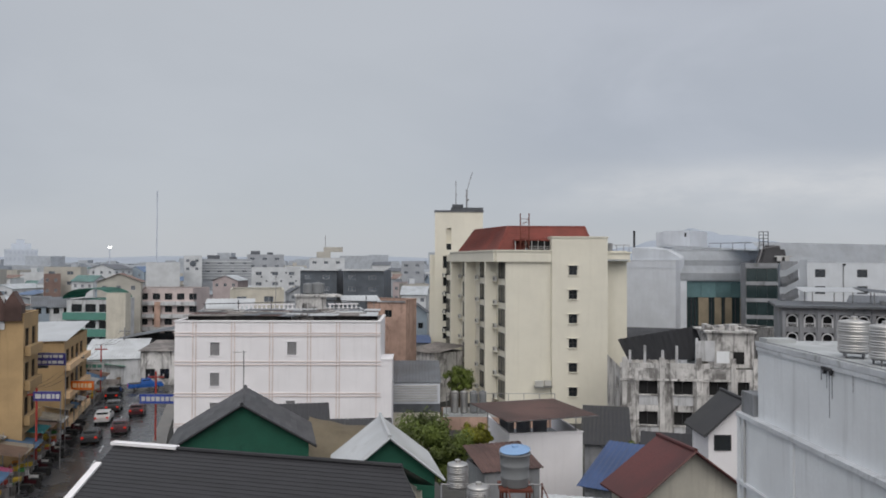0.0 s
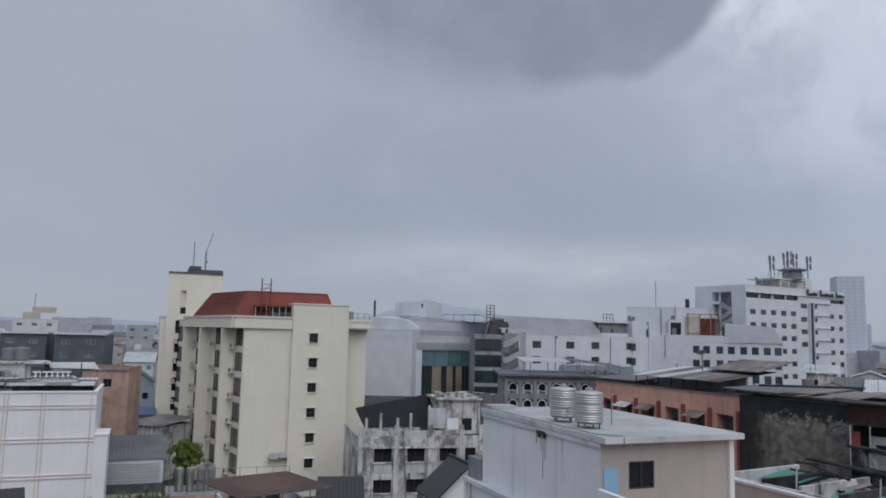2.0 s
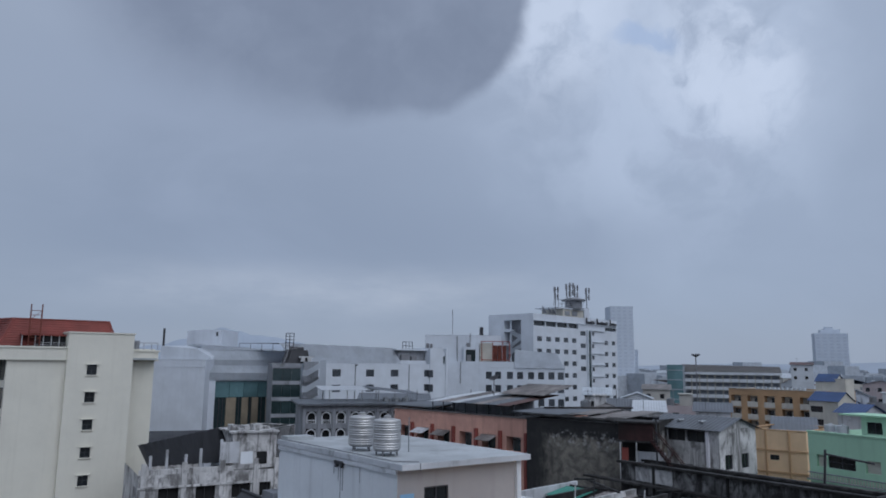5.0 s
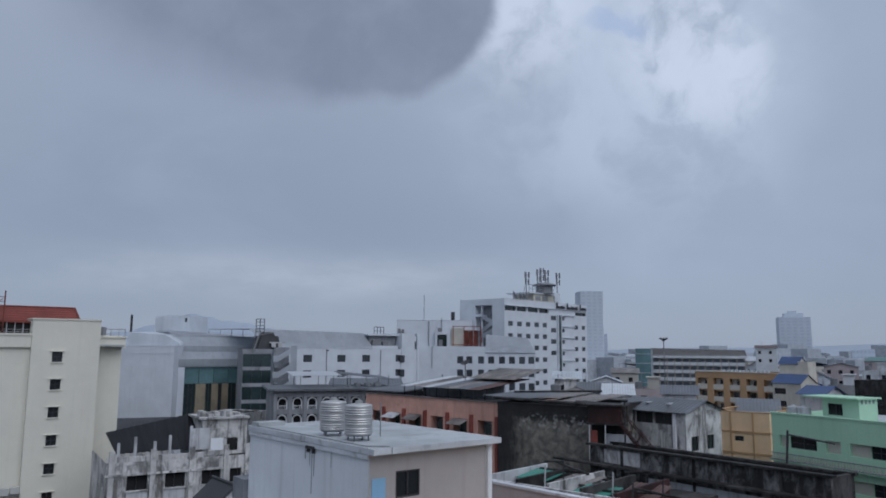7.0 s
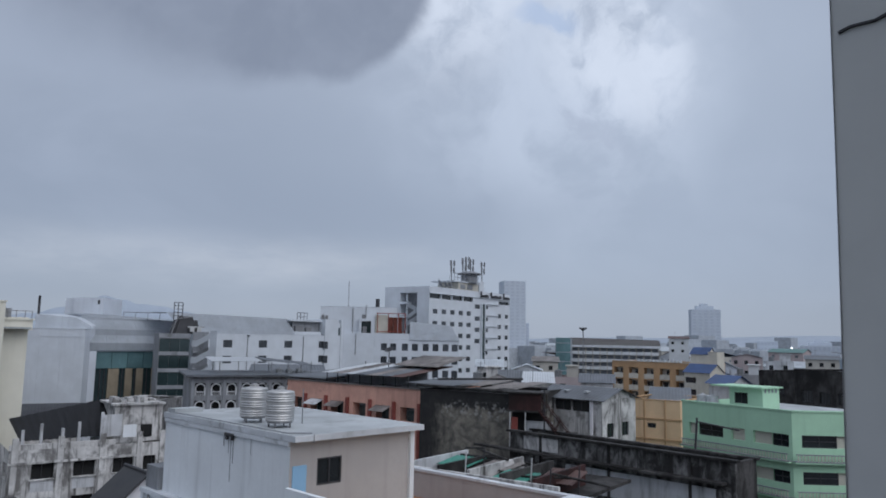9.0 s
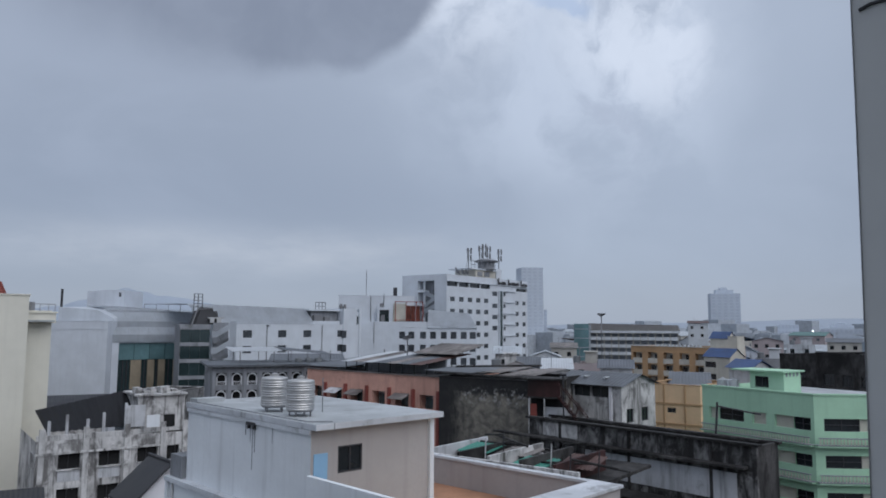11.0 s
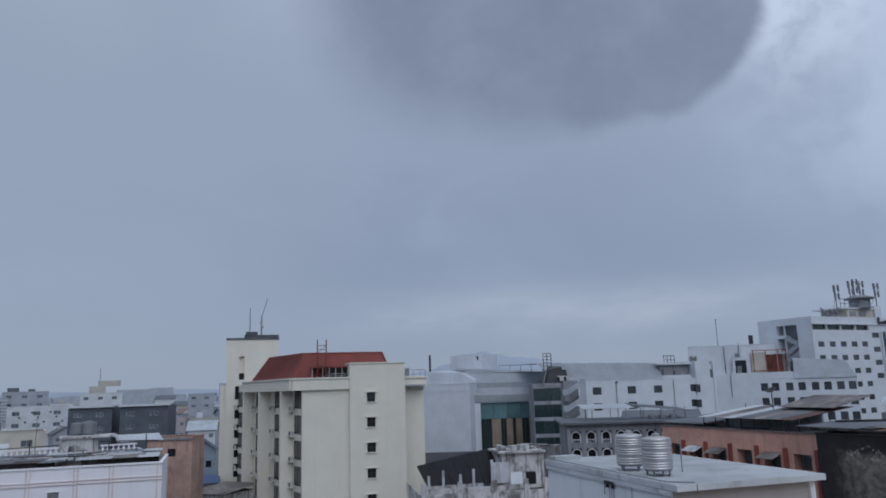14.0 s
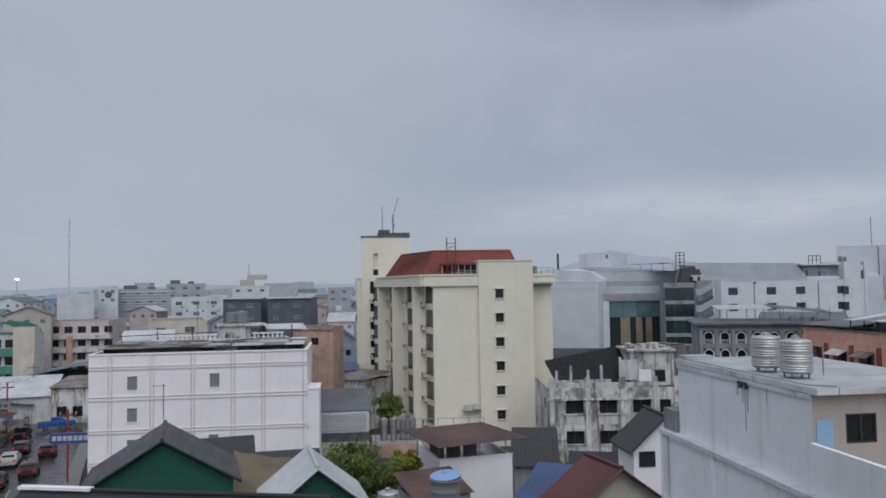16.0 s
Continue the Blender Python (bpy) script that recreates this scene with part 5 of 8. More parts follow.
# ---- near white building with roof tanks ----
def near_white():
    x0, y0 = 12.2, 19.4
    w, d, h = 4.9, 8.35, 16.86
    e = thing("white_roof_house", "white rendered building with flat concrete roof and ledges", "building", x0, y0, 0, 1.6)
    bm = bmesh.new()
    pierced(bm, pose(0, 0, 0), w, 0, h, [(1.0, 15.45, 1.94, 16.27)])
    # the slab's shade on this wall is dimmed into its warm paint
    part("front_wall", bm, WARMGREY, e)
    bm = bmesh.new()
    for s, l in (("E", d), ("N", w), ("W", d)):
        pierced(bm, side_pose(s, w, d), l, 0, h, [])
    part("wall", bm, COOLWHITE, e)
    window(e, pose(1.0, 0, 15.45), 0.94, 0.82, "sliding", FRAME, GLASS, deep=0.05)
    part("door", boxes((0.1, -0.03, 14.2, 0.6, -0.004, 16.12)), PALEBLUE, e, "pale blue painted door")
    part("corner_post", boxes((w - 0.12, -0.12, 0, w + 0.06, 0.0, h)), COOLWHITE, e)
    # roof slab with overhang in front
    part("roof_slab", boxes((-0.06, -0.34, h, w + 0.3, d + 0.1, h + 0.18)), LEDGEWHITE, e)
    part("roof_deck", boxes((0.0, -0.28, h + 0.18, w + 0.2, d, h + 0.185)), CONCRETE, e)
    part("vent_box", boxes((0.0, d - 0.7, h + 0.185, 1.1, d - 0.1, h + 0.34)), CONCRETE, e)
    part("ledge", boxes((-0.07, 0.0, h - 0.16, -0.004, d, h - 0.02)), LEDGEWHITE, e)
    # lower storeys stand a little proud on the side
    part("lower_wall", boxes((-0.2, 0.0, 0, -0.02, d + 1.1, 14.0)), COOLWHITE, e)
    part("ledge", boxes((-0.34, -6.0, 14.0, -0.005, d + 1.2, 14.16)), LEDGEWHITE, e)
    part("ledge", boxes((-0.32, -6.0, 11.4, -0.205, d + 1.2, 11.55)), LEDGEWHITE, e)
    for v in (0.0, 5.2, d + 1.0):
        part("pier", boxes((-0.29, v, 0, -0.205, v + 0.2, 13.99)), COOLWHITE, e)
    part("balcony_panel", boxes((-0.15, d + 0.1, 14.18, 0.5, d + 1.1, 15.0)), GREYWALL, e)
    part("down_pipe", bars(((-0.26, d + 0.6, 0), (-0.26, d + 0.6, 13.95), 0.045)), FRAMEWHITE, e)
    # terrace in front with a parapet
    part("terrace_floor", boxes((0.0, -6.0, 12.9, 8.9, -0.15, 13.1)), APRICOT, e)
    part("terrace_wall", boxes((-0.2, -6.0, 0, 0.0, -0.05, 13.99), (-0.16, -6.0, 14.165, 0.0, -0.03, 15.53)), COOLWHITE, e)
    # black run-down stains below the tank stand
    rnd = random.Random(9)
    for v, k in ((3.3, 0.9), (3.45, 1.5), (3.6, 0.6), (3.9, 0.4), (2.2, 0.5)):
        part("run_stain", boxes((-0.006, v, h - 0.17 - k, -0.003, v + rnd.uniform(0.03, 0.07), h - 0.17)), GREYWALL, e)
    part("tank_bracket", boxes((-0.12, 3.2, h - 0.2, -0.005, 3.75, h - 0.1), (-0.12, 3.25, h - 0.32, -0.02, 3.31, h - 0.2), (-0.12, 3.6, h - 0.32, -0.02, 3.66, h - 0.2)), DARKMETAL, e)
    # water pipes along the roof edge
    part("water_pipe", bars(((0.02, 0.2, h + 0.22), (0.02, d - 0.5, h + 0.22), 0.018), ((0.02, 0.2, h + 0.22), (0.6, -0.25, h + 0.22), 0.018), ((0.6, -0.36, h - 0.05), (0.6, -0.36, h + 0.2), 0.014), ((1.9, 2.2, h + 0.2), (1.9, 2.2, h + 1.35), 0.02)), GREYWALL, e)
    return e


near_white()
for t in (12.95, 23.0), (12.95, 21.3):
    steel_tank("ribbed stainless steel water tank on a flat roof", t[0], t[1], 17.045, 0.46, 0.92, "tanks on the flat roof", 0.2)


def terrace_wall():
    e = thing("terrace_parapet", "white rendered parapet wall round a roof terrace", "parapet", 21.38, 24.29, 0, -85)
    tile = surface("terrace_tile", (0.38, 0.2, 0.12), 0.6, vary=0.25, stain=0.3, stain_color=(0.2, 0.11, 0.07))
    part("wall", boxes((-0.6, 0, 0, 8.9, 0.2, 14.4)), WARMGREY, e)
    part("coping", boxes((-0.65, -0.06, 14.4, 7.8, 0.26, 14.5)), LEDGEWHITE, e)
    # wide return wall at the end of the terrace
    part("return_wall", boxes((7.9, -4.2, 0, 8.9, -0.003, 14.4)), WARMGREY, e)
    part("return_coping", boxes((7.804, -4.2, 14.4, 9.0, 0.26, 14.503)), LEDGEWHITE, e)
    part("terrace_floor", boxes((-0.6, -4.2, 13.12, 7.897, -0.003, 13.33)), tile, e)


terrace_wall()



# ---- pale industrial hall with a teal glass front ----
def industrial():
    e = house("industrial_hall", "pale grey clad industrial hall with a plain wall", "hall", 30.02, 124.43, -39.5, 9.87, 30, 20.37, INDUSTRY, "flat", INDROOF, parapet=0.4, bands=[(19.2, 0.1, 0.05)])
    for u in (3.2, 6.4):
        part("cladding_joint", boxes((u, -0.03, 4, u + 0.05, -0.003, 20)), INDROOF, e)
    bm = bmesh.new()
    a = [bm.verts.new((x, 2.5, z)) for x, z in ((1.2, 20.0), (9.9, 20.0), (9.6, 20.9), (7.2, 22.2), (1.2, 22.6))]
    b = [bm.verts.new((v.co.x, 22, v.co.z + 0.6)) for v in a]
    bm.faces.new(a)
    bm.faces.new(b[::-1])
    for i in range(5):
        bm.faces.new((a[i], b[i], b[(i + 1) % 5], a[(i + 1) % 5]))
    bmesh.ops.recalc_face_normals(bm, faces=bm.faces)
    part("roof_step", bm, INDROOF, e)
    part("flue", bars(((0.9, 4, 19), (0.9, 4, 25.5), 0.2)), DARKMETAL, e)
    part("plant_block", boxes((-0.6, 20, 19, 4.6, 29, 26.1), (-2.2, 20.4, 19, -0.61, 29, 25.9)), INDUSTRY, e)
    part("plant_rail", bars(*[((11 + k, 12, 22), (11 + k, 12, 23.4), 0.05) for k in range(0, 9, 2)], ((11, 12, 23.4), (19, 12, 23.4), 0.06)), METAL, e)
    part("roof_ball", bars(((8.0, 9, 24.5), (8.0, 9, 25.2), 0.18)), DARKMETAL, e)
    # vaulted roofs over the deeper hall
    h = thing("vaulted_hall", "hall with layered pale curved metal roofs and glass front", "hall", 38.25, 120.06, 0, -3)
    w = 19.0
    bm = bmesh.new()
    prof = [(-0.4, 17.2), (-0.4, 18.35), (0.9, 19.55), (1.0, 20.45), (3.2, 21.95), (3.3, 22.4), (6.0, 22.9), (16, 23.4)]
    rows = [[bm.verts.new((x, y, z - (0.9 * (x - 0.2) / w if z > 22 else 0))) for y, z in prof] for x in (0.2, w)]
    for i in range(len(prof) - 1):
        bm.faces.new((rows[0][i], rows[1][i], rows[1][i + 1], rows[0][i + 1]))
    bmesh.ops.solidify(bm, geom=bm.faces[:], thickness=0.2)
    part("roof", bm, INDROOF, h)
    for k in range(1, 12):
        part("roof_seam", bars(((w * k / 12, -0.41, 18.36), (w * k / 12, 0.9, 19.57), 0.025), ((w * k / 12, 1.0, 20.46), (w * k / 12, 3.2, 21.97), 0.025)), INDROOF, h)
    part("pier", boxes((0.2, -0.3, 0, 1.7, 2, 17.15)), INDUSTRY, h)
    part("side_pier", boxes((1.7, 0.0, 17.0, w, 1.0, 17.18)), INDUSTRY, h)
    for i in range(6):
        part("glass_panel", boxes((1.75 + 2.4 * i, 0.1, 14.4, 1.75 + 2.4 * i + 2.34, 0.25, 17.0)), TEALGLASS, h)
    part("glass_backing", boxes((1.7, 0.35, 4, w, 0.5, 17.0)), DARKGLASS, h)
    for u0, u1 in ((3.7, 5.3), (6.3, 7.37), (7.98, 9.04), (10.4, 11.4), (12.2, 13.3)):
        part("yellow_panel", boxes((u0, 0.1, 4, u1, 0.3, 14.35)), TARP, h)
    for u in (2.5, 3.1, 5.8, 7.7, 9.6):
        part("mullion", boxes((u, 0.2, 4, u + 0.12, 0.34, 14.35)), FRAME, h)


industrial()


def glass_stair_tower():
    e = thing("glass_tower", "grey office tower with dark green glass bands", "building", 44.11, 107.29, 0, -17)
    w, d = 4.65, 8.0
    zt = 20.0
    part("core", boxes((0.3, 0.1, 0, w - 0.1, d, zt)), GREYWALL, e)
    for k in range(5):
        z = 17.35 - 2.45 * k
        for i in range(3):
            part("glass_pane", boxes((0.4 + 1.4 * i, -0.05, z, 0.4 + 1.4 * i + 1.36, 0.09, z + 1.9)), DARKGLASS, e)
        part("spandrel", boxes((0.25, -0.14, z + 1.9, w, 0.09, z + 2.45)), GREYWALL, e)
    part("parapet", boxes((0.2, -0.18, zt - 0.6, w + 0.02, 0.12, zt + 0.02)), GREYWALL, e)
    # dark tarpaulin hood over roof plant
    bm = bmesh.new()
    box(bm, 2.0, 1, zt, 6.2, 5, 22.6)
    for v in bm.verts:
        if v.co.z > 21:
            v.co.x += 0.75 if v.co.x < 4 else -0.55
            v.co.y += 0.4 if v.co.y < 3 else -0.4
    bmesh.ops.bevel(bm, geom=[g for g in bm.edges if any(v.co.z > 21 for v in g.verts)], offset=0.55, segments=4, affect="EDGES")
    part("plant_hood", bm, DARKMETAL, e)
    part("hood_rib", bars(((2.05, 0.95, zt), (2.75, 1.35, 22.2), 0.07), ((2.75, 1.35, 22.2), (5.0, 1.35, 22.55), 0.06)), METAL, e)
    part("roof_duct", boxes((4.3, 0.3, 20.9, 6.6, 2.0, 21.1), (4.6, 0.3, 20.3, 5.2, 1.0, 20.9), (5.6, 0.3, 20.3, 6.2, 1.0, 20.9)), FRAMEWHITE, e)
    rows = [((x, 3, zt + 1.5), (x, 3, 24.7), 0.06) for x in (2.45, 3.05, 3.7)] + [((2.45, 3, h), (3.7, 3, h), 0.05) for h in (22.7, 23.2, 23.7, 24.2, 24.7)]
    part("sign_scaffold", bars(*rows), DARKMETAL, e)
    # open stair beside it
    s = thing("open_stair", "white zigzag concrete stair on the facade", "stair", 48.46, 105.39, 0, -17)
    part("stair_void", boxes((0.3, 0.9, 4, 2.6, 1.0, 20.3)), GREYWALL, s)
    for k in range(5):
        z = 18.1 - 2.45 * k
        bm = bmesh.new()
        vs = [bm.verts.new(v) for v in ((0.0, -0.3, z), (0.75, -0.3, z), (2.6, -0.3, z + 1.15), (2.6, -0.3, z + 2.05), (0.75, -0.3, z + 0.95), (0.0, -0.3, z + 0.95))]
        bm.faces.new(vs)
        bmesh.ops.solidify(bm, geom=bm.faces[:], thickness=0.22)
        part("stair_parapet", bm, HOTELWHITE, s)
        part("stair_flight", boxes((0.3, 0.1, z - 0.9, 0.9, 0.85, z - 0.7)), GREYWALL, s)
        bm = bmesh.new()
        vs = [bm.verts.new(v) for v in ((0.6, 0.35, z - 0.75), (2.6, 0.35, z - 0.1), (2.6, 0.35, z - 0.55), (0.6, 0.35, z - 1.3))]
        bm.faces.new(vs)
        bmesh.ops.solidify(bm, geom=bm.faces[:], thickness=0.2)
        part("stair_flight", bm, GREYWALL, s)
    bm = bmesh.new()
    vs = [bm.verts.new(v) for v in ((2.6, -0.32, 0), (3.6, -0.32, 0), (3.6, -0.32, 20.3), (3.55, -0.32, 20.55), (2.6, -0.32, 20.5))]
    bm.faces.new(vs)
    bmesh.ops.solidify(bm, geom=bm.faces[:], thickness=0.5)
    part("end_wall", bm, HOTELWHITE, s)


glass_stair_tower()


# ---- white hotel complex ----
def white_hotel():
    zw = 20.1
    a = house("hotel_wing", "long white hotel wing with square dark windows", "hotel", 54.08, 111.59, 1.2, 26.33, 14, zw, HOTELWHITE, "flat", INDROOF,
              [("S", u, 17.9 - 2.55 * k, 1.62, 1.2) for u in (2.7, 9.2, 14.22, 21.4) for k in range(3)], parapet=0.1, win_style="grid", pane_mat=HOTELGLASS)
    bm = bmesh.new()
    vs = [bm.verts.new(v) for v in ((-3.6, 0.3, zw + 0.05), (16.8, 0.3, zw + 0.05), (15.9, 2.4, 22.95), (-6, 2.4, 23.3), (-6, 12, 23.5), (15.9, 12, 23.2))]
    bm.faces.new((vs[0], vs[1], vs[2], vs[3]))
    bm.faces.new((vs[3], vs[2], vs[5], vs[4]))
    bmesh.ops.solidify(bm, geom=bm.faces[:], thickness=0.15)
    part("pitched_roof", bm, INDROOF, a)
    for u in (7.05, 18.05):
        part("drain_pipe", bars(((u, -0.1, 3), (u, -0.1, zw - 0.2), 0.06)), METAL, a)
    part("pipe_head", boxes((6.95, -0.2, zw - 0.35, 7.4, -0.05, zw - 0.15)), DARKMETAL, a)
    part("plant_room", boxes((16.7, 1.6, zw, 22.4, 5, 22.6)), GREYWALL, a)
    part("plant_ledge", boxes((15.9, 0.9, 22.55, 22.7, 5.2, 22.8), (16.5, 0.6, zw + 0.05, 22.3, 1.5, 20.75)), HOTELWHITE, a)
    part("plant_duct", boxes((17.0, 0.9, 20.8, 18.6, 1.5, 21.8), (19.3, 1.0, 20.8, 20.4, 1.5, 21.5)), LOUVRE, a)
    part("roof_frame", bars(*[((17.6 + 0.7 * k, 1.5, 22.6), (17.6 + 0.7 * k, 1.5, 24.1), 0.06) for k in range(4)], ((17.6, 1.5, 24.1), (19.7, 1.5, 24.1), 0.06), ((17.6, 1.5, 23.4), (19.7, 1.5, 23.4), 0.05)), DARKMETAL, a)
    part("end_block", boxes((22.6, -0.15, 0, 25.55, 6, 23.05), (26.15, -0.15, 0, 26.6, 6, 23.0)), HOTELWHITE, a)
    for z in (17.75, 15.2, 12.6):
        window(a, pose(21.5 + 0.75, -0.16, z), 1.0, 1.3, "grid", FRAME, HOTELGLASS, deep=-0.02)
    part("dark_slot", boxes((25.55, 0.3, 3, 26.15, 0.5, 22.4)), DARKGLASS, a)
    for k in range(7):
        part("slot_rail", boxes((25.56, 0.1, 6 + 2.6 * k, 26.14, 0.28, 6.9 + 2.6 * k)), HOTELWHITE, a)
    # plain block behind with roof plant
    b = house("hotel_core", "plain white hotel block with roof plant", "hotel", 95.9, 142.1, -36, 17.5, 14, 26.85, HOTELWHITE, "flat", INDROOF, parapet=0.3)
    part("mast", bars(((6.3, 2, 26), (6.3, 2, 32.9), 0.07)), METAL, b)
    part("front_step", boxes((1.2, -1.4, 0, 12.8, -0.01, 20.85)), HOTELWHITE, b)
    part("roof_unit", boxes((0.3, -1.2, 23.6, 0.9, -0.2, 24.9), (1.2, -0.6, 23.8, 1.7, -0.02, 24.8)), LOUVRE, b)
    part("equipment_room", boxes((8.9, -1.3, 20.86, 9.4, -0.02, 24.2), (9.4, -1.3, 23.6, 12.4, -0.02, 24.2), (11.6, -1.3, 20.86, 12.4, -0.02, 23.6)), HOTELWHITE, b)
    # dark panel stands in for the shade inside the equipment room
    part("dark_opening", boxes((9.4, -0.5, 20.86, 11.6, -0.4, 23.6)), DARKGLASS, b)
    part("equipment", boxes((9.7, -1.1, 20.86, 10.6, -0.6, 22.4), (9.5, -1.1, 24.2, 10.3, -0.5, 25.1)), LOUVRE, b)
    part("drain_pipe", bars(((7.4, -0.15, 20.9), (7.4, -0.15, 26.6), 0.09), ((10.4, -0.15, 24.2), (10.4, -0.15, 27.4), 0.07), ((8.2, -1.5, 16), (8.2, -1.5, 20.85), 0.08)), METAL, b)
    # wing with two rows of windows in front
    zl = 19.5
    us = (9.55, 11.65, 14.34, 16.64, 19.12, 21.38, 23.7, 25.8)
    c = house("hotel_low_wing", "white hotel wing with two rows of dark windows", "hotel", 99.0, 138.8, -40, 27.4, 6, zl, HOTELWHITE, "flat", INDROOF,
              [("S", u, 17.05 - 2.98 * k, 1.36, 1.6) for u in us for k in range(4)], parapet=0.2, win_style="grid", pane_mat=HOTELGLASS)
    part("parapet_step", boxes((0, 0.0, zl + 0.1, 15.9, 0.3, 20.9)), HOTELWHITE, c)
    part("cold_tank", boxes((8.1, 0.8, 20.3, 11.0, 3.4, 25.1)), BEIGE, c)
    for k in range(3):
        part("plant_box", boxes((11.2 + 1.05 * k, 0.7, 20.9, 12.15 + 1.05 * k, 3, 24.6)), RUSTMETAL, c)
    part("plant_base", boxes((9.0, 0.4, zl, 15.4, 3.4, 21.0)), GREYWALL, c)
    part("plant_frame", bars(*[((x, 0.4, 20.9), (x, 0.4, 25.5), 0.09) for x in (8.6, 11.1, 13.4, 14.9)], *[((8.4, 0.4, z), (15.0, 0.4, z), 0.09) for z in (21.3, 25.5)], ((14.9, 0.4, 25.5), (15.2, 3.5, 22.0), 0.08)), REDPAINT, c)
    bm = bmesh.new()
    vs = [bm.verts.new(v) for v in ((16.0, -0.25, zl), (27.5, -0.25, zl), (25.9, 3.2, 22.95), (16.2, 3.2, 23.75))]
    bm.faces.new(vs)
    bmesh.ops.solidify(bm, geom=bm.faces[:], thickness=0.15)
    part("pitched_roof", bm, INDROOF, c)
    # main tower: long front, short stair end
    h1 = 32.6
    W, D = 38.4, 14.0
    rows = [26.0, 23.05, 20.15, 17.2, 14.3, 11.4]
    wins = [("S", u, z, 2.0, 1.15) for u in (1.5, 5.25, 8.95, 12.7, 16.4) for z in rows]
    wins += [("S", 20.3, z, 2.5, 1.15) for z in (28.0, 24.8, 21.85, 18.9)]
    wins += [("S", 25.4, z, 1.5, 1.0) for z in (28.1, 24.9, 21.9, 18.9, 15.9)]
    wins += [("S", u, z - 0.15, 1.75, 1.1) for u in (32.0, 35.75) for z in rows]
    t = thing("hotel_tower", "white ten storey hotel tower with rows of dark windows", "hotel", 119.9, 131.5, 0, 11)
    bm = bmesh.new()
    pierced(bm, pose(0, 0, 0), W, 0, h1, [(u, z, u + ww, z + hh) for _, u, z, ww, hh in wins] + [(0.2, 29.7, 19.3, 30.85), (32.4, 29.6, 38.2, 30.5)], 0.4)
    pierced(bm, side_pose("W", W, D), D, 0, h1, [(5.0, 21.0, 10.3, 31.1)], 2.2)
    pierced(bm, side_pose("E", W, D), D, 0, h1, [])
    pierced(bm, side_pose("N", W, D), W, 0, h1, [])
    part("wall", bm, HOTELWHITE, t)
    for _, u, z, ww, hh in wins:
        window(t, pose(u, 0, z), ww, hh, "sliding", FRAME, HOTELGLASS)
    part("roof", boxes((0.3, 0.3, h1 - 0.9, W - 0.3, D - 0.3, h1 - 0.7)), INDROOF, t)
    part("glass_strip", boxes((0.1, 0.5, 29.6, 19.4, 0.6, 30.95)), GLASS, t)
    part("glass_strip", boxes((32.3, 0.5, 29.5, 38.25, 0.6, 30.6)), GLASS, t)
    for u in (4.9, 9.6, 14.6):
        part("strip_post", boxes((u, 0.05, 29.7, u + 0.35, 0.48, 30.85)), HOTELWHITE, t)
    part("lift_column", boxes((23.1, -0.5, 0, 23.4, -0.01, 29.4), (24.7, -0.5, 0, 25.0, -0.01, 29.4)), HOTELWHITE, t)
    part("glazed_slot", boxes((23.4, -0.3, 8, 24.7, -0.02, 29.35)), DARKGLASS, t)
    for z in (29.35, 26.4, 23.4, 20.4, 17.4):
        part("ledge", boxes((25.0, -0.35, z, 32.0, -0.005, z + 0.16)), HOTELWHITE, t)
    part("brow", boxes((-0.1, -0.3, 30.9, W + 0.1, -0.005, 31.05)), HOTELWHITE, t)
    # open stair in the recess of the short end
    m = side_pose("W", W, D)
    part("stair_back", boxes_at(m, (5.0, 2.2, 21.0, 10.3, 2.3, 31.1)), GREYWALL, t)
    part("stair_pillar", boxes_at(m, (6.4, 0.6, 21.0, 6.8, 0.9, 31.1)), HOTELWHITE, t)
    part("landing", boxes_at(m, (5.0, 0.05, 28.3, 7.0, 2.2, 28.9)), HOTELWHITE, t)
    part("landing", boxes_at(m, (5.0, 0.05, 24.9, 6.6, 2.2, 25.4)), HOTELWHITE, t)
    for z0, z1, u0, u1 in ((27.6, 26.4, 7.2, 10.25), (24.0, 26.3, 6.6, 10.25), (22.5, 24.3, 6.2, 10.25)):
        bm = bmesh.new()
        vs = [bm.verts.new(m @ Vector(v)) for v in ((u0, 0.15, z0), (u1, 0.15, z1), (u1, 0.15, z1 + 1.1), (u0, 0.15, z0 + 1.1))]
        bm.faces.new(vs)
        bmesh.ops.solidify(bm, geom=bm.faces[:], thickness=0.3)
        part("stair_parapet", bm, HOTELWHITE, t)
    part("flue", bars(((-2.5, 14.2, 24), (-2.5, 14.2, 29.5), 0.5)), DARKMETAL, t)
    # roof: plant room with cupola, rails, masts and dishes
    part("plant_room", boxes((13.2, 0.5, h1 - 0.8, 22.6, 7, 34.5)), BEIGE, t)
    part("plant_window", boxes((14.0, 0.4, 32.9, 16.2, 0.495, 34.0), (17.2, 0.4, 32.9, 19.6, 0.495, 34.2)), GREYWALL, t)
    part("plant_slab", boxes((10.8, 0.2, 34.5, 23.0, 7.5, 34.8)), HOTELWHITE, t)
    part("side_box", boxes((22.9, 0.4, h1 - 0.8, 25.5, 6, 35.3)), HOTELWHITE, t)
    bm = bmesh.new()
    lathe(bm, [(2.2, 0), (2.2, 2.0), (3.1, 2.1), (3.2, 2.35), (1.6, 2.9), (0.3, 3.0)], 20, (19.2, 1.2, 34.8))
    part("cupola", bm, GREYWALL, t)
    part("roof_rail", bars(*[((11.0 + 1.5 * k, 0.3, 34.8), (11.0 + 1.5 * k, 0.3, 36.7), 0.06) for k in range(8)], ((11.0, 0.3, 36.7), (21.5, 0.3, 36.7), 0.07), ((11.0, 0.3, 35.7), (21.5, 0.3, 35.7), 0.06)), METAL, t)
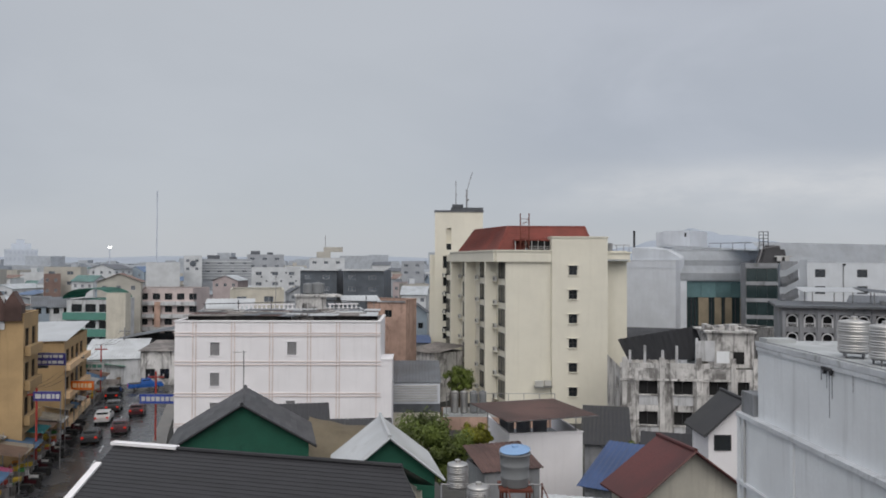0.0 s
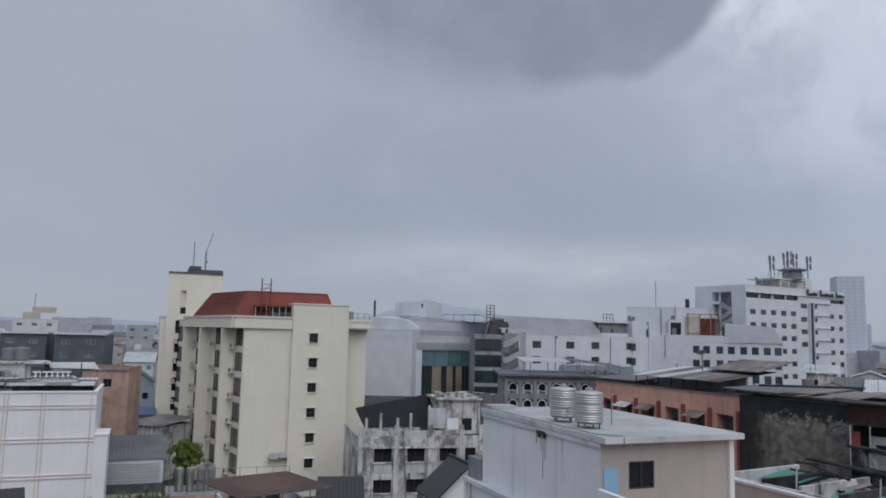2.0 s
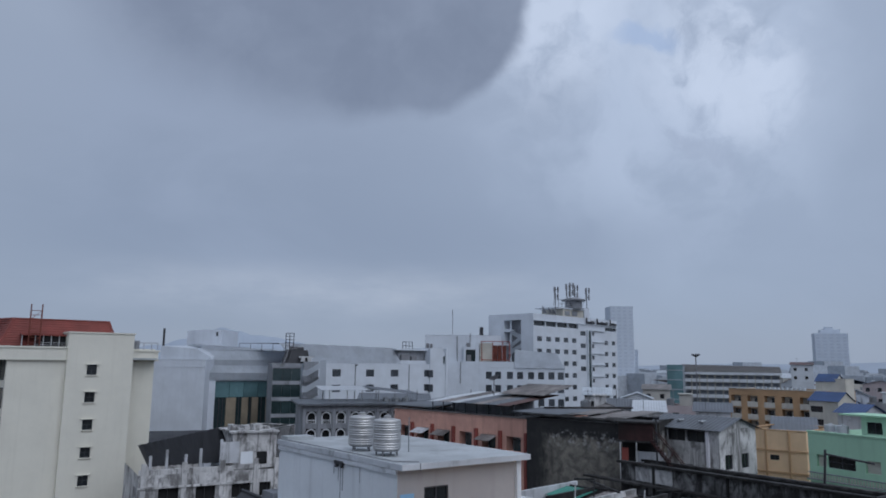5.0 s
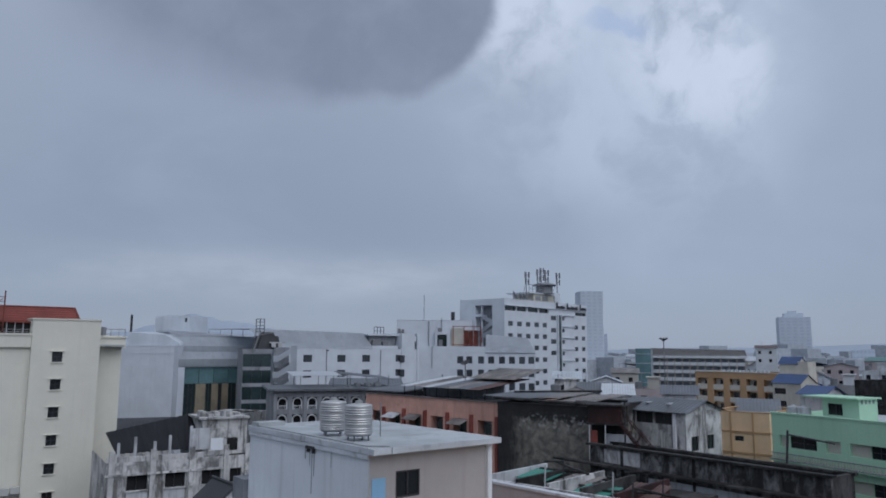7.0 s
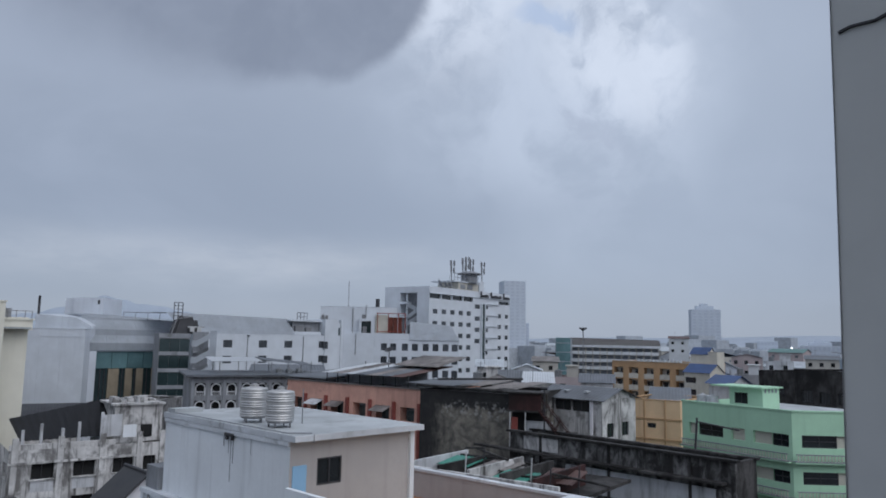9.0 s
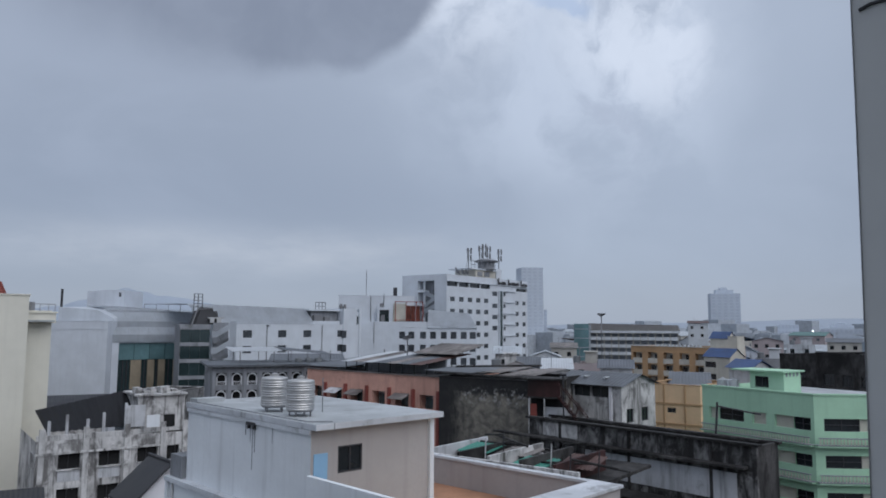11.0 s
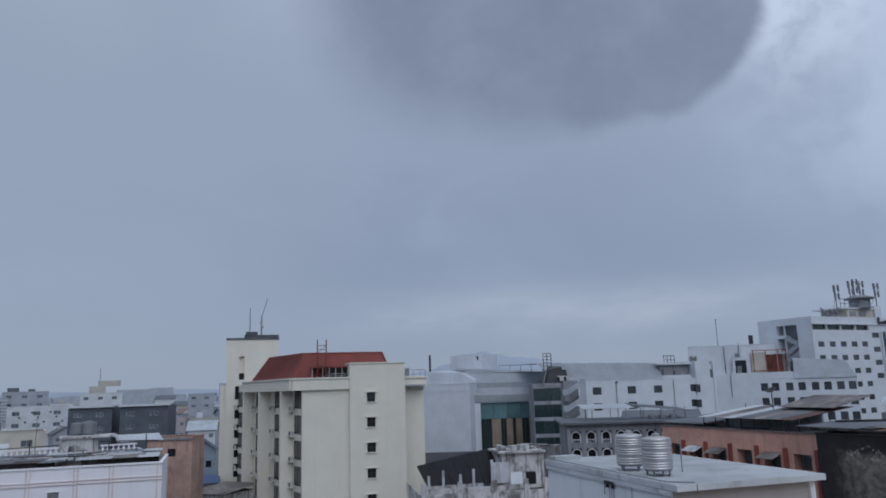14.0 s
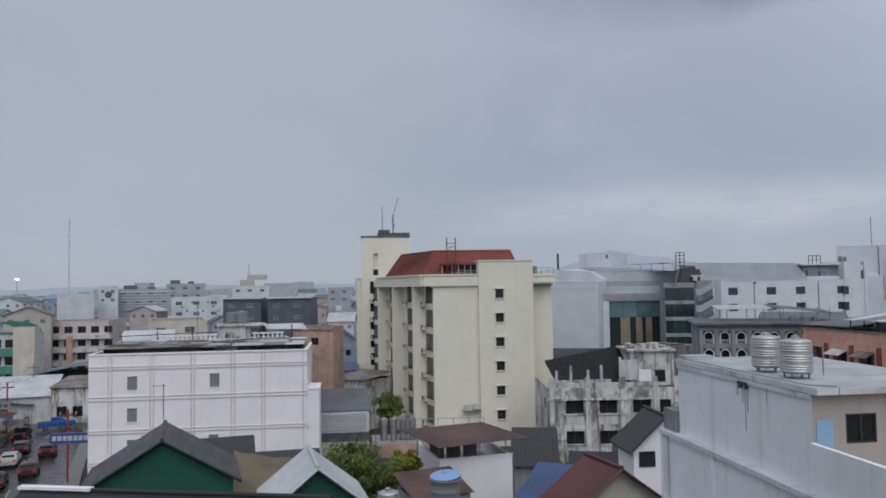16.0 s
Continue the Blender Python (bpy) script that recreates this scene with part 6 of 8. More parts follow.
    for u, z0, zt in ((10.4, 32.6, 39.8), (15.6, 37.0, 40.9), (17.2, 37.0, 41.4), (19.3, 37.0, 41.0), (24.8, 35.0, 40.7)):
        k = part("mast", bars(((u, 0.8, z0), (u, 0.8, zt), 0.12)), METAL, t)
        for dx, dz in ((-0.75, -0.2), (0.8, -0.1), (-0.55, -1.7), (0.7, -1.9)):
            part("panel_antenna", boxes((u + dx - 0.2, 0.4, zt + dz - 1.3, u + dx + 0.2, 0.65, zt + dz + 0.2), (u + min(0, dx), 0.6, zt + dz - 0.6, u + max(0, dx), 0.7, zt + dz - 0.48)), METAL, k)
    part("mast_stay", bars(((10.6, 0.8, 38.5), (12.4, 3, 34.8), 0.05), ((24.7, 0.8, 38), (25.4, 3, 35.3), 0.05)), METAL, t)
    for u, r in ((5.2, 1.2), (7.6, 0.9), (9.2, 0.8)):
        bm = bmesh.new()
        lathe(bm, [(0.1, -0.5), (r * 0.6, -0.3), (r, 0.0), (r * 0.95, 0.02), (r * 0.55, -0.2), (0.08, -0.4)], 16)
        part_of("dish", bm_mesh("dish", bm), METAL, t, m=pose(u, 0.4, h1 + 1.1, 60, 0, 40))
        part("dish_stand", bars(((u, 0.7, h1 - 0.8), (u, 0.7, h1 + 0.8), 0.12)), METAL, t)
    # roof sign: unreadable script as plain strokes
    rnd = random.Random(4)
    for u0, u1 in ((22.5, 26.4), (27.6, 33.0), (34.2, 38.0)):
        part("sign_stroke", boxes((u0, -0.5, 31.05, u0 + 0.5, -0.35, 32.7)), FRAME, t)
        u = u0 + 0.7
        while u < u1 - 0.3:
            k = rnd.uniform(0.35, 0.6)
            part("sign_stroke", boxes((u, -0.5, 31.1, u + k, -0.35, rnd.uniform(31.7, 32.0))), FRAME, t)
            u += k + 0.22
    return t


white_hotel()


# ---- grey arcaded house and metal canopies ----
def arcade_house():
    w, d = 17.0, 10
    h = 15.45
    e = thing("arcade_house", "grey house with a row of arched white loggia windows", "building", 35.3, 76.22, 0, -20)
    bm = bmesh.new()
    us = [0.45 + 1.63 * i for i in range(10)]
    holes = [(u, z, u + 1.08, z + 1.3) for u in us for z in (13.45, 11.6)]
    pierced(bm, pose(0, 0, 0), w, 0, h, holes, 0.5)
    pierced(bm, side_pose("W", w, d), d, 0, h, [])
    pierced(bm, side_pose("E", w, d), d, 0, h, [])
    part("wall", bm, GREYWALL, e)
    # near-black sheet stands in for the shade behind the arches
    part("dark_room", boxes((0.3, 0.55, 11.0, w - 0.3, 0.7, h - 0.4)), VOIDSHADE, e)
    for a, b, c, f in holes:
        bm = bmesh.new()
        n = 10
        prev = None
        for k in range(n + 1):
            t = math.pi * k / n
            p = (a + 0.54 - 0.46 * math.cos(t), f - 0.5 + 0.42 * math.sin(t))
            if prev:
                beam(bm, (prev[0], 0.04, prev[1]), (p[0], 0.04, p[1]), 0.075, 5)
            prev = p
        box(bm, a, -0.02, b, a + 0.14, 0.14, f - 0.48)
        box(bm, c - 0.14, -0.02, b, c, 0.14, f - 0.48)
        box(bm, a + 0.14, 0.03, b + 0.34, c - 0.14, 0.1, b + 0.42)
        for q in range(4):
            box(bm, a + 0.2 + 0.19 * q, 0.03, b, a + 0.25 + 0.19 * q, 0.09, b + 0.34)
        part("arch_surround", bm, STAINEDWHITE, e)
    for u in [0.08 + 1.63 * i for i in range(11)]:
        part("column", boxes((u, -0.15, 0, u + 0.26, -0.004, h - 0.3)), GREYWALL, e)
    part("roof_slab", boxes((-0.6, -0.7, h, w + 0.5, d, h + 0.22)), GREYSHEET, e)
    c = thing("metal_canopy", "pale sheet metal canopy over a roof deck", "canopy", 39.47, 78.65, h + 0.2, -16)
    bm = bmesh.new()
    corrugated(bm, slope(-0.6, 0, 1.3, 0, 4), 6.4, 5.0, 0.4)
    part("roof_sheet", bm, PALESHEET, c)
    bm = bmesh.new()
    corrugated(bm, slope(5.2, -0.4, 1.45, 0, 3) @ pose(0, 0, 0, 0, 6, 0), 6.4, 5.0, 0.4)
    part("dark_sheet", bm, GREYSHEET, c)
    for x, y in ((0.3, 0.3), (2.4, 0.3), (4.2, 0.3), (6.2, 0.2), (8.2, 0.2), (11.0, 0.2), (0.3, 4.6), (7, 4.6), (11, 4.4)):
        part("post", bars(((x, y, -0.1), (x, y, 1.3), 0.05)), METAL, c)
    for k in range(3):
        steel_tank("dark round tank under a sheet canopy", 46.2 + 1.15 * k, 76.6 - 0.35 * k, h + 0.22, 0.42, 0.4, "canopy tanks", 0.0, PLASTICGREY)
    house("roof_room", "low white roof room with a grey sheet roof", "building", 47.7, 85.61, -31.7, 8.94, 5, 15.46, STAINEDWHITE, "shed_S", GREYSHEET, rise=0.5)


arcade_house()


# ---- salmon row with red columns ----
def burnt_wall_paint():
    """Grey-brown party wall, blackened by fire from its top and one end, with pale bared plaster between."""
    m = bpy.data.materials.new("fire_blackened_wall")
    m.use_nodes = True
    n = Nodes(m.node_tree)
    p = n.add("ShaderNodeTexCoord").outputs["Object"]
    xyz = n.add("ShaderNodeSeparateXYZ", i0=p)
    ragged = n.noise(n.scaled(p, 1.0, 1.0, 0.3), 1.6, 6.0, 0.65)
    blotch = n.noise(p, 1.1, 6.0, 0.62, 0.4)
    grain = n.noise(p, 9.0, 4.0, 0.6)
    col = n.mix(n.ramp(blotch, 0.35, 0.65), (0.105, 0.098, 0.086, 1), (0.265, 0.242, 0.20, 1))
    col = n.mix(n.math("MULTIPLY", n.ramp(grain, 0.45, 0.7), 0.5), col, (0.06, 0.056, 0.052, 1))
    line = n.math("ADD", xyz.outputs[2], n.math("MULTIPLY", ragged, 2.6))
    soot = n.math("MAXIMUM", n.ramp(line, 15.0, 15.7), n.ramp(n.math("SUBTRACT", xyz.outputs[0], n.math("MULTIPLY", ragged, 5.0)), 1.2, -1.6))
    col = n.mix(n.math("MULTIPLY", soot, 0.93), col, (0.014, 0.014, 0.016, 1))
    bare = n.math("MULTIPLY", n.ramp(n.noise(p, 2.3, 7.0, 0.72), 0.53, 0.58), n.ramp(n.math("ABSOLUTE", n.math("SUBTRACT", xyz.outputs[2], 13.95)), 0.35, 1.0, 1.0, 0.0))
    bare = n.math("MULTIPLY", bare, n.ramp(xyz.outputs[0], 1.6, 3.0))
    col = n.mix(n.math("MULTIPLY", bare, 0.6), col, (0.42, 0.41, 0.39, 1))
    b = n.add("ShaderNodeBsdfPrincipled")
    n.t.links.new(col, b.inputs["Base Color"])
    b.inputs["Roughness"].default_value = 0.92
    bs = n.add("ShaderNodeBump", i0=0.5, i1=0.03, i2=grain)
    n.t.links.new(bs.outputs["Normal"], b.inputs["Normal"])
    n.add("ShaderNodeOutputMaterial", i0=b.outputs[0])
    return m


def salmon_row():
    h = 15.3
    x, y, yaw, w = 43.18, 69.71, -83.5, 19.17
    e = thing("salmon_building", "salmon painted shophouse row with red columns", "building", x, y, 0, yaw)
    d = 9.0
    n = 6
    p = w / n
    holes = [(p * i + 0.7, h - 3.7, p * i + p - 0.7, h - 1.7) for i in range(n)] + [(p * i + 0.7, h - 7, p * i + p - 0.7, h - 4.6) for i in range(n)]
    bm = bmesh.new()
    pierced(bm, pose(0, 0, 0), w, 0, h, holes, 0.9)
    pierced(bm, side_pose("W", w, d), d, 0, h, [])
    pierced(bm, side_pose("E", w, d), d, 0, h, [])
    part("wall", bm, SALMON, e)
    part("dark_room", boxes((0.2, 0.95, 0, w - 0.2, 1.1, h - 0.8)), GREYWALL, e)
    for a, b, c, f in holes:
        part("shutter", boxes((a + 0.3, 0.7, b, a + 1.3, 0.8, f - 0.3)), DARKGLASS, e)
        part("balcony_rail", boxes((a, 0.1, b, c, 0.2, b + 0.75)), SALMON, e)
    for i in range(n + 1):
        part("column", boxes((p * i - 0.16, -0.25, 0, p * i + 0.16, -0.004, h - 1.25)), REDPAINT, e)
    for i in (1, 2, 4):
        bm = bmesh.new()
        corrugated(bm, pose(p * i + 0.6, -1.1, h - 2.2) @ pose(0, 0, 0, 22, 0, 0), p - 1.2, 1.2, 0.3)
        part("awning", bm, STAINEDWHITE if i == 1 else OLDSHEET, e)
    part("coping", boxes((-0.1, -0.12, h, w + 0.1, 0.3, h + 0.1)), OLDSHEET, e)
    # patchwork of rusty sheet roofs
    r = thing("sheet_roof", "patchwork of rusty and grey sheets over a roof deck", "roof", x, y, h, yaw)
    rnd = random.Random(7)
    for k in range(7):
        bm = bmesh.new()
        u = w * (0.30 + 0.085 * k)
        corrugated(bm, slope(u, -0.3 + rnd.uniform(-0.1, 0.1), 1.05 + 0.02 * (k % 2), 0, 6.5), w * 0.087, 7.5, 0.35)
        part("roof_sheet", bm, (PALESHEET, OLDSHEET, PALESHEET, GREYSHEET, OLDSHEET, GREYSHEET, RUST)[k], r)
    bm = bmesh.new()
    corrugated(bm, slope(-w * 0.02, 0.1, 0.35, 0, 5), w * 0.32, 8, 0.35)
    part("roof_sheet", bm, GREYSHEET, r)
    bm = bmesh.new()
    corrugated(bm, slope(w * 0.9, -0.2, 0.6, 0, 2), w * 0.3, 6, 0.35)
    part("roof_sheet", bm, GREYSHEET, r)
    part("roof_room", boxes((w * 0.28, 3.5, -0.05, w * 0.88, 3.7, 1.35)), GREYWALL, r)
    bm = bmesh.new()
    corrugated(bm, slope(w * 0.58, 4.6, 1.9, -4, 12), 6.5, 4.5, 0.3)
    part("upper_sheet", bm, OLDSHEET, r)
    for k in range(8):
        part("post", bars(((w * (0.3 + 0.085 * k), 0.5, -0.3), (w * (0.3 + 0.085 * k), 0.5, 1.2), 0.05)), DARKMETAL, r)
    for k in range(4):
        part("post", bars(((w * (0.3 + 0.17 * k), 6, -0.3), (w * (0.3 + 0.17 * k), 6, 2.1), 0.05)), DARKMETAL, r)
    bm = bmesh.new()
    lathe(bm, [(0.03, -0.16), (0.32, -0.08), (0.5, 0.05), (0.48, 0.06), (0.27, -0.03), (0.03, -0.11)], 18)
    part_of("dish", bm_mesh("dish", bm), DARKMETAL, r, m=pose(w * 0.66, 2.5, 3.5, 30, 0, 0))
    part("dish_stand", bars(((w * 0.66, 2.5, 1.8), (w * 0.66, 2.5, 3.3), 0.05)), DARKMETAL, r)
    part("deck", boxes((0, 0.2, -0.25, w, d, -0.05)), GREYWALL, r)


salmon_row()
blk = house("sooty_house", "soot blackened party wall with peeling white patches", "building", 44.68, 49.92, -77.3, 9.45, 10, 15.42, burnt_wall_paint(), "flat", SOOTDARK, parapet=0.2)
part("sagging_beam", bars(((-0.3, -0.15, 15.82), (9.5, -0.2, 15.72), 0.12), ((0.5, 2, 16.3), (8.5, 3.5, 16.6), 0.1)), SOOTDARK, blk)
bm = bmesh.new()
for k in range(5):
    corrugated(bm, slope(0.4 + 1.7 * k, 1.2, 15.75 + 0.1 * (k % 3), 3 * (k % 2) - 1.5, 3), 1.8, 6, 0.3)
part("roof_sheet", bm, OLDSHEET, blk)


def burnt_roof():
    x, y, yaw, w = 43.59, 38.26, -90.5, 17.82
    h = 13.0
    e = thing("burnt_building", "burnt out long building with blackened beams and roof edge", "building", x, y, 0, yaw)
    d = 2.6
    part("front_wall", boxes((0, 0, 0, w, 0.25, h)), CHARRED, e)
    part("back_wall", boxes((0, d, 0, w, d + 0.25, h - 0.1)), SOOTDARK, e)
    part("end_wall", boxes((w - 0.25, 0.25, 0, w, d, h)), SOOTDARK, e)
    part("roof_deck", boxes((0.25, 0.25, h - 1.1, w - 0.25, d, h - 0.9)), SOOTDARK, e)
    part("coping", boxes((-0.2, -0.25, h, w + 0.2, 0.3, h + 0.16)), SOOTDARK, e)
    part("coping", boxes((-0.2, d - 0.1, h - 0.1, w + 0.2, d + 0.35, h + 0.05)), SOOTDARK, e)
    part("ledge", boxes((-3.2, -0.7, h - 1.35, w * 0.97, -0.004, h - 1.2)), SOOTDARK, e)
    part("white_band", boxes((w * 0.3, -0.06, h - 3.4, w * 0.93, -0.006, h - 1.7)), STAINEDWHITE, e)
    part("white_band", boxes((w * 0.08, -0.05, h - 1.1, w * 0.26, -0.006, h - 0.15)), STAINED, e)
    part("lower_canopy", boxes((0, -2.2, h - 4.0, w - 1, -0.006, h - 3.85)), SOOTDARK, e)
    for k in range(9):
        u = w * (k + 0.5) / 9
        if k % 4 == 1:
            part("rafter", boxes((u, 0.3, h - 0.5, u + 0.12, d, h - 0.38)), SOOTDARK, e)
        if k % 3 == 1:
            part("pier", boxes((u, -0.12, h - 4, u + 0.2, -0.07, h)), SOOTDARK, e)
    # wrecked clutter in front
    rnd = random.Random(12)
    c = thing("wrecked_lean_to", "collapsed dark lean-to with scattered beams and sheets", "ruin", x, y, 0, yaw)
    for k in range(16):
        u, v = rnd.uniform(-4, w * 0.8), rnd.uniform(-6, -1.5)
        a = Vector((u, v, h - 4.2 + rnd.uniform(-1.0, 0.7)))
        part("beam", bars((a, a + Vector((rnd.uniform(-3.5, 3.5), rnd.uniform(-2, 2), rnd.uniform(-0.5, 0.9))), 0.09)), SOOTDARK, c)
    for k in range(6):
        u, v = -3 + 3.2 * k, rnd.uniform(-6, -3)
        bm = bmesh.new()
        corrugated(bm, slope(u, v, h - 4.6 + rnd.uniform(-0.8, 0.4), rnd.uniform(-20, 20), rnd.uniform(2, 14)), 3.0, 2.6, 0.3)
        part("sheet", bm, (OLDSHEET, GREYSHEET, SOOTDARK, GREENROOF, RUST, SOOTDARK)[k], c)
    part("base", boxes((-5, -7, 0, w * 0.85, -0.3, h - 5.4)), SOOTDARK, c)


burnt_roof()


def burnt_yard():
    """Half collapsed yard roofs between the terrace and the burnt building."""
    x, y, yaw, w = 29.91, 33.62, -79.2, 9.36
    h = 12.4
    e = thing("yard_roofs", "half collapsed dark yard roofs with green sheeting", "ruin", x, y, 0, yaw)
    part("base_wall", boxes((-1, 0, 0, w, 0.2, h)), STAINED, e)
    part("deck", boxes((-1, 0.2, h - 1.2, w, 10, h - 1.0)), SOOTDARK, e)
    r = random.Random(17)
    for k in range(5):
        u = -0.8 + w * k / 4.4
        part("cross_wall", boxes((u, 0.25, h - 1.0, u + 0.18, 6.5, h + 0.2)), (STAINEDWHITE, SOOTDARK, STAINED, SOOTDARK, DARKRED)[k], e)
    for k in range(4):
        bm = bmesh.new()
        corrugated(bm, slope(-0.4 + w * k / 4, 1.0 + r.uniform(0, 3), h - 0.5 + r.uniform(0, 0.4), r.uniform(-6, 6), r.uniform(2, 9)), 2.2, 2.6, 0.25)
        part("sheet", bm, (GREENROOF, OLDSHEET, GREENROOF, RUST)[k], e)
    for k in range(9):
        a = Vector((r.uniform(-1, w), r.uniform(0.4, 7), h + r.uniform(-0.3, 0.7)))
        part("beam", bars((a, a + Vector((r.uniform(1.0, 3.5), r.uniform(-1.5, 1.5), r.uniform(-0.6, 0.3))), 0.07)), SOOTDARK, e)
    for k in range(5):
        u, v = r.uniform(0, w), r.uniform(0.5, 5)
        part("pipe", bars(((u, v, h - 1), (u + 0.1, v, h + r.uniform(0.4, 1.1)), 0.04)), FRAMEWHITE if k % 2 else DARKMETAL, e)


burnt_yard()


def red_stair():
    e = thing("red_stair", "rust red steel stair and balcony on a stained house", "stair", 45.17, 39.5, 0, -62)
    zt = 15.8
    part("balcony_panel", boxes((-0.1, -0.6, zt - 1.3, 2.5, -0.5, zt)), DARKRED, e)
    part("roof_edge", boxes((-0.3, -0.75, zt, 2.8, 1.6, zt + 0.12)), SOOTDARK, e)
    part("white_wall", boxes((0.95, 0.4, zt - 5, 3.2, 0.55, zt - 2.2)), STAINEDWHITE, e)
    # near-black sheet stands in for the shade under the balcony
    part("dark_room", boxes((-0.1, 0.6, zt - 5, 2.6, 0.7, zt - 1.3)), VOIDSHADE, e)
    part("red_door", boxes((0.05, -0.3, zt - 3.4, 0.55, -0.24, zt - 1.9)), REDPAINT, e)
    for x in (0.0, 1.23):
        part("corner_post", bars(((x, -0.55, zt - 4.5), (x, -0.55, zt - 1.4), 0.045)), FRAMEWHITE, e)
    part("balcony_floor", boxes((-0.2, -0.6, zt - 1.45, 2.6, 1.5, zt - 1.3)), SOOTDARK, e)
    for k in range(2):
        o = -0.7 * k
        part("stringer", bars(((2.4, o - 0.4, zt - 1.2), (4.4, o - 0.6, zt - 3.7), 0.07)), DARKRED, e)
        part("handrail", bars(((2.45, o - 0.4, zt - 0.2), (4.9, o - 0.6, zt - 3.0), 0.04)), DARKRED, e)
        for q in range(4):
            s = (q + 0.5) / 4
            part("rail_post", bars(((2.4 + 2 * s, o - 0.4 - 0.2 * s, zt - 1.2 - 2.5 * s), (2.45 + 2.45 * s, o - 0.4 - 0.2 * s, zt - 0.2 - 2.8 * s), 0.03)), DARKRED, e)
    for k in range(12):
        s = k / 12
        part("tread", boxes((2.4 + 2 * s, -1.2 - 0.2 * s, zt - 1.25 - 2.5 * s, 2.62 + 2 * s, -0.4 - 0.2 * s, zt - 1.2 - 2.5 * s)), DARKRED, e)
    part("back_wall", boxes((-0.2, 1.5, 0, 2.6, 1.7, zt - 0.1)), SOOT, e)
    part("pole", bars(((2.75, -0.6, zt - 4), (2.75, -0.6, zt + 0.5), 0.07), ((2.5, -0.6, zt + 0.45), (3.0, -0.6, zt + 0.45), 0.14)), DARKMETAL, e)
    # low wrecked shed at the stair foot
    part("lean_to", boxes((2.4, -0.2, zt - 4.2, 5.4, 0.3, zt - 3.0)), GREYWALL, e)
    part("lean_to_roof", boxes((2.2, -0.9, zt - 3.0, 5.2, 0.4, zt - 2.88)), SOOTDARK, e)


red_stair()
gg = house("grey_gable_house", "grey and white house with a ribbed dark roof", "house", 54.29, 44.19, -88.7, 6.88, 5.5, 15.0, STAINED, "gable_x", GREYSHEET, [("S", 1.9, 13.82, 1.75, 0.95), ("S", 3.85, 13.82, 1.75, 0.95), ("E", 0.8, 11.7, 1.1, 1.2), ("E", 3.2, 11.7, 1.1, 1.2)], rise=0.85)
part("loggia_column", boxes((5.75, -0.2, 11, 6.0, -0.005, 14.95)), WHITE, gg)
part("skylight_strip", boxes((2.2, 0.9, 15.42, 2.5, 1.7, 15.55)), PALESHEET, gg)
part("skylight_strip", boxes((4.4, 0.9, 15.42, 4.7, 1.7, 15.55)), PALESHEET, gg)
gable_house("rust_roof_house", "low house with a rusty pitched roof", 64.84, 62.41, -40, 7, 9, 14.2, 1.2, STAINEDWHITE, OLDSHEET, step=3.0)
y = house("apricot_house", "apricot painted narrow house with string courses", "building", 68.99, 44.32, -79.2, 5.87, 9, 14.02, APRICOT, "flat", OLDSHEET, [("S", 2.4, 11.19, 0.9, 0.5)], parapet=0.3, bands=[(12.02, 0.18, 0.08), (9.97, 0.18, 0.08)], band_mat=ORANGE)
for u in (0.0, 2.0, 4.2):
    part("pilaster", boxes((u, -0.1, 0, u + 0.16, -0.006, 14.02)), ORANGE, y)
house("apricot_roof_shed", "dark ribbed sheet roof over an apricot house", "shed", 73.87, 44.04, -60.5, 3.88, 6, 13.33, APRICOT, "shed_S", GREYSHEET, rise=1.2)


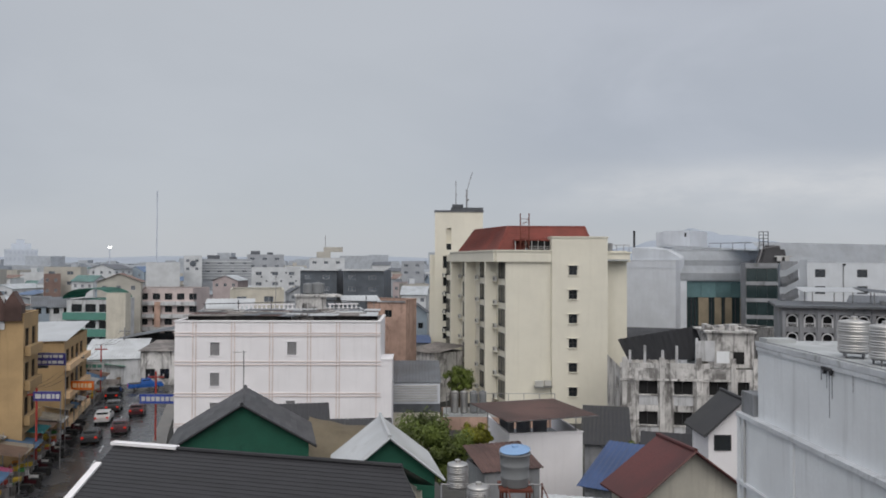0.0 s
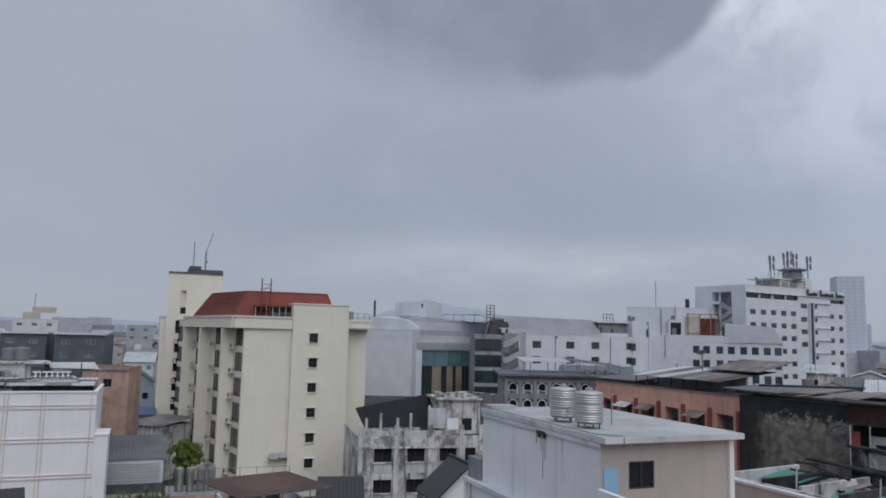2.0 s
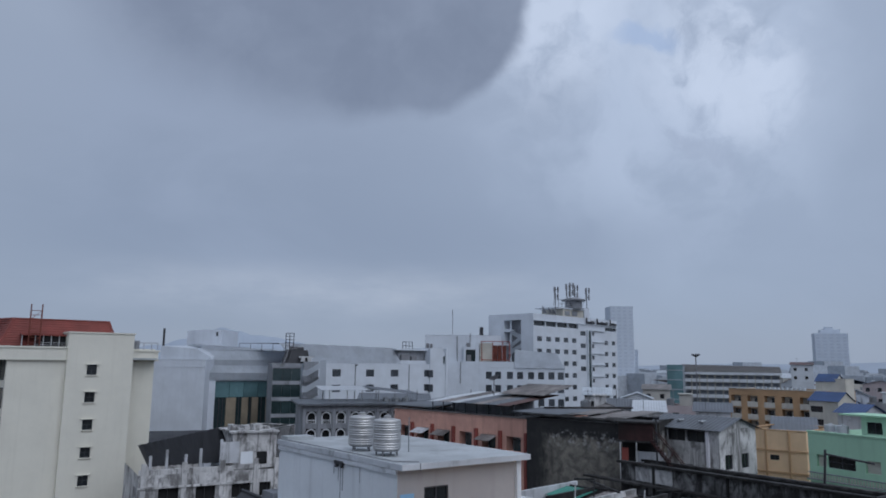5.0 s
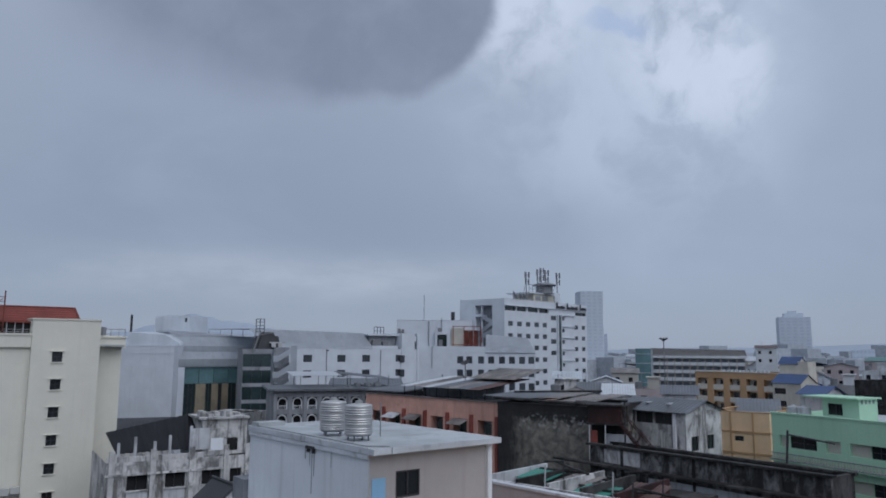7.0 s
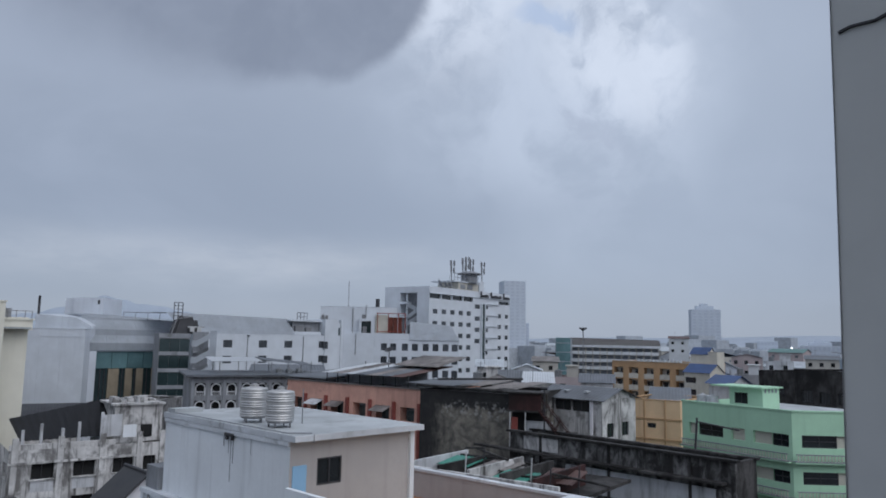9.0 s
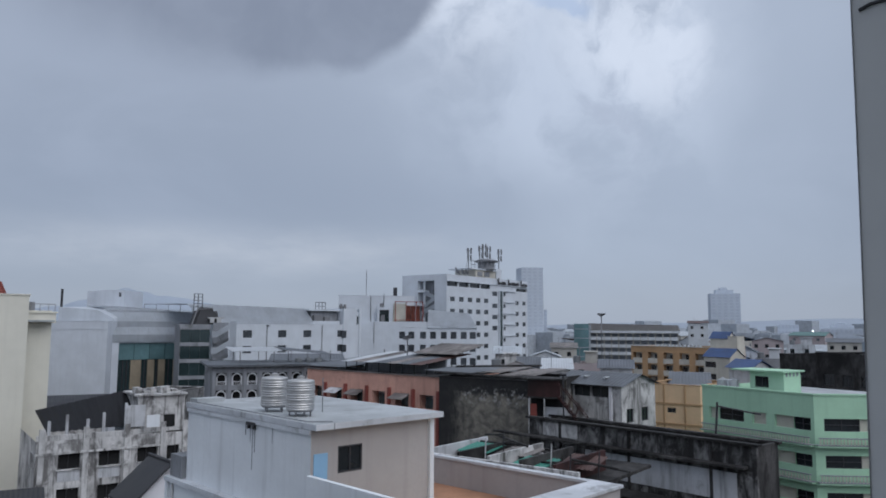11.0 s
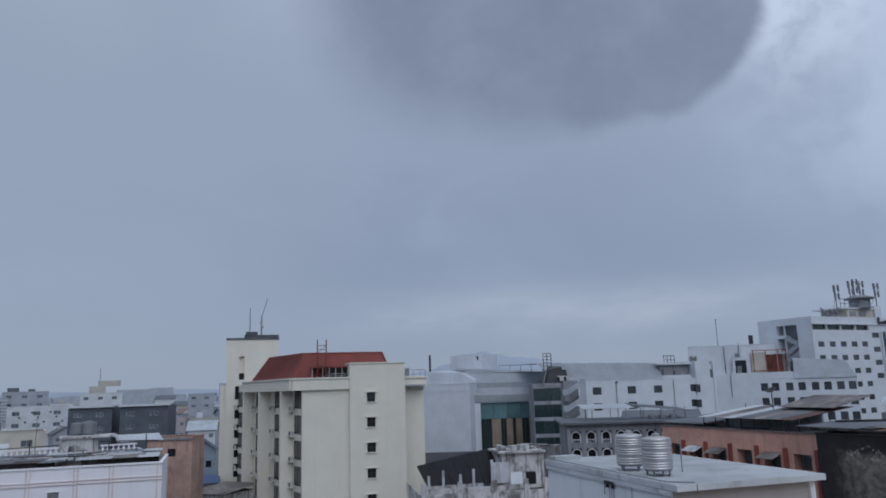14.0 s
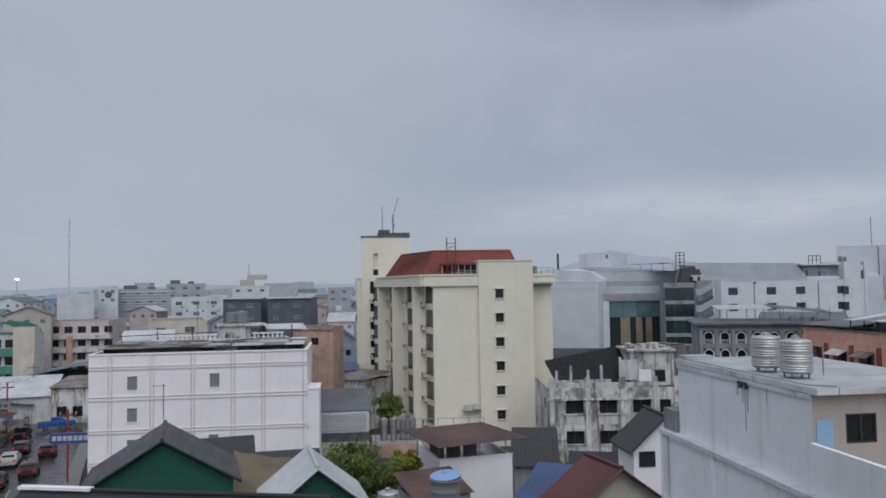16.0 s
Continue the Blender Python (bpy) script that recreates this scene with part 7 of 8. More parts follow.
# ---- mint green apartment house ----
def mint_house():
    def balcony_face(e, m, doors, rails):
        for u, z, ww in doors:
            window(e, m @ pose(u, 0.0, z), ww, 0.92, "grid", FRAME, GLASS)
        for u0, u1, z in rails:
            part("balcony_slab", boxes_at(m, (u0 - 0.1, -0.5, z - 0.16, u1 + 0.1, -0.005, z - 0.04)), MINT, e)
            part("slab_edge", boxes_at(m, (u0 - 0.12, -0.53, z - 0.04, u1 + 0.12, -0.005, z)), GREYWALL, e)
            part("balcony_rail", boxes_at(m, (u0, -0.47, z + 0.46, u1, -0.35, z + 0.53)), GREYWALL, e)
            k = int((u1 - u0) / 0.24)
            for i in range(k):
                part_of("baluster", shared(("mint_baluster",), lambda bm: lathe(bm, [(0.05, 0), (0.035, 0.08), (0.065, 0.18), (0.035, 0.34), (0.05, 0.46)], 6)), BEIGE, e, m=m @ pose(u0 + (u1 - u0) * (i + 0.5) / k, -0.41, z))

    h = 15.02
    x, y, yaw, w = 59.65, 32.64, -101.1, 10.14
    e = thing("mint_house", "mint green apartment house with balustraded balconies", "building", x, y, 0, yaw)
    d = 12.0
    zs = [12.38 - 2.67 * k for k in range(5)]
    doors = [(1.7, z, 2.4) for z in zs] + [(8.5, z, 1.36) for z in zs]
    blanks = [(4.87, z, 1.25) for z in zs] + [(6.86, z, 1.64) for z in zs] + [(0.7, z, 0.9) for z in zs]
    bm = bmesh.new()
    pierced(bm, pose(0, 0, 0), w, 0, h, [(u, z, u + ww, z + 0.92) for u, z, ww in doors + blanks], 0.25)
    pierced(bm, pose(0, d, 0, 0, 0, -90), d, 0, h, [])
    part("wall", bm, MINT, e)
    for u, z, ww in blanks:
        part("recess_panel", boxes((u, 0.25, z, u + ww, 0.35, z + 0.92)), BEIGE, e)
    balcony_face(e, pose(0, 0, 0), doors, [(0.2, w - 0.15, z - 0.95) for z in zs])
    # second face turned towards the street
    x2, y2, yaw2, w2 = 57.7, 22.69, -46.3, 4.87
    m2 = pose(x, y, 0, 0, 0, yaw).inverted() @ pose(x2, y2, 0, 0, 0, yaw2)
    doors2 = [(0.7, z, 2.6) for z in zs]
    bm = bmesh.new()
    pierced(bm, m2, w2 + 3, 0, h, [(u, z, u + ww + 0.8, z + 0.92) for u, z, ww in doors2], 0.25)
    part("wall", bm, MINT, e)
    for u, z, ww in doors2:
        part("recess_panel", boxes_at(m2, (u + ww, 0.25, z, u + ww + 0.8, 0.35, z + 0.92)), BEIGE, e)
    balcony_face(e, m2, doors2, [(0.1, w2 + 2.5, z - 0.95) for z in zs])
    part("roof", boxes((0.2, 0.2, h - 0.6, w - 0.1, d, h - 0.45)), CONCRETE, e)
    part("roof", boxes_at(m2, (0.0, 0.26, h - 0.75, w2 + 3, 8, h - 0.62)), CONCRETE, e)
    part("parapet", boxes_at(m2, (0.0, -0.06, h - 0.02, w2 + 3, 0.25, h + 0.1)), MINT, e)
    part("parapet", boxes((-0.06, -0.06, h - 0.02, w + 0.1, 0.25, h + 0.1)), MINT, e)
    # stair room with a thin overhanging slab, and two tanks beside it
    r = house("mint_roof_room", "mint green stair room on a roof", "building", 61.28, 29.15, -98.9, 3.05, 2.4, 16.4, MINT, "flat", CONCRETE, [("S", 0.45, 15.08, 1.25, 0.9)], parapet=0.0)
    part("roof_overhang", boxes((-1.5, -0.5, 16.4, 3.3, 2.6, 16.52)), MINT, r)
    for k in range(4):
        part("vent_slit", boxes((3.052, 0.3 + 0.5 * k, 16.05, 3.09, 0.5 + 0.5 * k, 16.34)), GREYWALL, r)
    for k in range(2):
        steel_tank("pale round water tank on a green roof", 61.55 - 0.1 * k, 31.7 - 0.95 * k, 14.55, 0.5, 0.95, "tanks on the green roof", 0.0, STAINEDWHITE)


mint_house()
ps = thing("pole_stay", "dark leaning timber poles beside a green house", "pole", 52.85, 28.4, 0, -60)
part("pole", bars(((0, 0, 6), (0.6, 0, 14.39), 0.09)), DARKMETAL, ps)
part("stay", bars(((0.5, 0, 14.11), (3.6, 0, 13.59), 0.07)), DARKMETAL, ps)


# ---- orange hotel and what stands behind ----
def orange_hotel():
    h = 16.42
    x, y, yaw, w = 121.55, 80.88, -91.1, 16.6
    e = thing("orange_hotel", "orange painted hotel with deep balconies", "hotel", x, y, 0, yaw)
    holes = [(0.45 + 3.25 * i, 13.3 - 2.15 * k, 2.45 + 3.25 * i, 15.32 - 2.15 * k) for i in range(5) for k in range(6)]
    holes = [(a, b + 0.02, c, f - 0.02) for a, b, c, f in holes if b > 1]
    bm = bmesh.new()
    pierced(bm, pose(0, 0, 0), w, 0, h, holes, 1.0)
    for s, l in (("E", 12), ("N", w), ("W", 12)):
        pierced(bm, side_pose(s, w, 12), l, 0, h, [])
    part("wall", bm, ORANGE, e)
    part("roof", boxes((0.2, 0.2, h - 0.4, w - 0.2, 11.8, h - 0.3)), CONCRETE, e)
    part("coping", boxes((-0.1, -0.12, h, w + 0.1, 0.3, h + 0.1)), BEIGE, e)
    for i, (a, b, c, f) in enumerate(holes):
        part("room_wall", boxes((a, 1.0, b, c, 1.1, f)), BEIGE, e)
        window(e, pose(a + (0.25 if i % 2 else 0.85), 0.95, b), (c - a) * 0.45, 1.7, "plain", deep=0.0)
        part("balcony_front", boxes((a, -0.04, b, c, 0.1, b + 0.92)), BEIGE, e)
    for k in range(12):
        part("roof_vent", boxes((3.5 + 0.8 * k, 3, h - 0.3, 3.9 + 0.8 * k, 3.5, h + 0.35)), PALESHEET, e)
    house("orange_hotel_annex", "cream hotel annex with blue roofs", "hotel", 117.74, 63.98, -101.0, 5.3, 3.6, 15.2, BEIGE, "gable_x", BLUESHEET, [("S", 0.3, 13.3 - 2.0 * k, 2.2, 0.95) for k in range(4)], rise=1.3, over=0.2)
    house("orange_hotel_tower", "cream stair tower with a blue hipped roof", "hotel", 125.5, 66.8, -90.4, 3.3, 2.8, 18.15, BEIGE, "gable_x", BLUESHEET, rise=1.1, over=0.2)
    house("orange_hotel_tower", "narrow cream stair tower beside a blue roof", "hotel", 125.4, 63.45, -90.4, 1.7, 2.8, 18.4, BEIGE, "flat", BLUESHEET, parapet=0.1)


orange_hotel()
house("blue_roof_house", "pale house with a bright blue sheet roof", "house", 84.78, 42.86, -101.0, 3.0, 3.4, 15.45, STAINEDWHITE, "gable_x", BLUESHEET, rise=0.8)
house("dark_ruin", "dark grey stained concrete house with open floors", "building", 110.08, 47.78, -108.4, 6.13, 10, 16.18, SOOTDARK, "flat", GREYSHEET, grid("S", 0.8, 2.2, 2, 10, 3, 2, 1.4, 1.2), parapet=0.2)
house("dark_ruin", "dark stained concrete house with balconies", "building", 104.42, 40.49, -115.1, 8.52, 10, 16.68, SOOTDARK, "flat", GREYSHEET, grid("S", 1.2, 3.0, 3, 9.5, 3, 2, 1.8, 1.5), parapet=0.2)


def grandstand():
    x, y, yaw, w = 189.3, 140.93, -56.5, 26.42
    h = 18.6
    e = thing("long_grey_building", "long grey public building with rows of slanted bands", "building", x, y, 0, yaw)
    part("body", boxes((0, 1.2, 0, w, 14, h)), FARWALL[1], e)
    bm = bmesh.new()
    vs = [bm.verts.new(v) for v in ((-1, -0.4, h + 0.35), (w + 0.6, -0.4, h + 0.2), (w + 0.6, 8, 20.6), (-1, 8, 21.1), (w + 0.6, 16, h), (-1, 16, h))]
    bm.faces.new((vs[0], vs[1], vs[2], vs[3]))
    bm.faces.new((vs[3], vs[2], vs[4], vs[5]))
    bmesh.ops.solidify(bm, geom=bm.faces[:], thickness=0.3)
    part("roof", bm, surface("brown_grey_roofing", (0.20, 0.19, 0.185), 0.7, vary=0.1), e)
    part("fascia", boxes((-1, -0.5, h - 0.5, w + 0.6, -0.1, h + 0.25)), FARWALL[0], e)
    for k in range(5):
        z = h - 1.5 - 2.3 * k
        part("band", boxes((0, -0.3, z - 1.15, w, 0.38, z - 0.2)), FARWALL[0], e)
        for i in range(12):
            part_of("window", shared(("stand_window",), lambda bm: box(bm, 0, 0.9, 0, 1.5, 1.15, 0.9)), FARROOF[0], e, m=pose(0.4 + 2.17 * i, 0, z - 0.15))
    for i in range(13):
        part("fin", boxes((w * i / 12 - 0.12, -0.34, 0, w * i / 12 + 0.12, 1.15, h - 0.5)), FARWALL[2], e)
    house("green_glass_block", "grey block with a dark green glass side", "building", 183.15, 142.41, -52.8, 5.2, 8, 20.6, FARWALL[1], "flat", FARROOF[0], parapet=0.2)
    g = thing("green_glass_stair", "narrow dark green glazed stair block", "building", 182.0, 141.3, 0, -52.8)
    part("glass_wall", boxes((0, 0, 0, 4.4, 6, 20.9)), TEALGLASS, g)
    for k in range(7):
        part("floor_band", boxes((-0.05, -0.1, 2.4 + 2.8 * k, 4.45, -0.01, 2.6 + 2.8 * k)), FARWALL[1], g)
    l = thing("lamp_mast", "tall lamp mast with a cluster of floodlights", "street lamp", 154.14, 111.09, 0, 0)
    zt = 22.8
    part("pole", bars(((0, 0, 0), (0, 0, zt), 0.13)), METAL, l)
    for a in range(5):
        an = a * 1.257
        part("floodlight", bars(((0, 0, zt - 0.1), (1.0 * math.cos(an), 1.0 * math.sin(an), zt + 0.5), 0.18)), DARKMETAL, l)


grandstand()


# tower walls and windows are paled in colour to stand for haze
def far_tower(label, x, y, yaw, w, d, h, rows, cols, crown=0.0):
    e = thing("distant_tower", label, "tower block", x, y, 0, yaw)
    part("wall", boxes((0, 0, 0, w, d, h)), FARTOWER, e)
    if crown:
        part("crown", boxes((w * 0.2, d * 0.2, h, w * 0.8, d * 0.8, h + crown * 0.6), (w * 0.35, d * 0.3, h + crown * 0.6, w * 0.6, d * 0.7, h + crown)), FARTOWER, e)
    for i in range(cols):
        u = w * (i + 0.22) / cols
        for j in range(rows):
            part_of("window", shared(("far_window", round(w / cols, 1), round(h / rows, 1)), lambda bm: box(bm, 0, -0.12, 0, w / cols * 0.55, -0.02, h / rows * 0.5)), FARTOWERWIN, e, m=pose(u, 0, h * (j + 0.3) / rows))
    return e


far_tower("slim tower block in haze-paled paint", 387.59, 346.66, -34.3, 15.74, 16, 61.52, 26, 4)
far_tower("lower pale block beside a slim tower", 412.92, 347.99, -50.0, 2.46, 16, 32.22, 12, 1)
far_tower("broad tower block in haze-paled paint", 671.55, 355.85, -54.7, 27.42, 20, 52.77, 18, 5, 6)
far_tower("low block with stepped roof in haze-paled paint", 513.51, 223.4, -67.2, 13.37, 18, 22.26, 6, 6)
far_tower("long block with stepped roof in haze-paled paint", 448.77, 170.32, -70.5, 21.06, 18, 19.83, 5, 9, 3)


# ---- crowded low roofs between the shophouses and the white hotel ----
def mid_town():
    r = random.Random(62)
    rows = [(68.75, 67.0, -46.9, 3.79, 14.53), (83.0, 75.2, -48.9, 4.4, 14.36), (79.4, 67.16, -50.8, 3.9, 14.09),
            (113.04, 98.6, -50.0, 5.65, 14.11), (98.39, 77.1, -53.0, 4.64, 13.95), (90.66, 65.76, -55.2, 4.66, 14.03),
            (146.42, 121.08, -51.4, 6.41, 14.63), (152.36, 75.4, -64.4, 4.3, 14.99), (135.9, 63.5, -65.9, 4.8, 14.24),
            (86.55, 83.12, -47.1, 3.93, 15.68), (261.03, 147.86, -61.2, 7.31, 21.47), (217.09, 102.33, -65.8, 8.64, 16.11),
            (193.31, 82.04, -67.9, 6.66, 15.66), (215.49, 80.4, -70.6, 8.37, 16.22)]
    mats = (STAINEDWHITE, GREYWALL, STAINED, FARWALL[0], FARWALL[3], STAINEDWHITE, FARWALL[2])
    roofs = (OLDSHEET, GREYSHEET, PALESHEET, FARROOF[2], RUST, FARROOF[1])
    for k, (x, y, yaw, w, h) in enumerate(rows):
        kind = ("flat", "gable_x", "shed_S", "gable_y")[k % 4]
        n = max(1, int(w / 2.6))
        wins = [("S", w * (i + 0.25) / n, h - 2.1 - 3.0 * q, 1.0, 1.1) for i in range(n) for q in range(2)]
        e = house("roofscape_house", ("flat roofed stained house with a roof room", "small house with a pitched weathered roof", "low house under a tilted sheet roof", "narrow house with a pitched sheet roof")[k % 4], "house", x, y, yaw, w, r.uniform(6, 10), h, mats[k % 7], kind, roofs[k % 6], wins, rise=1.0, parapet=0.4, group="crowded low houses")
        if kind == "flat":
            part("roof_room", boxes((w * 0.5, 1.5, h - 0.5, w * 0.9, 4.0, h + 1.8), (w * 0.45, 1.2, h + 1.8, w * 0.95, 4.3, h + 1.95)), mats[(k + 2) % 7], e)
            steel_tank("round water tank on a house roof", x + math.cos(radians(yaw)) * w * 0.2 - math.sin(radians(yaw)) * 2, y + math.sin(radians(yaw)) * w * 0.2 + math.cos(radians(yaw)) * 2, h - 0.4, 0.6, 1.2, "house roof tanks", 0.3, STAINLESS if k % 2 else PLASTICGREY)
        a = part("antenna", bars(((w * 0.3, 1.2, h - 0.5), (w * 0.3, 1.2, h + 2.6), 0.035), ((w * 0.3 - 0.5, 1.2, h + 2.4), (w * 0.3 + 0.5, 1.2, h + 2.4), 0.025)), METAL, e)


mid_town()



# ---- shophouses along the street ----
def street_left():
    # ochre shophouse at the corner of the view
    z = 14.88
    e = house("ochre_shophouse", "ochre painted shophouse with brown roof gables", "shophouse", -47.46, 67.26, 16, 8.2, 5.5, z, OCHRE, "flat", OLDSHEET, [("E", 0.7 + 2.4 * i, z - 3.2 - 3.3 * k, 1.4, 1.8) for i in range(2) for k in range(3)], parapet=0.4)
    w = 8.2
    part("glass_front", boxes((0, -0.08, 3, 6.2, -0.004, z - 1.4)), DARKGLASS, e)
    part("white_fascia", boxes((0, -0.12, z - 1.4, 6.6, -0.006, z + 1.8)), STAINEDWHITE, e)
    for u in (w - 1.6, w - 3.0):
        bm = bmesh.new()
        vs = [bm.verts.new(v) for v in ((u, -0.4, z - 0.6), (u + 1.5, -0.4, z - 0.6), (u + 1.5, -0.4, z + 0.9), (u + 0.75, -0.4, z + 2.2), (u, -0.4, z + 0.9))]
        f = bm.faces.new(vs)
        ex = bmesh.ops.extrude_face_region(bm, geom=[f])
        bmesh.ops.translate(bm, verts=[q for q in ex["geom"] if isinstance(q, bmesh.types.BMVert)], vec=(0, 1.4, 0))
        bmesh.ops.recalc_face_normals(bm, faces=bm.faces)
        part("dormer", bm, RUST, e)
    for k in range(3):
        part("balcony", boxes((w, 0.5, z - 4.0 - 3.3 * k, w + 0.5, 5.2, z - 3.1 - 3.3 * k)), OCHRE, e)
    z2 = 10.81
    b = house("ochre_shophouse", "ochre shophouse with dark balconies and a pale sheet roof", "shophouse", -48.09, 82.05, 17, 5.4, 15, z2, OCHRE, "shed_S", PALESHEET, [("S", 0.6, z2 - 3.0, 3.2, 1.8)] + [("E", 1.0 + 3.0 * i, z2 - 2.6 - 3.2 * k, 2.0, 1.5) for i in range(4) for k in range(3)], rise=1.0, over=0.3)
    for k in range(3):
        part("balcony", boxes((5.405, 0.3, z2 - 3.4 - 3.2 * k, 6.0, 14.5, z2 - 2.7 - 3.2 * k)), APRICOT, b)
    house("cream_warehouse", "low cream warehouse with a pale roof", "warehouse", -57.47, 117.72, 10.9, 8.73, 14, 4.29, STAINEDWHITE, "gable_x", PALESHEET, [("S", 0.6, 1.2, 2.0, 1.6)], rise=2.4)
    k = house("dark_roof_market", "market hall with dark front and white roof edge", "hall", -58.93, 129.2, 2.4, 11.77, 16, 5.66, GREYWALL, "shed_W", GREYSHEET, rise=2.2)
    part("dark_fascia", boxes((-0.5, -0.4, 5.66 - 1.6, 13.5, -0.2, 5.66 + 0.2)), DARKMETAL, k)
    house("grey_row", "grey stained low shophouses at the road", "shophouse", -48.51, 118.45, 1.9, 6.14, 8, 5.41, STAINED, "shed_S", OLDSHEET, grid("S", 0.8, 2.3, 3, 1.0, 3, 1, 1.5, 1.6), rise=0.8)
    # teal balconied house with green vaulted roof
    z3 = 11.82
    t = house("teal_house", "teal and white house with green vaulted roof", "building", -77.34, 151.39, -1.8, 8.66, 12, z3, STAINEDWHITE, "flat", GREENROOF, [("S", 1.0 + 2.9 * i, z3 - 2.4 - 3.4 * q, 2.2, 1.6) for i in range(3) for q in range(3)], parapet=0.2)
    for q in range(3):
        part("balcony_band", boxes((-0.4, -0.8, z3 - 4.0 - 3.4 * q, 9.8, -0.005, z3 - 2.5 - 3.4 * q)), TEALWALL, t)
    bm = bmesh.new()
    n = 10
    rows = [[bm.verts.new((4.8 - 5.2 * math.cos(math.pi * i / n), yy, z3 + 0.3 + 2.2 * math.sin(math.pi * i / n))) for i in range(n + 1)] for yy in (-1.0, 8.0)]
    for i in range(n):
        bm.faces.new((rows[0][i], rows[0][i + 1], rows[1][i + 1], rows[1][i]))
    bmesh.ops.solidify(bm, geom=bm.faces[:], thickness=0.2)
    part("vault", bm, GREENROOF, t)
    house("cream_slab_house", "tall cream party wall house", "building", -66.5, 145.53, -5.9, 4.02, 2.0, 13.52, BEIGE, "flat", OLDSHEET, parapet=0.2)
    z4 = 13.38
    p = house("pink_apartment_row", "long pale pink apartment row with balcony bands", "building", -75.4, 174.4, -0.5, 16.34, 12, z4, PINKWALL, "flat", PALESHEET, [("S", 0.9 + 2.9 * i, z4 - 2.6 - 3.0 * q, 1.8, 1.5) for i in range(6) for q in range(4)], parapet=0.3)
    for q in range(4):
        part("balcony_band", boxes((-0.2, -1.0, z4 - 3.9 - 3.0 * q, 17.2, -0.005, z4 - 3.0 - 3.0 * q)), STAINEDWHITE, p)
    part("pink_sign", boxes((7.6, -1.15, z4 - 9, 9.0, -1.02, z4 - 3)), BRICKRED, p)
    house("blue_shophouse", "pale blue and white shophouse with grey roof", "shophouse", -83.7, 150.26, 28.6, 3.07, 10, 10.62, FARWALL[4], "gable_x", GREYSHEET, grid("S", 0.6, 1.8, 2, 9.0, -3, 3, 1.0, 1.2), rise=1.8)
    house("white_shophouse", "white shophouse with dark windows and grey roof", "shophouse", -80.54, 150.85, 27.5, 3.32, 10, 10.44, STAINEDWHITE, "gable_x", GREYSHEET, grid("S", 0.7, 1.9, 2, 9.0, -3, 3, 1.1, 1.2), rise=1.8)
    # bigger blocks further off, most in paints with haze mixed in
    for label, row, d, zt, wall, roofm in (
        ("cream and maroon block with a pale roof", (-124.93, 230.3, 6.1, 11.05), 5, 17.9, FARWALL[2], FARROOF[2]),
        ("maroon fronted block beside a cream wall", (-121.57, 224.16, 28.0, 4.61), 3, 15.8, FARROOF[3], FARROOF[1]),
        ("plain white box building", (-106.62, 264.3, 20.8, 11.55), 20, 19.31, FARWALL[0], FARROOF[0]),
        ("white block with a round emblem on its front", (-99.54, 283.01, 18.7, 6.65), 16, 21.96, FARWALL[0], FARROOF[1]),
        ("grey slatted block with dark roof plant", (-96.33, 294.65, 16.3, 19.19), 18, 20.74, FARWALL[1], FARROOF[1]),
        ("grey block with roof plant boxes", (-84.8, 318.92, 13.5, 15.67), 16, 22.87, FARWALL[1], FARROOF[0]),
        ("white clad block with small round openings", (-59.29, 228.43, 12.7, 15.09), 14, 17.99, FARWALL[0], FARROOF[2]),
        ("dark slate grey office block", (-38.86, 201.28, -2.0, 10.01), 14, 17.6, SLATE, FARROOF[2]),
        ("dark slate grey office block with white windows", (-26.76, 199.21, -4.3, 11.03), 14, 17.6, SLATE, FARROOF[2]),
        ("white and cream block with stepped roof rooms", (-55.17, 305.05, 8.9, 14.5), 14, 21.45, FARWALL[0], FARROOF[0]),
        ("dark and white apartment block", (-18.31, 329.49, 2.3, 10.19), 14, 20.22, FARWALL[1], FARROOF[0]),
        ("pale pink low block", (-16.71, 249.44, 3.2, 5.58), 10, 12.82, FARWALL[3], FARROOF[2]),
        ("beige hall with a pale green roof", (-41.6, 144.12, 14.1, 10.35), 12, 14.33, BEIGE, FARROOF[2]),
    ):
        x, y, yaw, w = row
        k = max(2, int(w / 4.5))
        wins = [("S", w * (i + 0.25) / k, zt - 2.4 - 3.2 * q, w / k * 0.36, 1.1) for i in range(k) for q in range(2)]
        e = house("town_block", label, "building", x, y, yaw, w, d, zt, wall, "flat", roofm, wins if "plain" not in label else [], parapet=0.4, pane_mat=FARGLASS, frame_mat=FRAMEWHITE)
        if "emblem" in label:
            part("emblem", bars(((w / 2, -0.05, zt - 3), (w / 2, -0.25, zt - 3), 1.2), sides=16), SLATE, e)
        if "slatted" in label:
            for q in range(7):
                part("slat", boxes((0, -0.4, zt - 1.2 - 1.1 * q, w, -0.01, zt - 0.8 - 1.1 * q)), FARWALL[0], e)
        if "stepped" in label:
            part("roof_room", boxes((w * 0.2, 2, zt - 0.5, w * 0.6, 8, zt + 2.6), (w * 0.4, 2, zt + 2.6, w * 0.95, 7, zt + 4.6)), FARWALL[2], e)
            part("mast", bars(((w * 0.45, 3, zt), (w * 0.45, 3, zt + 9.5), 0.12)), METAL, e)
        if "slate" in label:
            part("roof_edge", boxes((-0.4, -0.6, zt - 0.1, w + 0.4, 2, zt + 0.35)), FARWALL[0], e)
        if "plant" in label:
            part("plant_box", boxes((w * 0.1, 1, zt - 0.4, w * 0.35, 5, zt + 1.6), (w * 0.55, 1, zt - 0.4, w * 0.7, 5, zt + 1.0)), FARROOF[1], e)
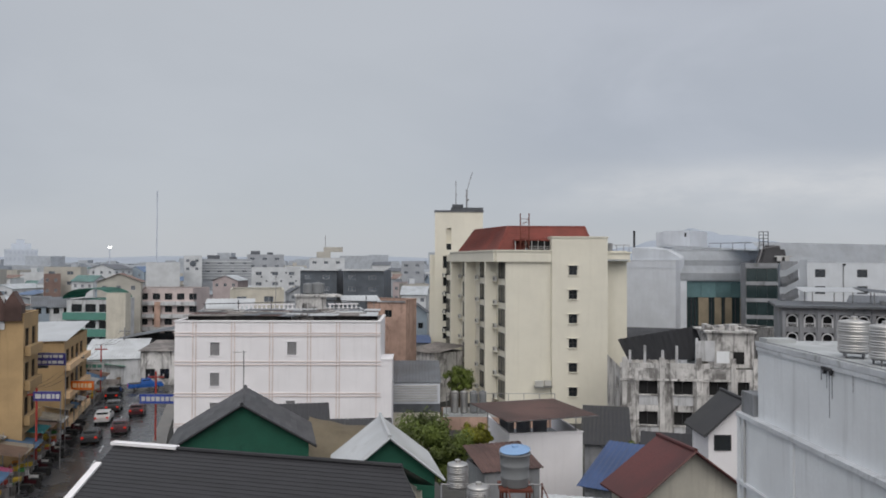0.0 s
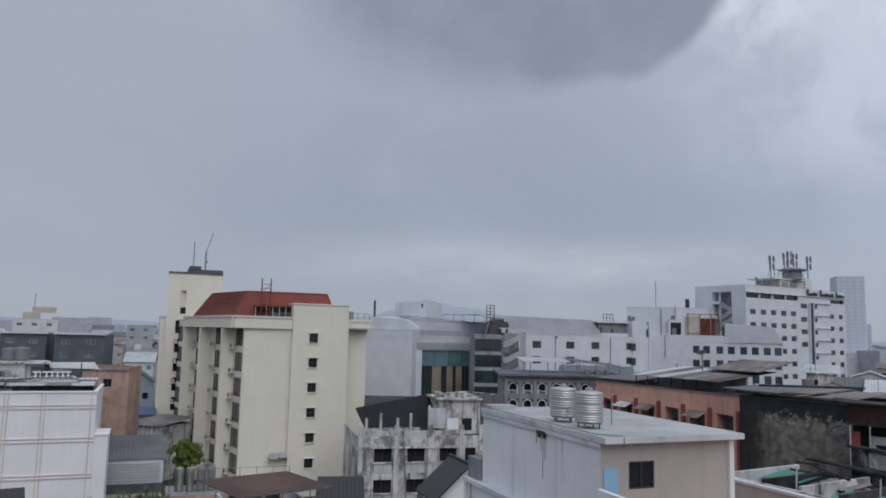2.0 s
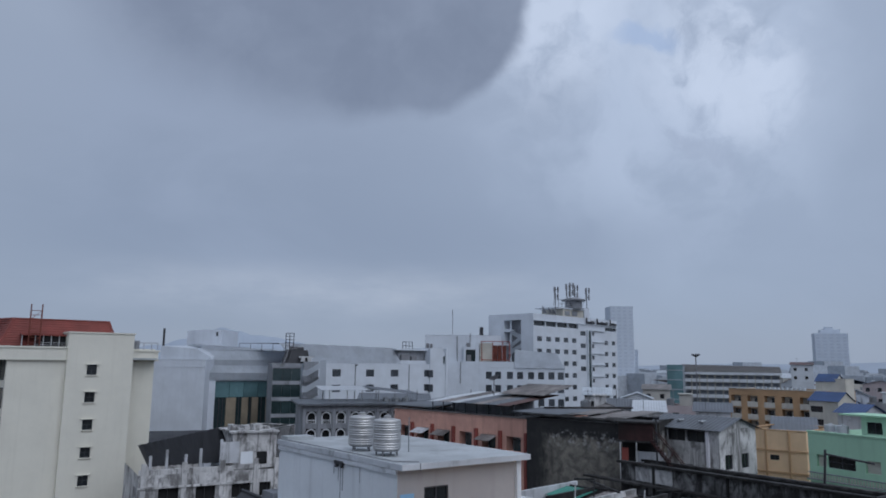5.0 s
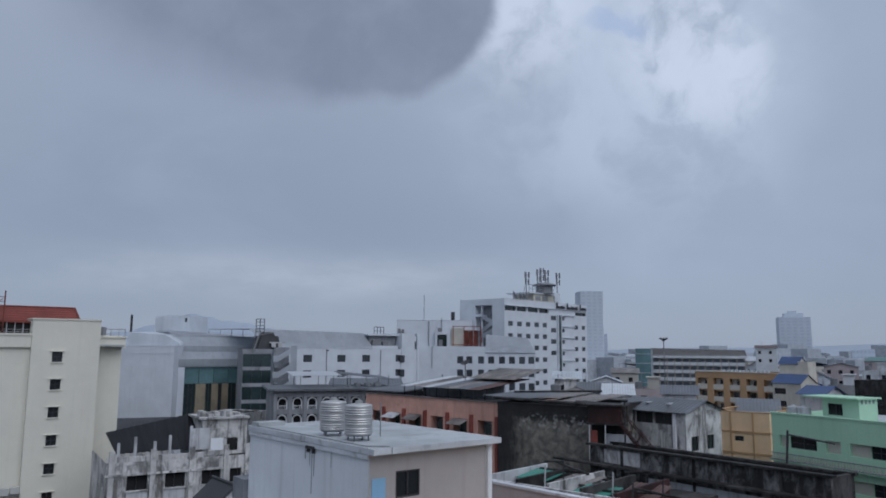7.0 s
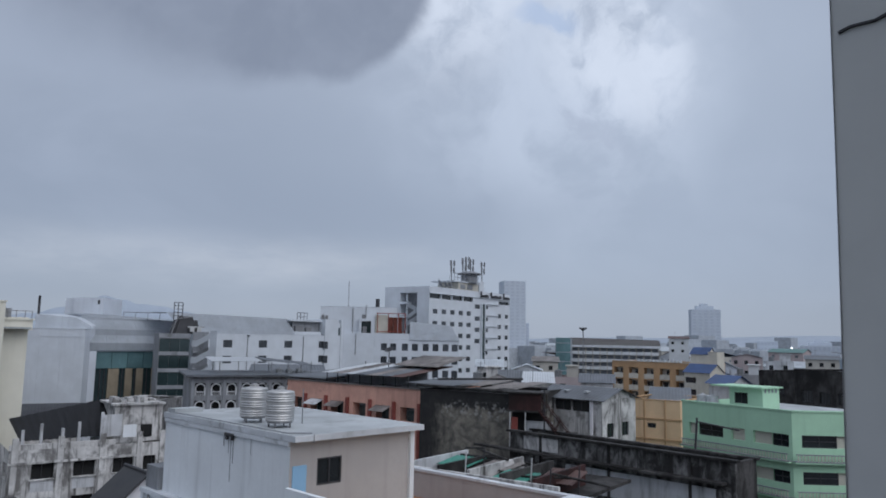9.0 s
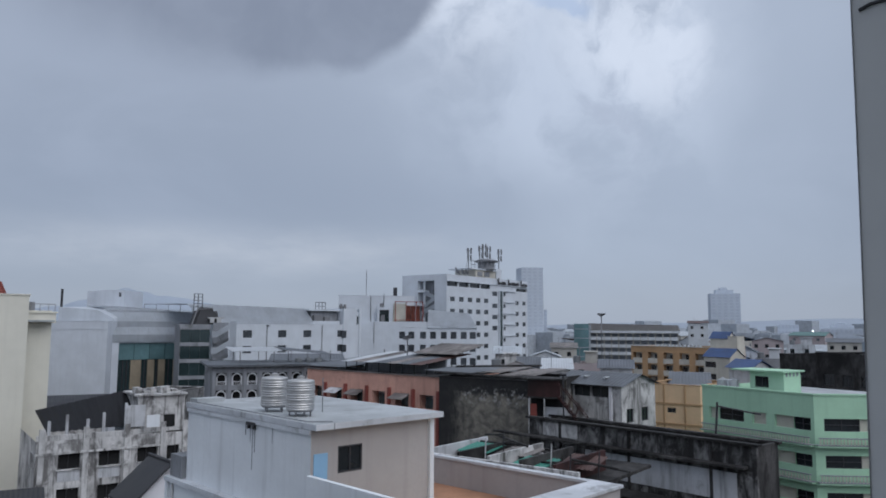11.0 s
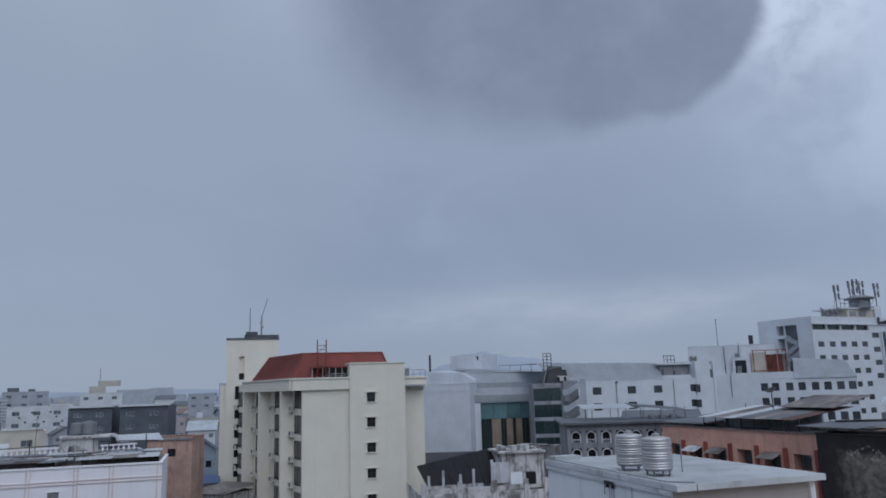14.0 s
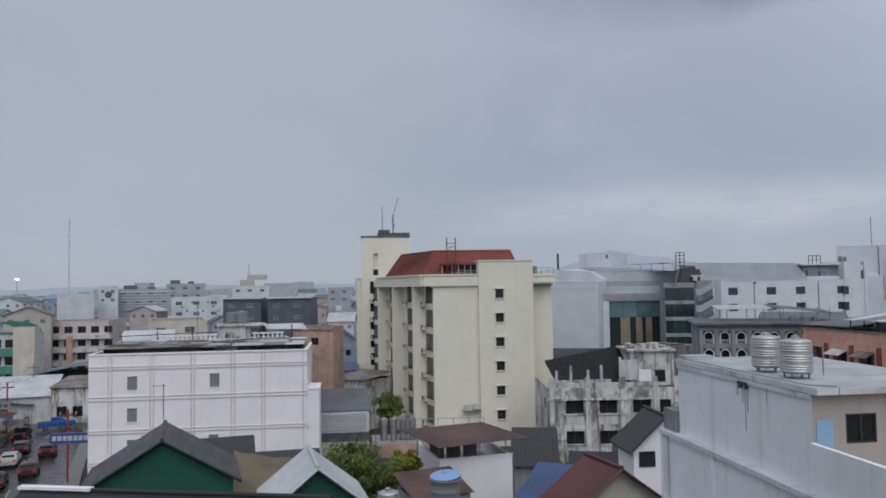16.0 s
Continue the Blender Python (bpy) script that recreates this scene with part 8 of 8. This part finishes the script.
        if "round openings" in label:
            for q in range(9):
                part("round_opening", bars(((w * (0.1 + 0.1 * q), -0.06, zt - 1.6 - 1.3 * (q % 3)), (w * (0.1 + 0.1 * q), 0.1, zt - 1.6 - 1.3 * (q % 3)), 0.3), sides=10), SLATE, e)
    # faded brick red house beside the white one
    z5 = 15.07
    b = house("brick_red_house", "faded brick red house with stained bare walls", "building", -9.7, 95.51, -17.7, 5.35, 4, z5, BRICKRED, "flat", OLDSHEET, [("S", 2.4, z5 - 2.2, 1.0, 0.9)], parapet=0.3)
    part("cornice", boxes((-0.2, -0.2, z5 - 0.3, 5.3, -0.006, z5 - 0.1)), GREYWALL, b)
    house("pale_blue_house", "pale blue house with balconies and clutter", "house", -6.54, 137.85, 1.9, 3.72, 8, 10.52, FARWALL[4], "gable_y", GREYSHEET, grid("S", 0.5, 1.6, 2, 7.5, -2.9, 3, 0.9, 1.1), rise=1.4)
    house("blue_tarp_shed", "low shed with a bright blue sheet roof", "shed", -5.56, 117.87, 1.9, 3.46, 5, 6.98, GREYWALL, "shed_S", BLUESHEET, rise=0.6)
    house("dark_back_house", "dark stained house behind the hotel", "house", -5.08, 107.88, -43.9, 5.6, 6, 7.0, STAINED, "shed_S", OLDSHEET, rise=0.6)


street_left()


# ---- vehicles, stalls and street furniture ----
def car_paint(name, c):
    return surface(name, c, 0.25, vary=0.05, bump=0.0, spec=0.6)


CARS = {"dark": car_paint("black_car_paint", (0.02, 0.02, 0.022)), "white": car_paint("white_car_paint", (0.6, 0.6, 0.6)),
        "red": car_paint("dark_red_car_paint", (0.045, 0.008, 0.012)), "blue": car_paint("blue_bus_paint", (0.02, 0.10, 0.36))}
TYRE = surface("tyre_rubber", (0.02, 0.02, 0.02), 0.8, vary=0.1)
TAILLIGHT = glowing("tail_light", (1.0, 0.05, 0.03), 0.4)
HEADLIGHT = glowing("head_light", (1.0, 0.9, 0.75), 3.0)


def road_at(y, off):
    for p, q in zip(ROAD, ROAD[1:]):
        if p[1] <= y <= q[1]:
            s = (y - p[1]) / (q[1] - p[1])
            d = (Vector(q) - Vector(p)).normalized()
            return p[0] + (q[0] - p[0]) * s + d.y * off, y - d.x * off, math.degrees(math.atan2(d.y, d.x)) - 90
    return ROAD[0][0], y, 0


def vehicle(label, y, off, kind, paint, away=True, turn=0):
    x, yy, yaw = road_at(y, off)
    yaw += turn
    e = thing("pickup_truck" if kind == "pickup" else "bus" if kind == "bus" else "car", label, "pickup" if kind == "pickup" else kind, x, yy, 0.03, yaw + (0 if away else 180), "street traffic")
    L, W = {"car": (4.4, 1.75), "pickup": (5.1, 1.8), "bus": (8.2, 2.4)}[kind]
    side = {"car": [(-2.2, 0.45), (-2.15, 0.85), (-1.7, 0.98), (-1.2, 1.42), (0.3, 1.46), (1.0, 1.0), (2.0, 0.85), (2.2, 0.6), (2.2, 0.35), (-2.2, 0.35)],
            "pickup": [(-2.55, 0.5), (-2.55, 1.05), (-0.75, 1.05), (-0.65, 1.7), (0.6, 1.72), (1.2, 1.15), (2.4, 1.05), (2.55, 0.7), (2.55, 0.45), (-2.55, 0.45)],
            "bus": [(-4.1, 0.5), (-4.1, 2.7), (-3.9, 2.85), (3.4, 2.85), (3.8, 2.5), (4.1, 1.3), (4.1, 0.5)]}[kind]

    def shell(bm):
        a = [bm.verts.new((-W / 2 + (0.12 if z > 1.2 and kind != "bus" else 0), y2, z)) for y2, z in side]
        b = [bm.verts.new((W / 2 - (0.12 if z > 1.2 and kind != "bus" else 0), y2, z)) for y2, z in side]
        bm.faces.new(a)
        bm.faces.new(b[::-1])
        k = len(side)
        for i in range(k):
            bm.faces.new((a[i], b[i], b[(i + 1) % k], a[(i + 1) % k]))
        bmesh.ops.recalc_face_normals(bm, faces=bm.faces)
        bmesh.ops.bevel(bm, geom=bm.edges[:], offset=0.06, segments=2, affect="EDGES")
    part_of("body", shared(("vehicle_" + kind, paint.name), shell), paint, e)
    if kind == "car":
        part("rear_window", boxes((-0.62, -1.52, 1.02, 0.62, -1.40, 1.36)), GLASS, e)
        part("windscreen", boxes((-0.62, 0.5, 1.05, 0.62, 0.72, 1.38)), GLASS, e)
        for s in (-1, 1):
            part("side_window", boxes((s * 0.80 - 0.03, -1.1, 1.05, s * 0.80 + 0.03, 0.35, 1.36)), GLASS, e)
    elif kind == "pickup":
        part("load_bed", boxes((-0.8, -2.45, 1.06, 0.8, -0.85, 1.1)), DARKMETAL, e)
        part("rear_window", boxes((-0.6, -0.74, 1.2, 0.6, -0.66, 1.6)), GLASS, e)
        for s in (-1, 1):
            part("side_window", boxes((s * 0.80 - 0.03, -0.5, 1.2, s * 0.80 + 0.03, 0.5, 1.62)), GLASS, e)
    else:
        for s in (-1, 1):
            part("window_band", boxes((s * 1.2 - 0.02, -3.8, 1.5, s * 1.2 + 0.02, 3.4, 2.35)), GLASS, e)
        part("rear_window", boxes((-1.0, -4.14, 1.5, 1.0, -4.09, 2.3)), GLASS, e)
        part("yellow_panel", boxes((-1.22, -3.0, 0.8, -1.205, -0.5, 1.4)), APRICOT, e)
    for s in (-1, 1):
        for yy2 in (-L * 0.29, L * 0.31):
            o = part_of("wheel", shared(("wheel",), lambda bm: [beam(bm, (-0.1, 0, 0), (0.1, 0, 0), 0.33, 16)]), TYRE, e, m=pose(s * (W / 2 - 0.1), yy2, 0.33))
            part_of("rim", shared(("rim",), lambda bm: [beam(bm, (-0.11, 0, 0), (0.11, 0, 0), 0.2, 12)]), METAL, o)
        part("tail_light", boxes((s * (W / 2 - 0.2) - 0.12, -L / 2 - 0.03, 0.75, s * (W / 2 - 0.2) + 0.12, -L / 2 + 0.05, 0.95)), TAILLIGHT, e)
        part("headlight", boxes((s * (W / 2 - 0.25) - 0.15, L / 2 - 0.06, 0.65, s * (W / 2 - 0.25) + 0.15, L / 2 + 0.02, 0.8)), FRAMEWHITE, e)
    return e


vehicle("black sedan car driving on the wet road", 82, -1.5, "car", CARS["dark"])
vehicle("dark red car braking on the wet road", 86, 1.0, "car", CARS["red"])
vehicle("white hatchback car in the wet street", 92, -1.75, "car", CARS["white"])
vehicle("dark red car with lit tail lights", 95.5, 1.75, "car", CARS["red"])
vehicle("black car waiting in the street", 98.5, -1.5, "car", CARS["dark"])
vehicle("black pickup truck in the street", 107.5, -3.0, "pickup", CARS["dark"])
vehicle("blue pickup truck turning across the street end", 114, 0.4, "pickup", CARS["blue"], True, -78)
vehicle("dark red pickup truck further down the street", 121, 4.0, "pickup", CARS["red"])
vehicle("dark red car further down the street", 127, 3.2, "car", CARS["red"])
vehicle("dark red car among waiting traffic", 132, 2.6, "car", CARS["red"])
vehicle("white car far down the street", 138, 2.4, "car", CARS["white"])
vehicle("black car far down the street", 145, 2.6, "car", CARS["dark"])


def motorbike(x, y, yaw, c):
    e = thing("motorbike", "parked motorbike with dark seat at the kerb", "motorbike", x, y, 0.17, yaw, "parked motorbikes")
    for yy in (-0.6, 0.6):
        part_of("wheel", shared(("bike_wheel",), lambda bm: [beam(bm, (-0.05, 0, 0), (0.05, 0, 0), 0.28, 14)]), TYRE, e, m=pose(0, yy, 0.28))
    part_of("body", shared(("bike_body", c.name), lambda bm: [box(bm, -0.14, -0.5, 0.35, 0.14, 0.35, 0.65), box(bm, -0.12, 0.35, 0.4, 0.12, 0.6, 1.0)]), c, e)
    part_of("seat", shared(("bike_seat",), lambda bm: [box(bm, -0.15, -0.75, 0.65, 0.15, 0.15, 0.78)]), TYRE, e)
    part_of("handlebar", shared(("bike_bar",), lambda bm: [beam(bm, (-0.35, 0.5, 1.0), (0.35, 0.5, 1.0), 0.03)]), METAL, e)


rnd = random.Random(21)
for i in range(16):
    x, yy, yaw = road_at(64 + 1.7 * i, -4.0 + rnd.uniform(-0.3, 0.3))
    motorbike(x, yy, yaw + 70 + rnd.uniform(-15, 15), (CARS["dark"], CARS["red"], CARS["white"])[i % 3])

CANVAS = [surface("canvas_" + k, c, 0.8, vary=0.15, stain=0.2, stain_color=tuple(v * 0.4 for v in c)) for k, c in (
    ("blue", (0.12, 0.22, 0.36)), ("cream", (0.42, 0.37, 0.30)), ("pink", (0.45, 0.12, 0.22)), ("teal", (0.04, 0.22, 0.24)), ("brown", (0.25, 0.17, 0.13)), ("white", (0.55, 0.55, 0.55)), ("green", (0.03, 0.28, 0.16)))]
GOODS = [surface("goods_" + k, c, 0.7, vary=0.2) for k, c in (("yellow", (0.5, 0.35, 0.05)), ("red", (0.35, 0.05, 0.04)), ("green", (0.06, 0.2, 0.06)), ("orange", (0.5, 0.2, 0.04)), ("white", (0.5, 0.5, 0.5)), ("brown", (0.16, 0.1, 0.06)))]
LAMPGLOW = glowing("stall_bulb", (1.0, 0.72, 0.3), 6.0)


def stall(y, off, w, d, mat, z=2.4, tilt=10, extra=True):
    x, yy, yaw = road_at(y, off)
    e = thing("market_stall", "street stall with tilted canvas awning and goods", "market stall", x, yy, 0.17, yaw, "street stalls")
    bm = bmesh.new()
    n = 6
    g = []
    for i in range(n + 1):
        u = i / n
        g.append([bm.verts.new((-d / 2 + d * v / 4, -w / 2 + w * u, z + math.tan(radians(tilt)) * (d / 2 - d * v / 4) - 0.12 * math.sin(math.pi * u * 2) ** 2 * (v % 4 > 0))) for v in range(5)])
    for a, b in zip(g, g[1:]):
        for v in range(4):
            bm.faces.new((a[v], a[v + 1], b[v + 1], b[v]))
    bmesh.ops.solidify(bm, geom=bm.faces[:], thickness=0.03)
    part("awning", bm, mat, e)
    for sx in (-1, 1):
        for sy in (-1, 1):
            part("post", bars(((sx * d / 2 * 0.9, sy * w / 2 * 0.92, 0), (sx * d / 2 * 0.9, sy * w / 2 * 0.92, z), 0.03)), METAL, e)
    part("table", boxes((-d * 0.35, -w * 0.42, 0.0, d * 0.35, w * 0.42, 0.75)), OLDSHEET, e)
    for i in range(7):
        s = rnd.uniform(0.12, 0.3)
        px, py = rnd.uniform(-d * 0.3, d * 0.3), rnd.uniform(-w * 0.4, w * 0.4)
        part("goods_crate", boxes((px - s, py - s, 0.75, px + s, py + s, 0.75 + s)), GOODS[i % 6], e)


for i in range(18):
    stall(59 + 3.0 * i, -5.4 - rnd.uniform(0, 0.6), rnd.uniform(2.8, 3.8), rnd.uniform(2.4, 3.2), CANVAS[(0, 2, 4, 1, 0, 3, 4, 1, 5, 1, 0, 5, 4, 3, 1, 5, 0, 4)[i]], rnd.uniform(2.5, 3.6), rnd.uniform(8, 20))
for i in range(8):
    stall(58 + 3.4 * i, -8.2 - rnd.uniform(0, 0.4), 3.3, 2.6, CANVAS[(2, 3, 4, 1, 5, 0, 2, 4)[i]], rnd.uniform(3.4, 4.4), rnd.uniform(8, 16))
stall(121, -6.0, 4.5, 5.0, CANVAS[6], 3.2, 8)


def sign(label, x, y, z, yaw, w, h, mat, ink, strokes, pole=True):
    e = thing("shop_sign", label, "sign", x, y, 0, yaw, "shop signs")
    part("board", boxes((-w / 2, -0.08, z, w / 2, 0.08, z + h)), mat, e)
    for r in range(strokes):
        u = -w / 2 + 0.2
        while u < w / 2 - 0.3:
            k = min(rnd.uniform(0.2, 0.6), w / 2 - 0.1 - u)
            part("lettering", boxes((u, -0.1, z + h * (r + 0.25) / strokes, u + k, -0.082, z + h * (r + 0.75) / strokes)), ink, e)
            u += k + 0.12
    part("frame", boxes((-w / 2 - 0.05, -0.06, z - 0.05, w / 2 + 0.05, 0.06, z - 0.001), (-w / 2 - 0.05, -0.06, z + h + 0.001, w / 2 + 0.05, 0.06, z + h + 0.05)), METAL, e)
    if pole:
        part("bracket", bars(((w / 2, 0, 0), (w / 2, 0, z + h), 0.05)), METAL, e)


PURPLE = surface("purple_sign_board", (0.05, 0.045, 0.20), 0.5, vary=0.1)
BANNER = surface("blue_banner_cloth", (0.035, 0.07, 0.32), 0.6, vary=0.1)
ORANGESIGN = surface("orange_sign_board", (0.65, 0.14, 0.015), 0.5, vary=0.1)
sign("purple shop sign with pale unreadable lettering", -40.4, 75.92, 9.21, 0, 3.19, 1.2, PURPLE, FRAMEWHITE, 2)
sign("purple shop sign board above the stalls", -37.79, 70.51, 6.56, 0, 2.6, 0.87, PURPLE, FRAMEWHITE, 1)
sign("orange shop sign with yellow unreadable lettering", -42.08, 86.29, 4.84, 0, 2.67, 1.04, ORANGESIGN, APRICOT, 1)
sign("pale green shop sign on the shophouse", -46.15, 97.64, 5.55, 0, 2.67, 0.92, STAINEDWHITE, TEALWALL, 1)
sign("blue cloth banner with white unreadable lettering", -30.18, 78.39, 4.82, 0, 3.9, 0.97, BANNER, FRAMEWHITE, 1)


def utility_pole(x, y, h, mat, arm=True):
    e = thing("utility_pole", "street pole with cross arm and lamps", "utility pole", x, y, 0.15, 0, "street poles")
    part("pole", bars(((0, 0, 0), (0, 0, h), 0.11)), mat, e)
    if arm:
        part("cross_arm", boxes((-0.9, -0.06, h - 0.7, 0.9, 0.06, h - 0.55)), mat, e)
        for k in (-0.8, 0, 0.8):
            part("insulator", bars(((k, 0, h - 0.55), (k, 0, h - 0.3), 0.06)), FRAMEWHITE, e)


REDPOLE = surface("red_painted_pole", (0.35, 0.05, 0.04), 0.6, vary=0.2)
POLES = []
for i, (y, off, mat) in enumerate(((72, -4.9, REDPOLE), (80, 5.2, REDPOLE), (92, -4.9, METAL), (108, -4.9, REDPOLE), (126, -4.9, METAL), (118, 5.6, METAL))):
    x, yy, yaw = road_at(y, off)
    utility_pole(x, yy, 8.5 if mat is METAL else 7.6, mat)
    POLES.append((x, yy))
c = thing("power_cables", "black power cables strung between street poles", "cables", POLES[0][0], POLES[0][1], 7.3)
for k in (-0.8, 0.0, 0.8):
    bm = bmesh.new()
    for a, b in ((0, 2), (2, 3), (3, 4)):
        A, B = Vector(POLES[a]) - Vector(POLES[0]), Vector(POLES[b]) - Vector(POLES[0])
        prev = None
        for s in range(9):
            t = s / 8
            p = A.lerp(B, t)
            q = Vector((p.x + k, p.y, 0.5 - 2.4 * t * (1 - t)))
            if prev is not None:
                beam(bm, prev, q, 0.02, 4)
            prev = q
    part("cable", bm, TYRE, c)

# far pylon and floodlight on the skyline
pl = thing("radio_mast", "thin distant lattice radio mast", "mast", -253.66, 652.42, 0)
# both masts take the tower glass paint with haze in its colour
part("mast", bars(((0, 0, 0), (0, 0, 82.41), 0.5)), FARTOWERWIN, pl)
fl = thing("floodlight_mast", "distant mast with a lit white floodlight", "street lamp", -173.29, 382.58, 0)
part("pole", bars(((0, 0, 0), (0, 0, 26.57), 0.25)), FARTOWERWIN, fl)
part("lamp_head", boxes((-0.7, -0.4, 26.57, 0.7, 0.4, 27.3)), glowing("floodlight_glow", (1.0, 1.0, 1.0), 4.0), fl)



fl = thing("floodlight_mast", "distant pole with a lit white lamp", "street lamp", 372.7, 145.2, 0)
part("pole", bars(((0, 0, 0), (0, 0, 18.3), 0.2)), FARTOWERWIN, fl)
part("lamp_head", boxes((-0.28, -0.28, 18.3, 0.28, 0.28, 18.7)), bpy.data.materials["floodlight_glow"], fl)


# ---- the town beyond: low houses as far as the horizon ----
def far_town():
    r = random.Random(33)
    keep_out = [(-62, 200, 70), (15, 105, 22), (150, 150, 50), (60, 130, 45), (120, 70, 22), (215, 150, 32), (-35, 100, 26), (-12, 92, 20), (55, 110, 40), (100, 110, 40)]
    made = 0
    for ring, (d0, d1, count) in enumerate(((150, 250, 75), (250, 400, 110), (400, 560, 100))):
        for _ in range(count):
            az = r.uniform(-36, 82)
            d = r.uniform(d0, d1)
            x, y = d * math.sin(radians(az)), d * math.cos(radians(az))
            if any((x - a) ** 2 + (y - b) ** 2 < c * c for a, b, c in keep_out):
                continue
            if abs(az - 5) < 6 and d < 200:
                continue
            w, dd = r.uniform(7, 17), r.uniform(8, 14)
            h = r.uniform(6.0, 13.0) if d < 300 else r.uniform(8.0, 17.5)
            yaw = r.choice((-8, 4, 12, 80, -70)) + r.uniform(-5, 5)
            # these wall and roof paints already hold the distance haze
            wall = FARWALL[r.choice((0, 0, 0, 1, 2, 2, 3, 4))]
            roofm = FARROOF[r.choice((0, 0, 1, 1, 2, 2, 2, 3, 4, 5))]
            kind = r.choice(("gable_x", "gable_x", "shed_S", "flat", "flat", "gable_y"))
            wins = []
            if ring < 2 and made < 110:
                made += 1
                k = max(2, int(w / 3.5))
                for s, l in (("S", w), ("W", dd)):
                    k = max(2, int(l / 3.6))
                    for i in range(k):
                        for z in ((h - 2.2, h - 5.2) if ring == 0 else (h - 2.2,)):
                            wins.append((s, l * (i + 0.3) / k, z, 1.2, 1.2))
            e = house("town_house", "low town house in haze-greyed paint among others", "house", x, y, yaw, w, dd, h, wall, kind, roofm, wins, rise=r.uniform(1.0, 2.4), parapet=0.3, pane_mat=FARGLASS, frame_mat=FRAMEWHITE, group="far town houses")
            if kind == "flat" and r.random() < 0.6:
                u = r.uniform(1, w - 4)
                part("roof_room", boxes((u, 2, h - 0.3, u + 3, 5, h + 2.3)), wall, e)
    # crowded small houses between the street and the horizon
    for _ in range(110):
        az, d = r.uniform(-37, 1), r.uniform(180, 430)
        x, y = d * math.sin(radians(az)), d * math.cos(radians(az))
        if any((x - a) ** 2 + (y - b) ** 2 < (0.3 * c) ** 2 for a, b, c in keep_out):
            continue
        w, dd = r.uniform(5, 10), r.uniform(6, 10)
        h = 20 - d * r.uniform(0.022, 0.05) if d < 330 else r.uniform(7, 13.5)
        kind = r.choice(("gable_x", "gable_x", "gable_y", "shed_S", "flat"))
        wins = [("S", w * (i + 0.3) / 3, h - 2.0, 1.0, 1.0) for i in range(3)] if d < 280 else []
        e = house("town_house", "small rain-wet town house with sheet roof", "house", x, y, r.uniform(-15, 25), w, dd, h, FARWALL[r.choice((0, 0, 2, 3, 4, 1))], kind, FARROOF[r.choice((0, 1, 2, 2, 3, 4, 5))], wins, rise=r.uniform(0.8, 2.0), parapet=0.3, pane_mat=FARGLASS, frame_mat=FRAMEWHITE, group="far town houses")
        if r.random() < 0.5:
            part("roof_box", boxes((w * 0.3, dd * 0.4, h - 0.2, w * 0.3 + 1.6, dd * 0.4 + 1.6, h + r.uniform(1.2, 2.8))), FARWALL[r.choice((0, 1, 2))], e)
        if r.random() < 0.4:
            part("antenna", bars(((w * 0.7, dd * 0.5, h), (w * 0.7, dd * 0.5, h + r.uniform(2.5, 5)), 0.08)), METAL, e)
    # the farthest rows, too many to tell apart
    # their fading is one paint with rain haze mixed in
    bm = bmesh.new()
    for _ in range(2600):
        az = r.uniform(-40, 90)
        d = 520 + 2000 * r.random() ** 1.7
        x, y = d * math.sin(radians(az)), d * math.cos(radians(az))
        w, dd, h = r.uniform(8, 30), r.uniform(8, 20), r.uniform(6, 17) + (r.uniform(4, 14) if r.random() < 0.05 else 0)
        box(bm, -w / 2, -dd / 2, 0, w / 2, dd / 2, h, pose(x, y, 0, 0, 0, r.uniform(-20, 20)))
    tagged(part("far_rooftops", bm, FARCITY, None), "countless small rooftops painted in rain haze grey", "rooftops", kind="stuff")
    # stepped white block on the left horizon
    far_tower("stepped white block far away in haze-paled paint", -389.51, 652.6, 29.8, 26.52, 25, 29.88, 5, 8, 9)
    rr = random.Random(5)
    for k in range(16):
        az, d = rr.uniform(-30, 80), rr.uniform(150, 380)
        if any((d * math.sin(radians(az)) - a) ** 2 + (d * math.cos(radians(az)) - b) ** 2 < c2 * c2 for a, b, c2 in keep_out):
            continue
        tree("town_tree", "dark green tree among town houses", round(d * math.sin(radians(az)), 1), round(d * math.cos(radians(az)), 1), 0, 4.0, 3.0, 5.0, 700, LEAF, k + 40, 0.55)


far_town()
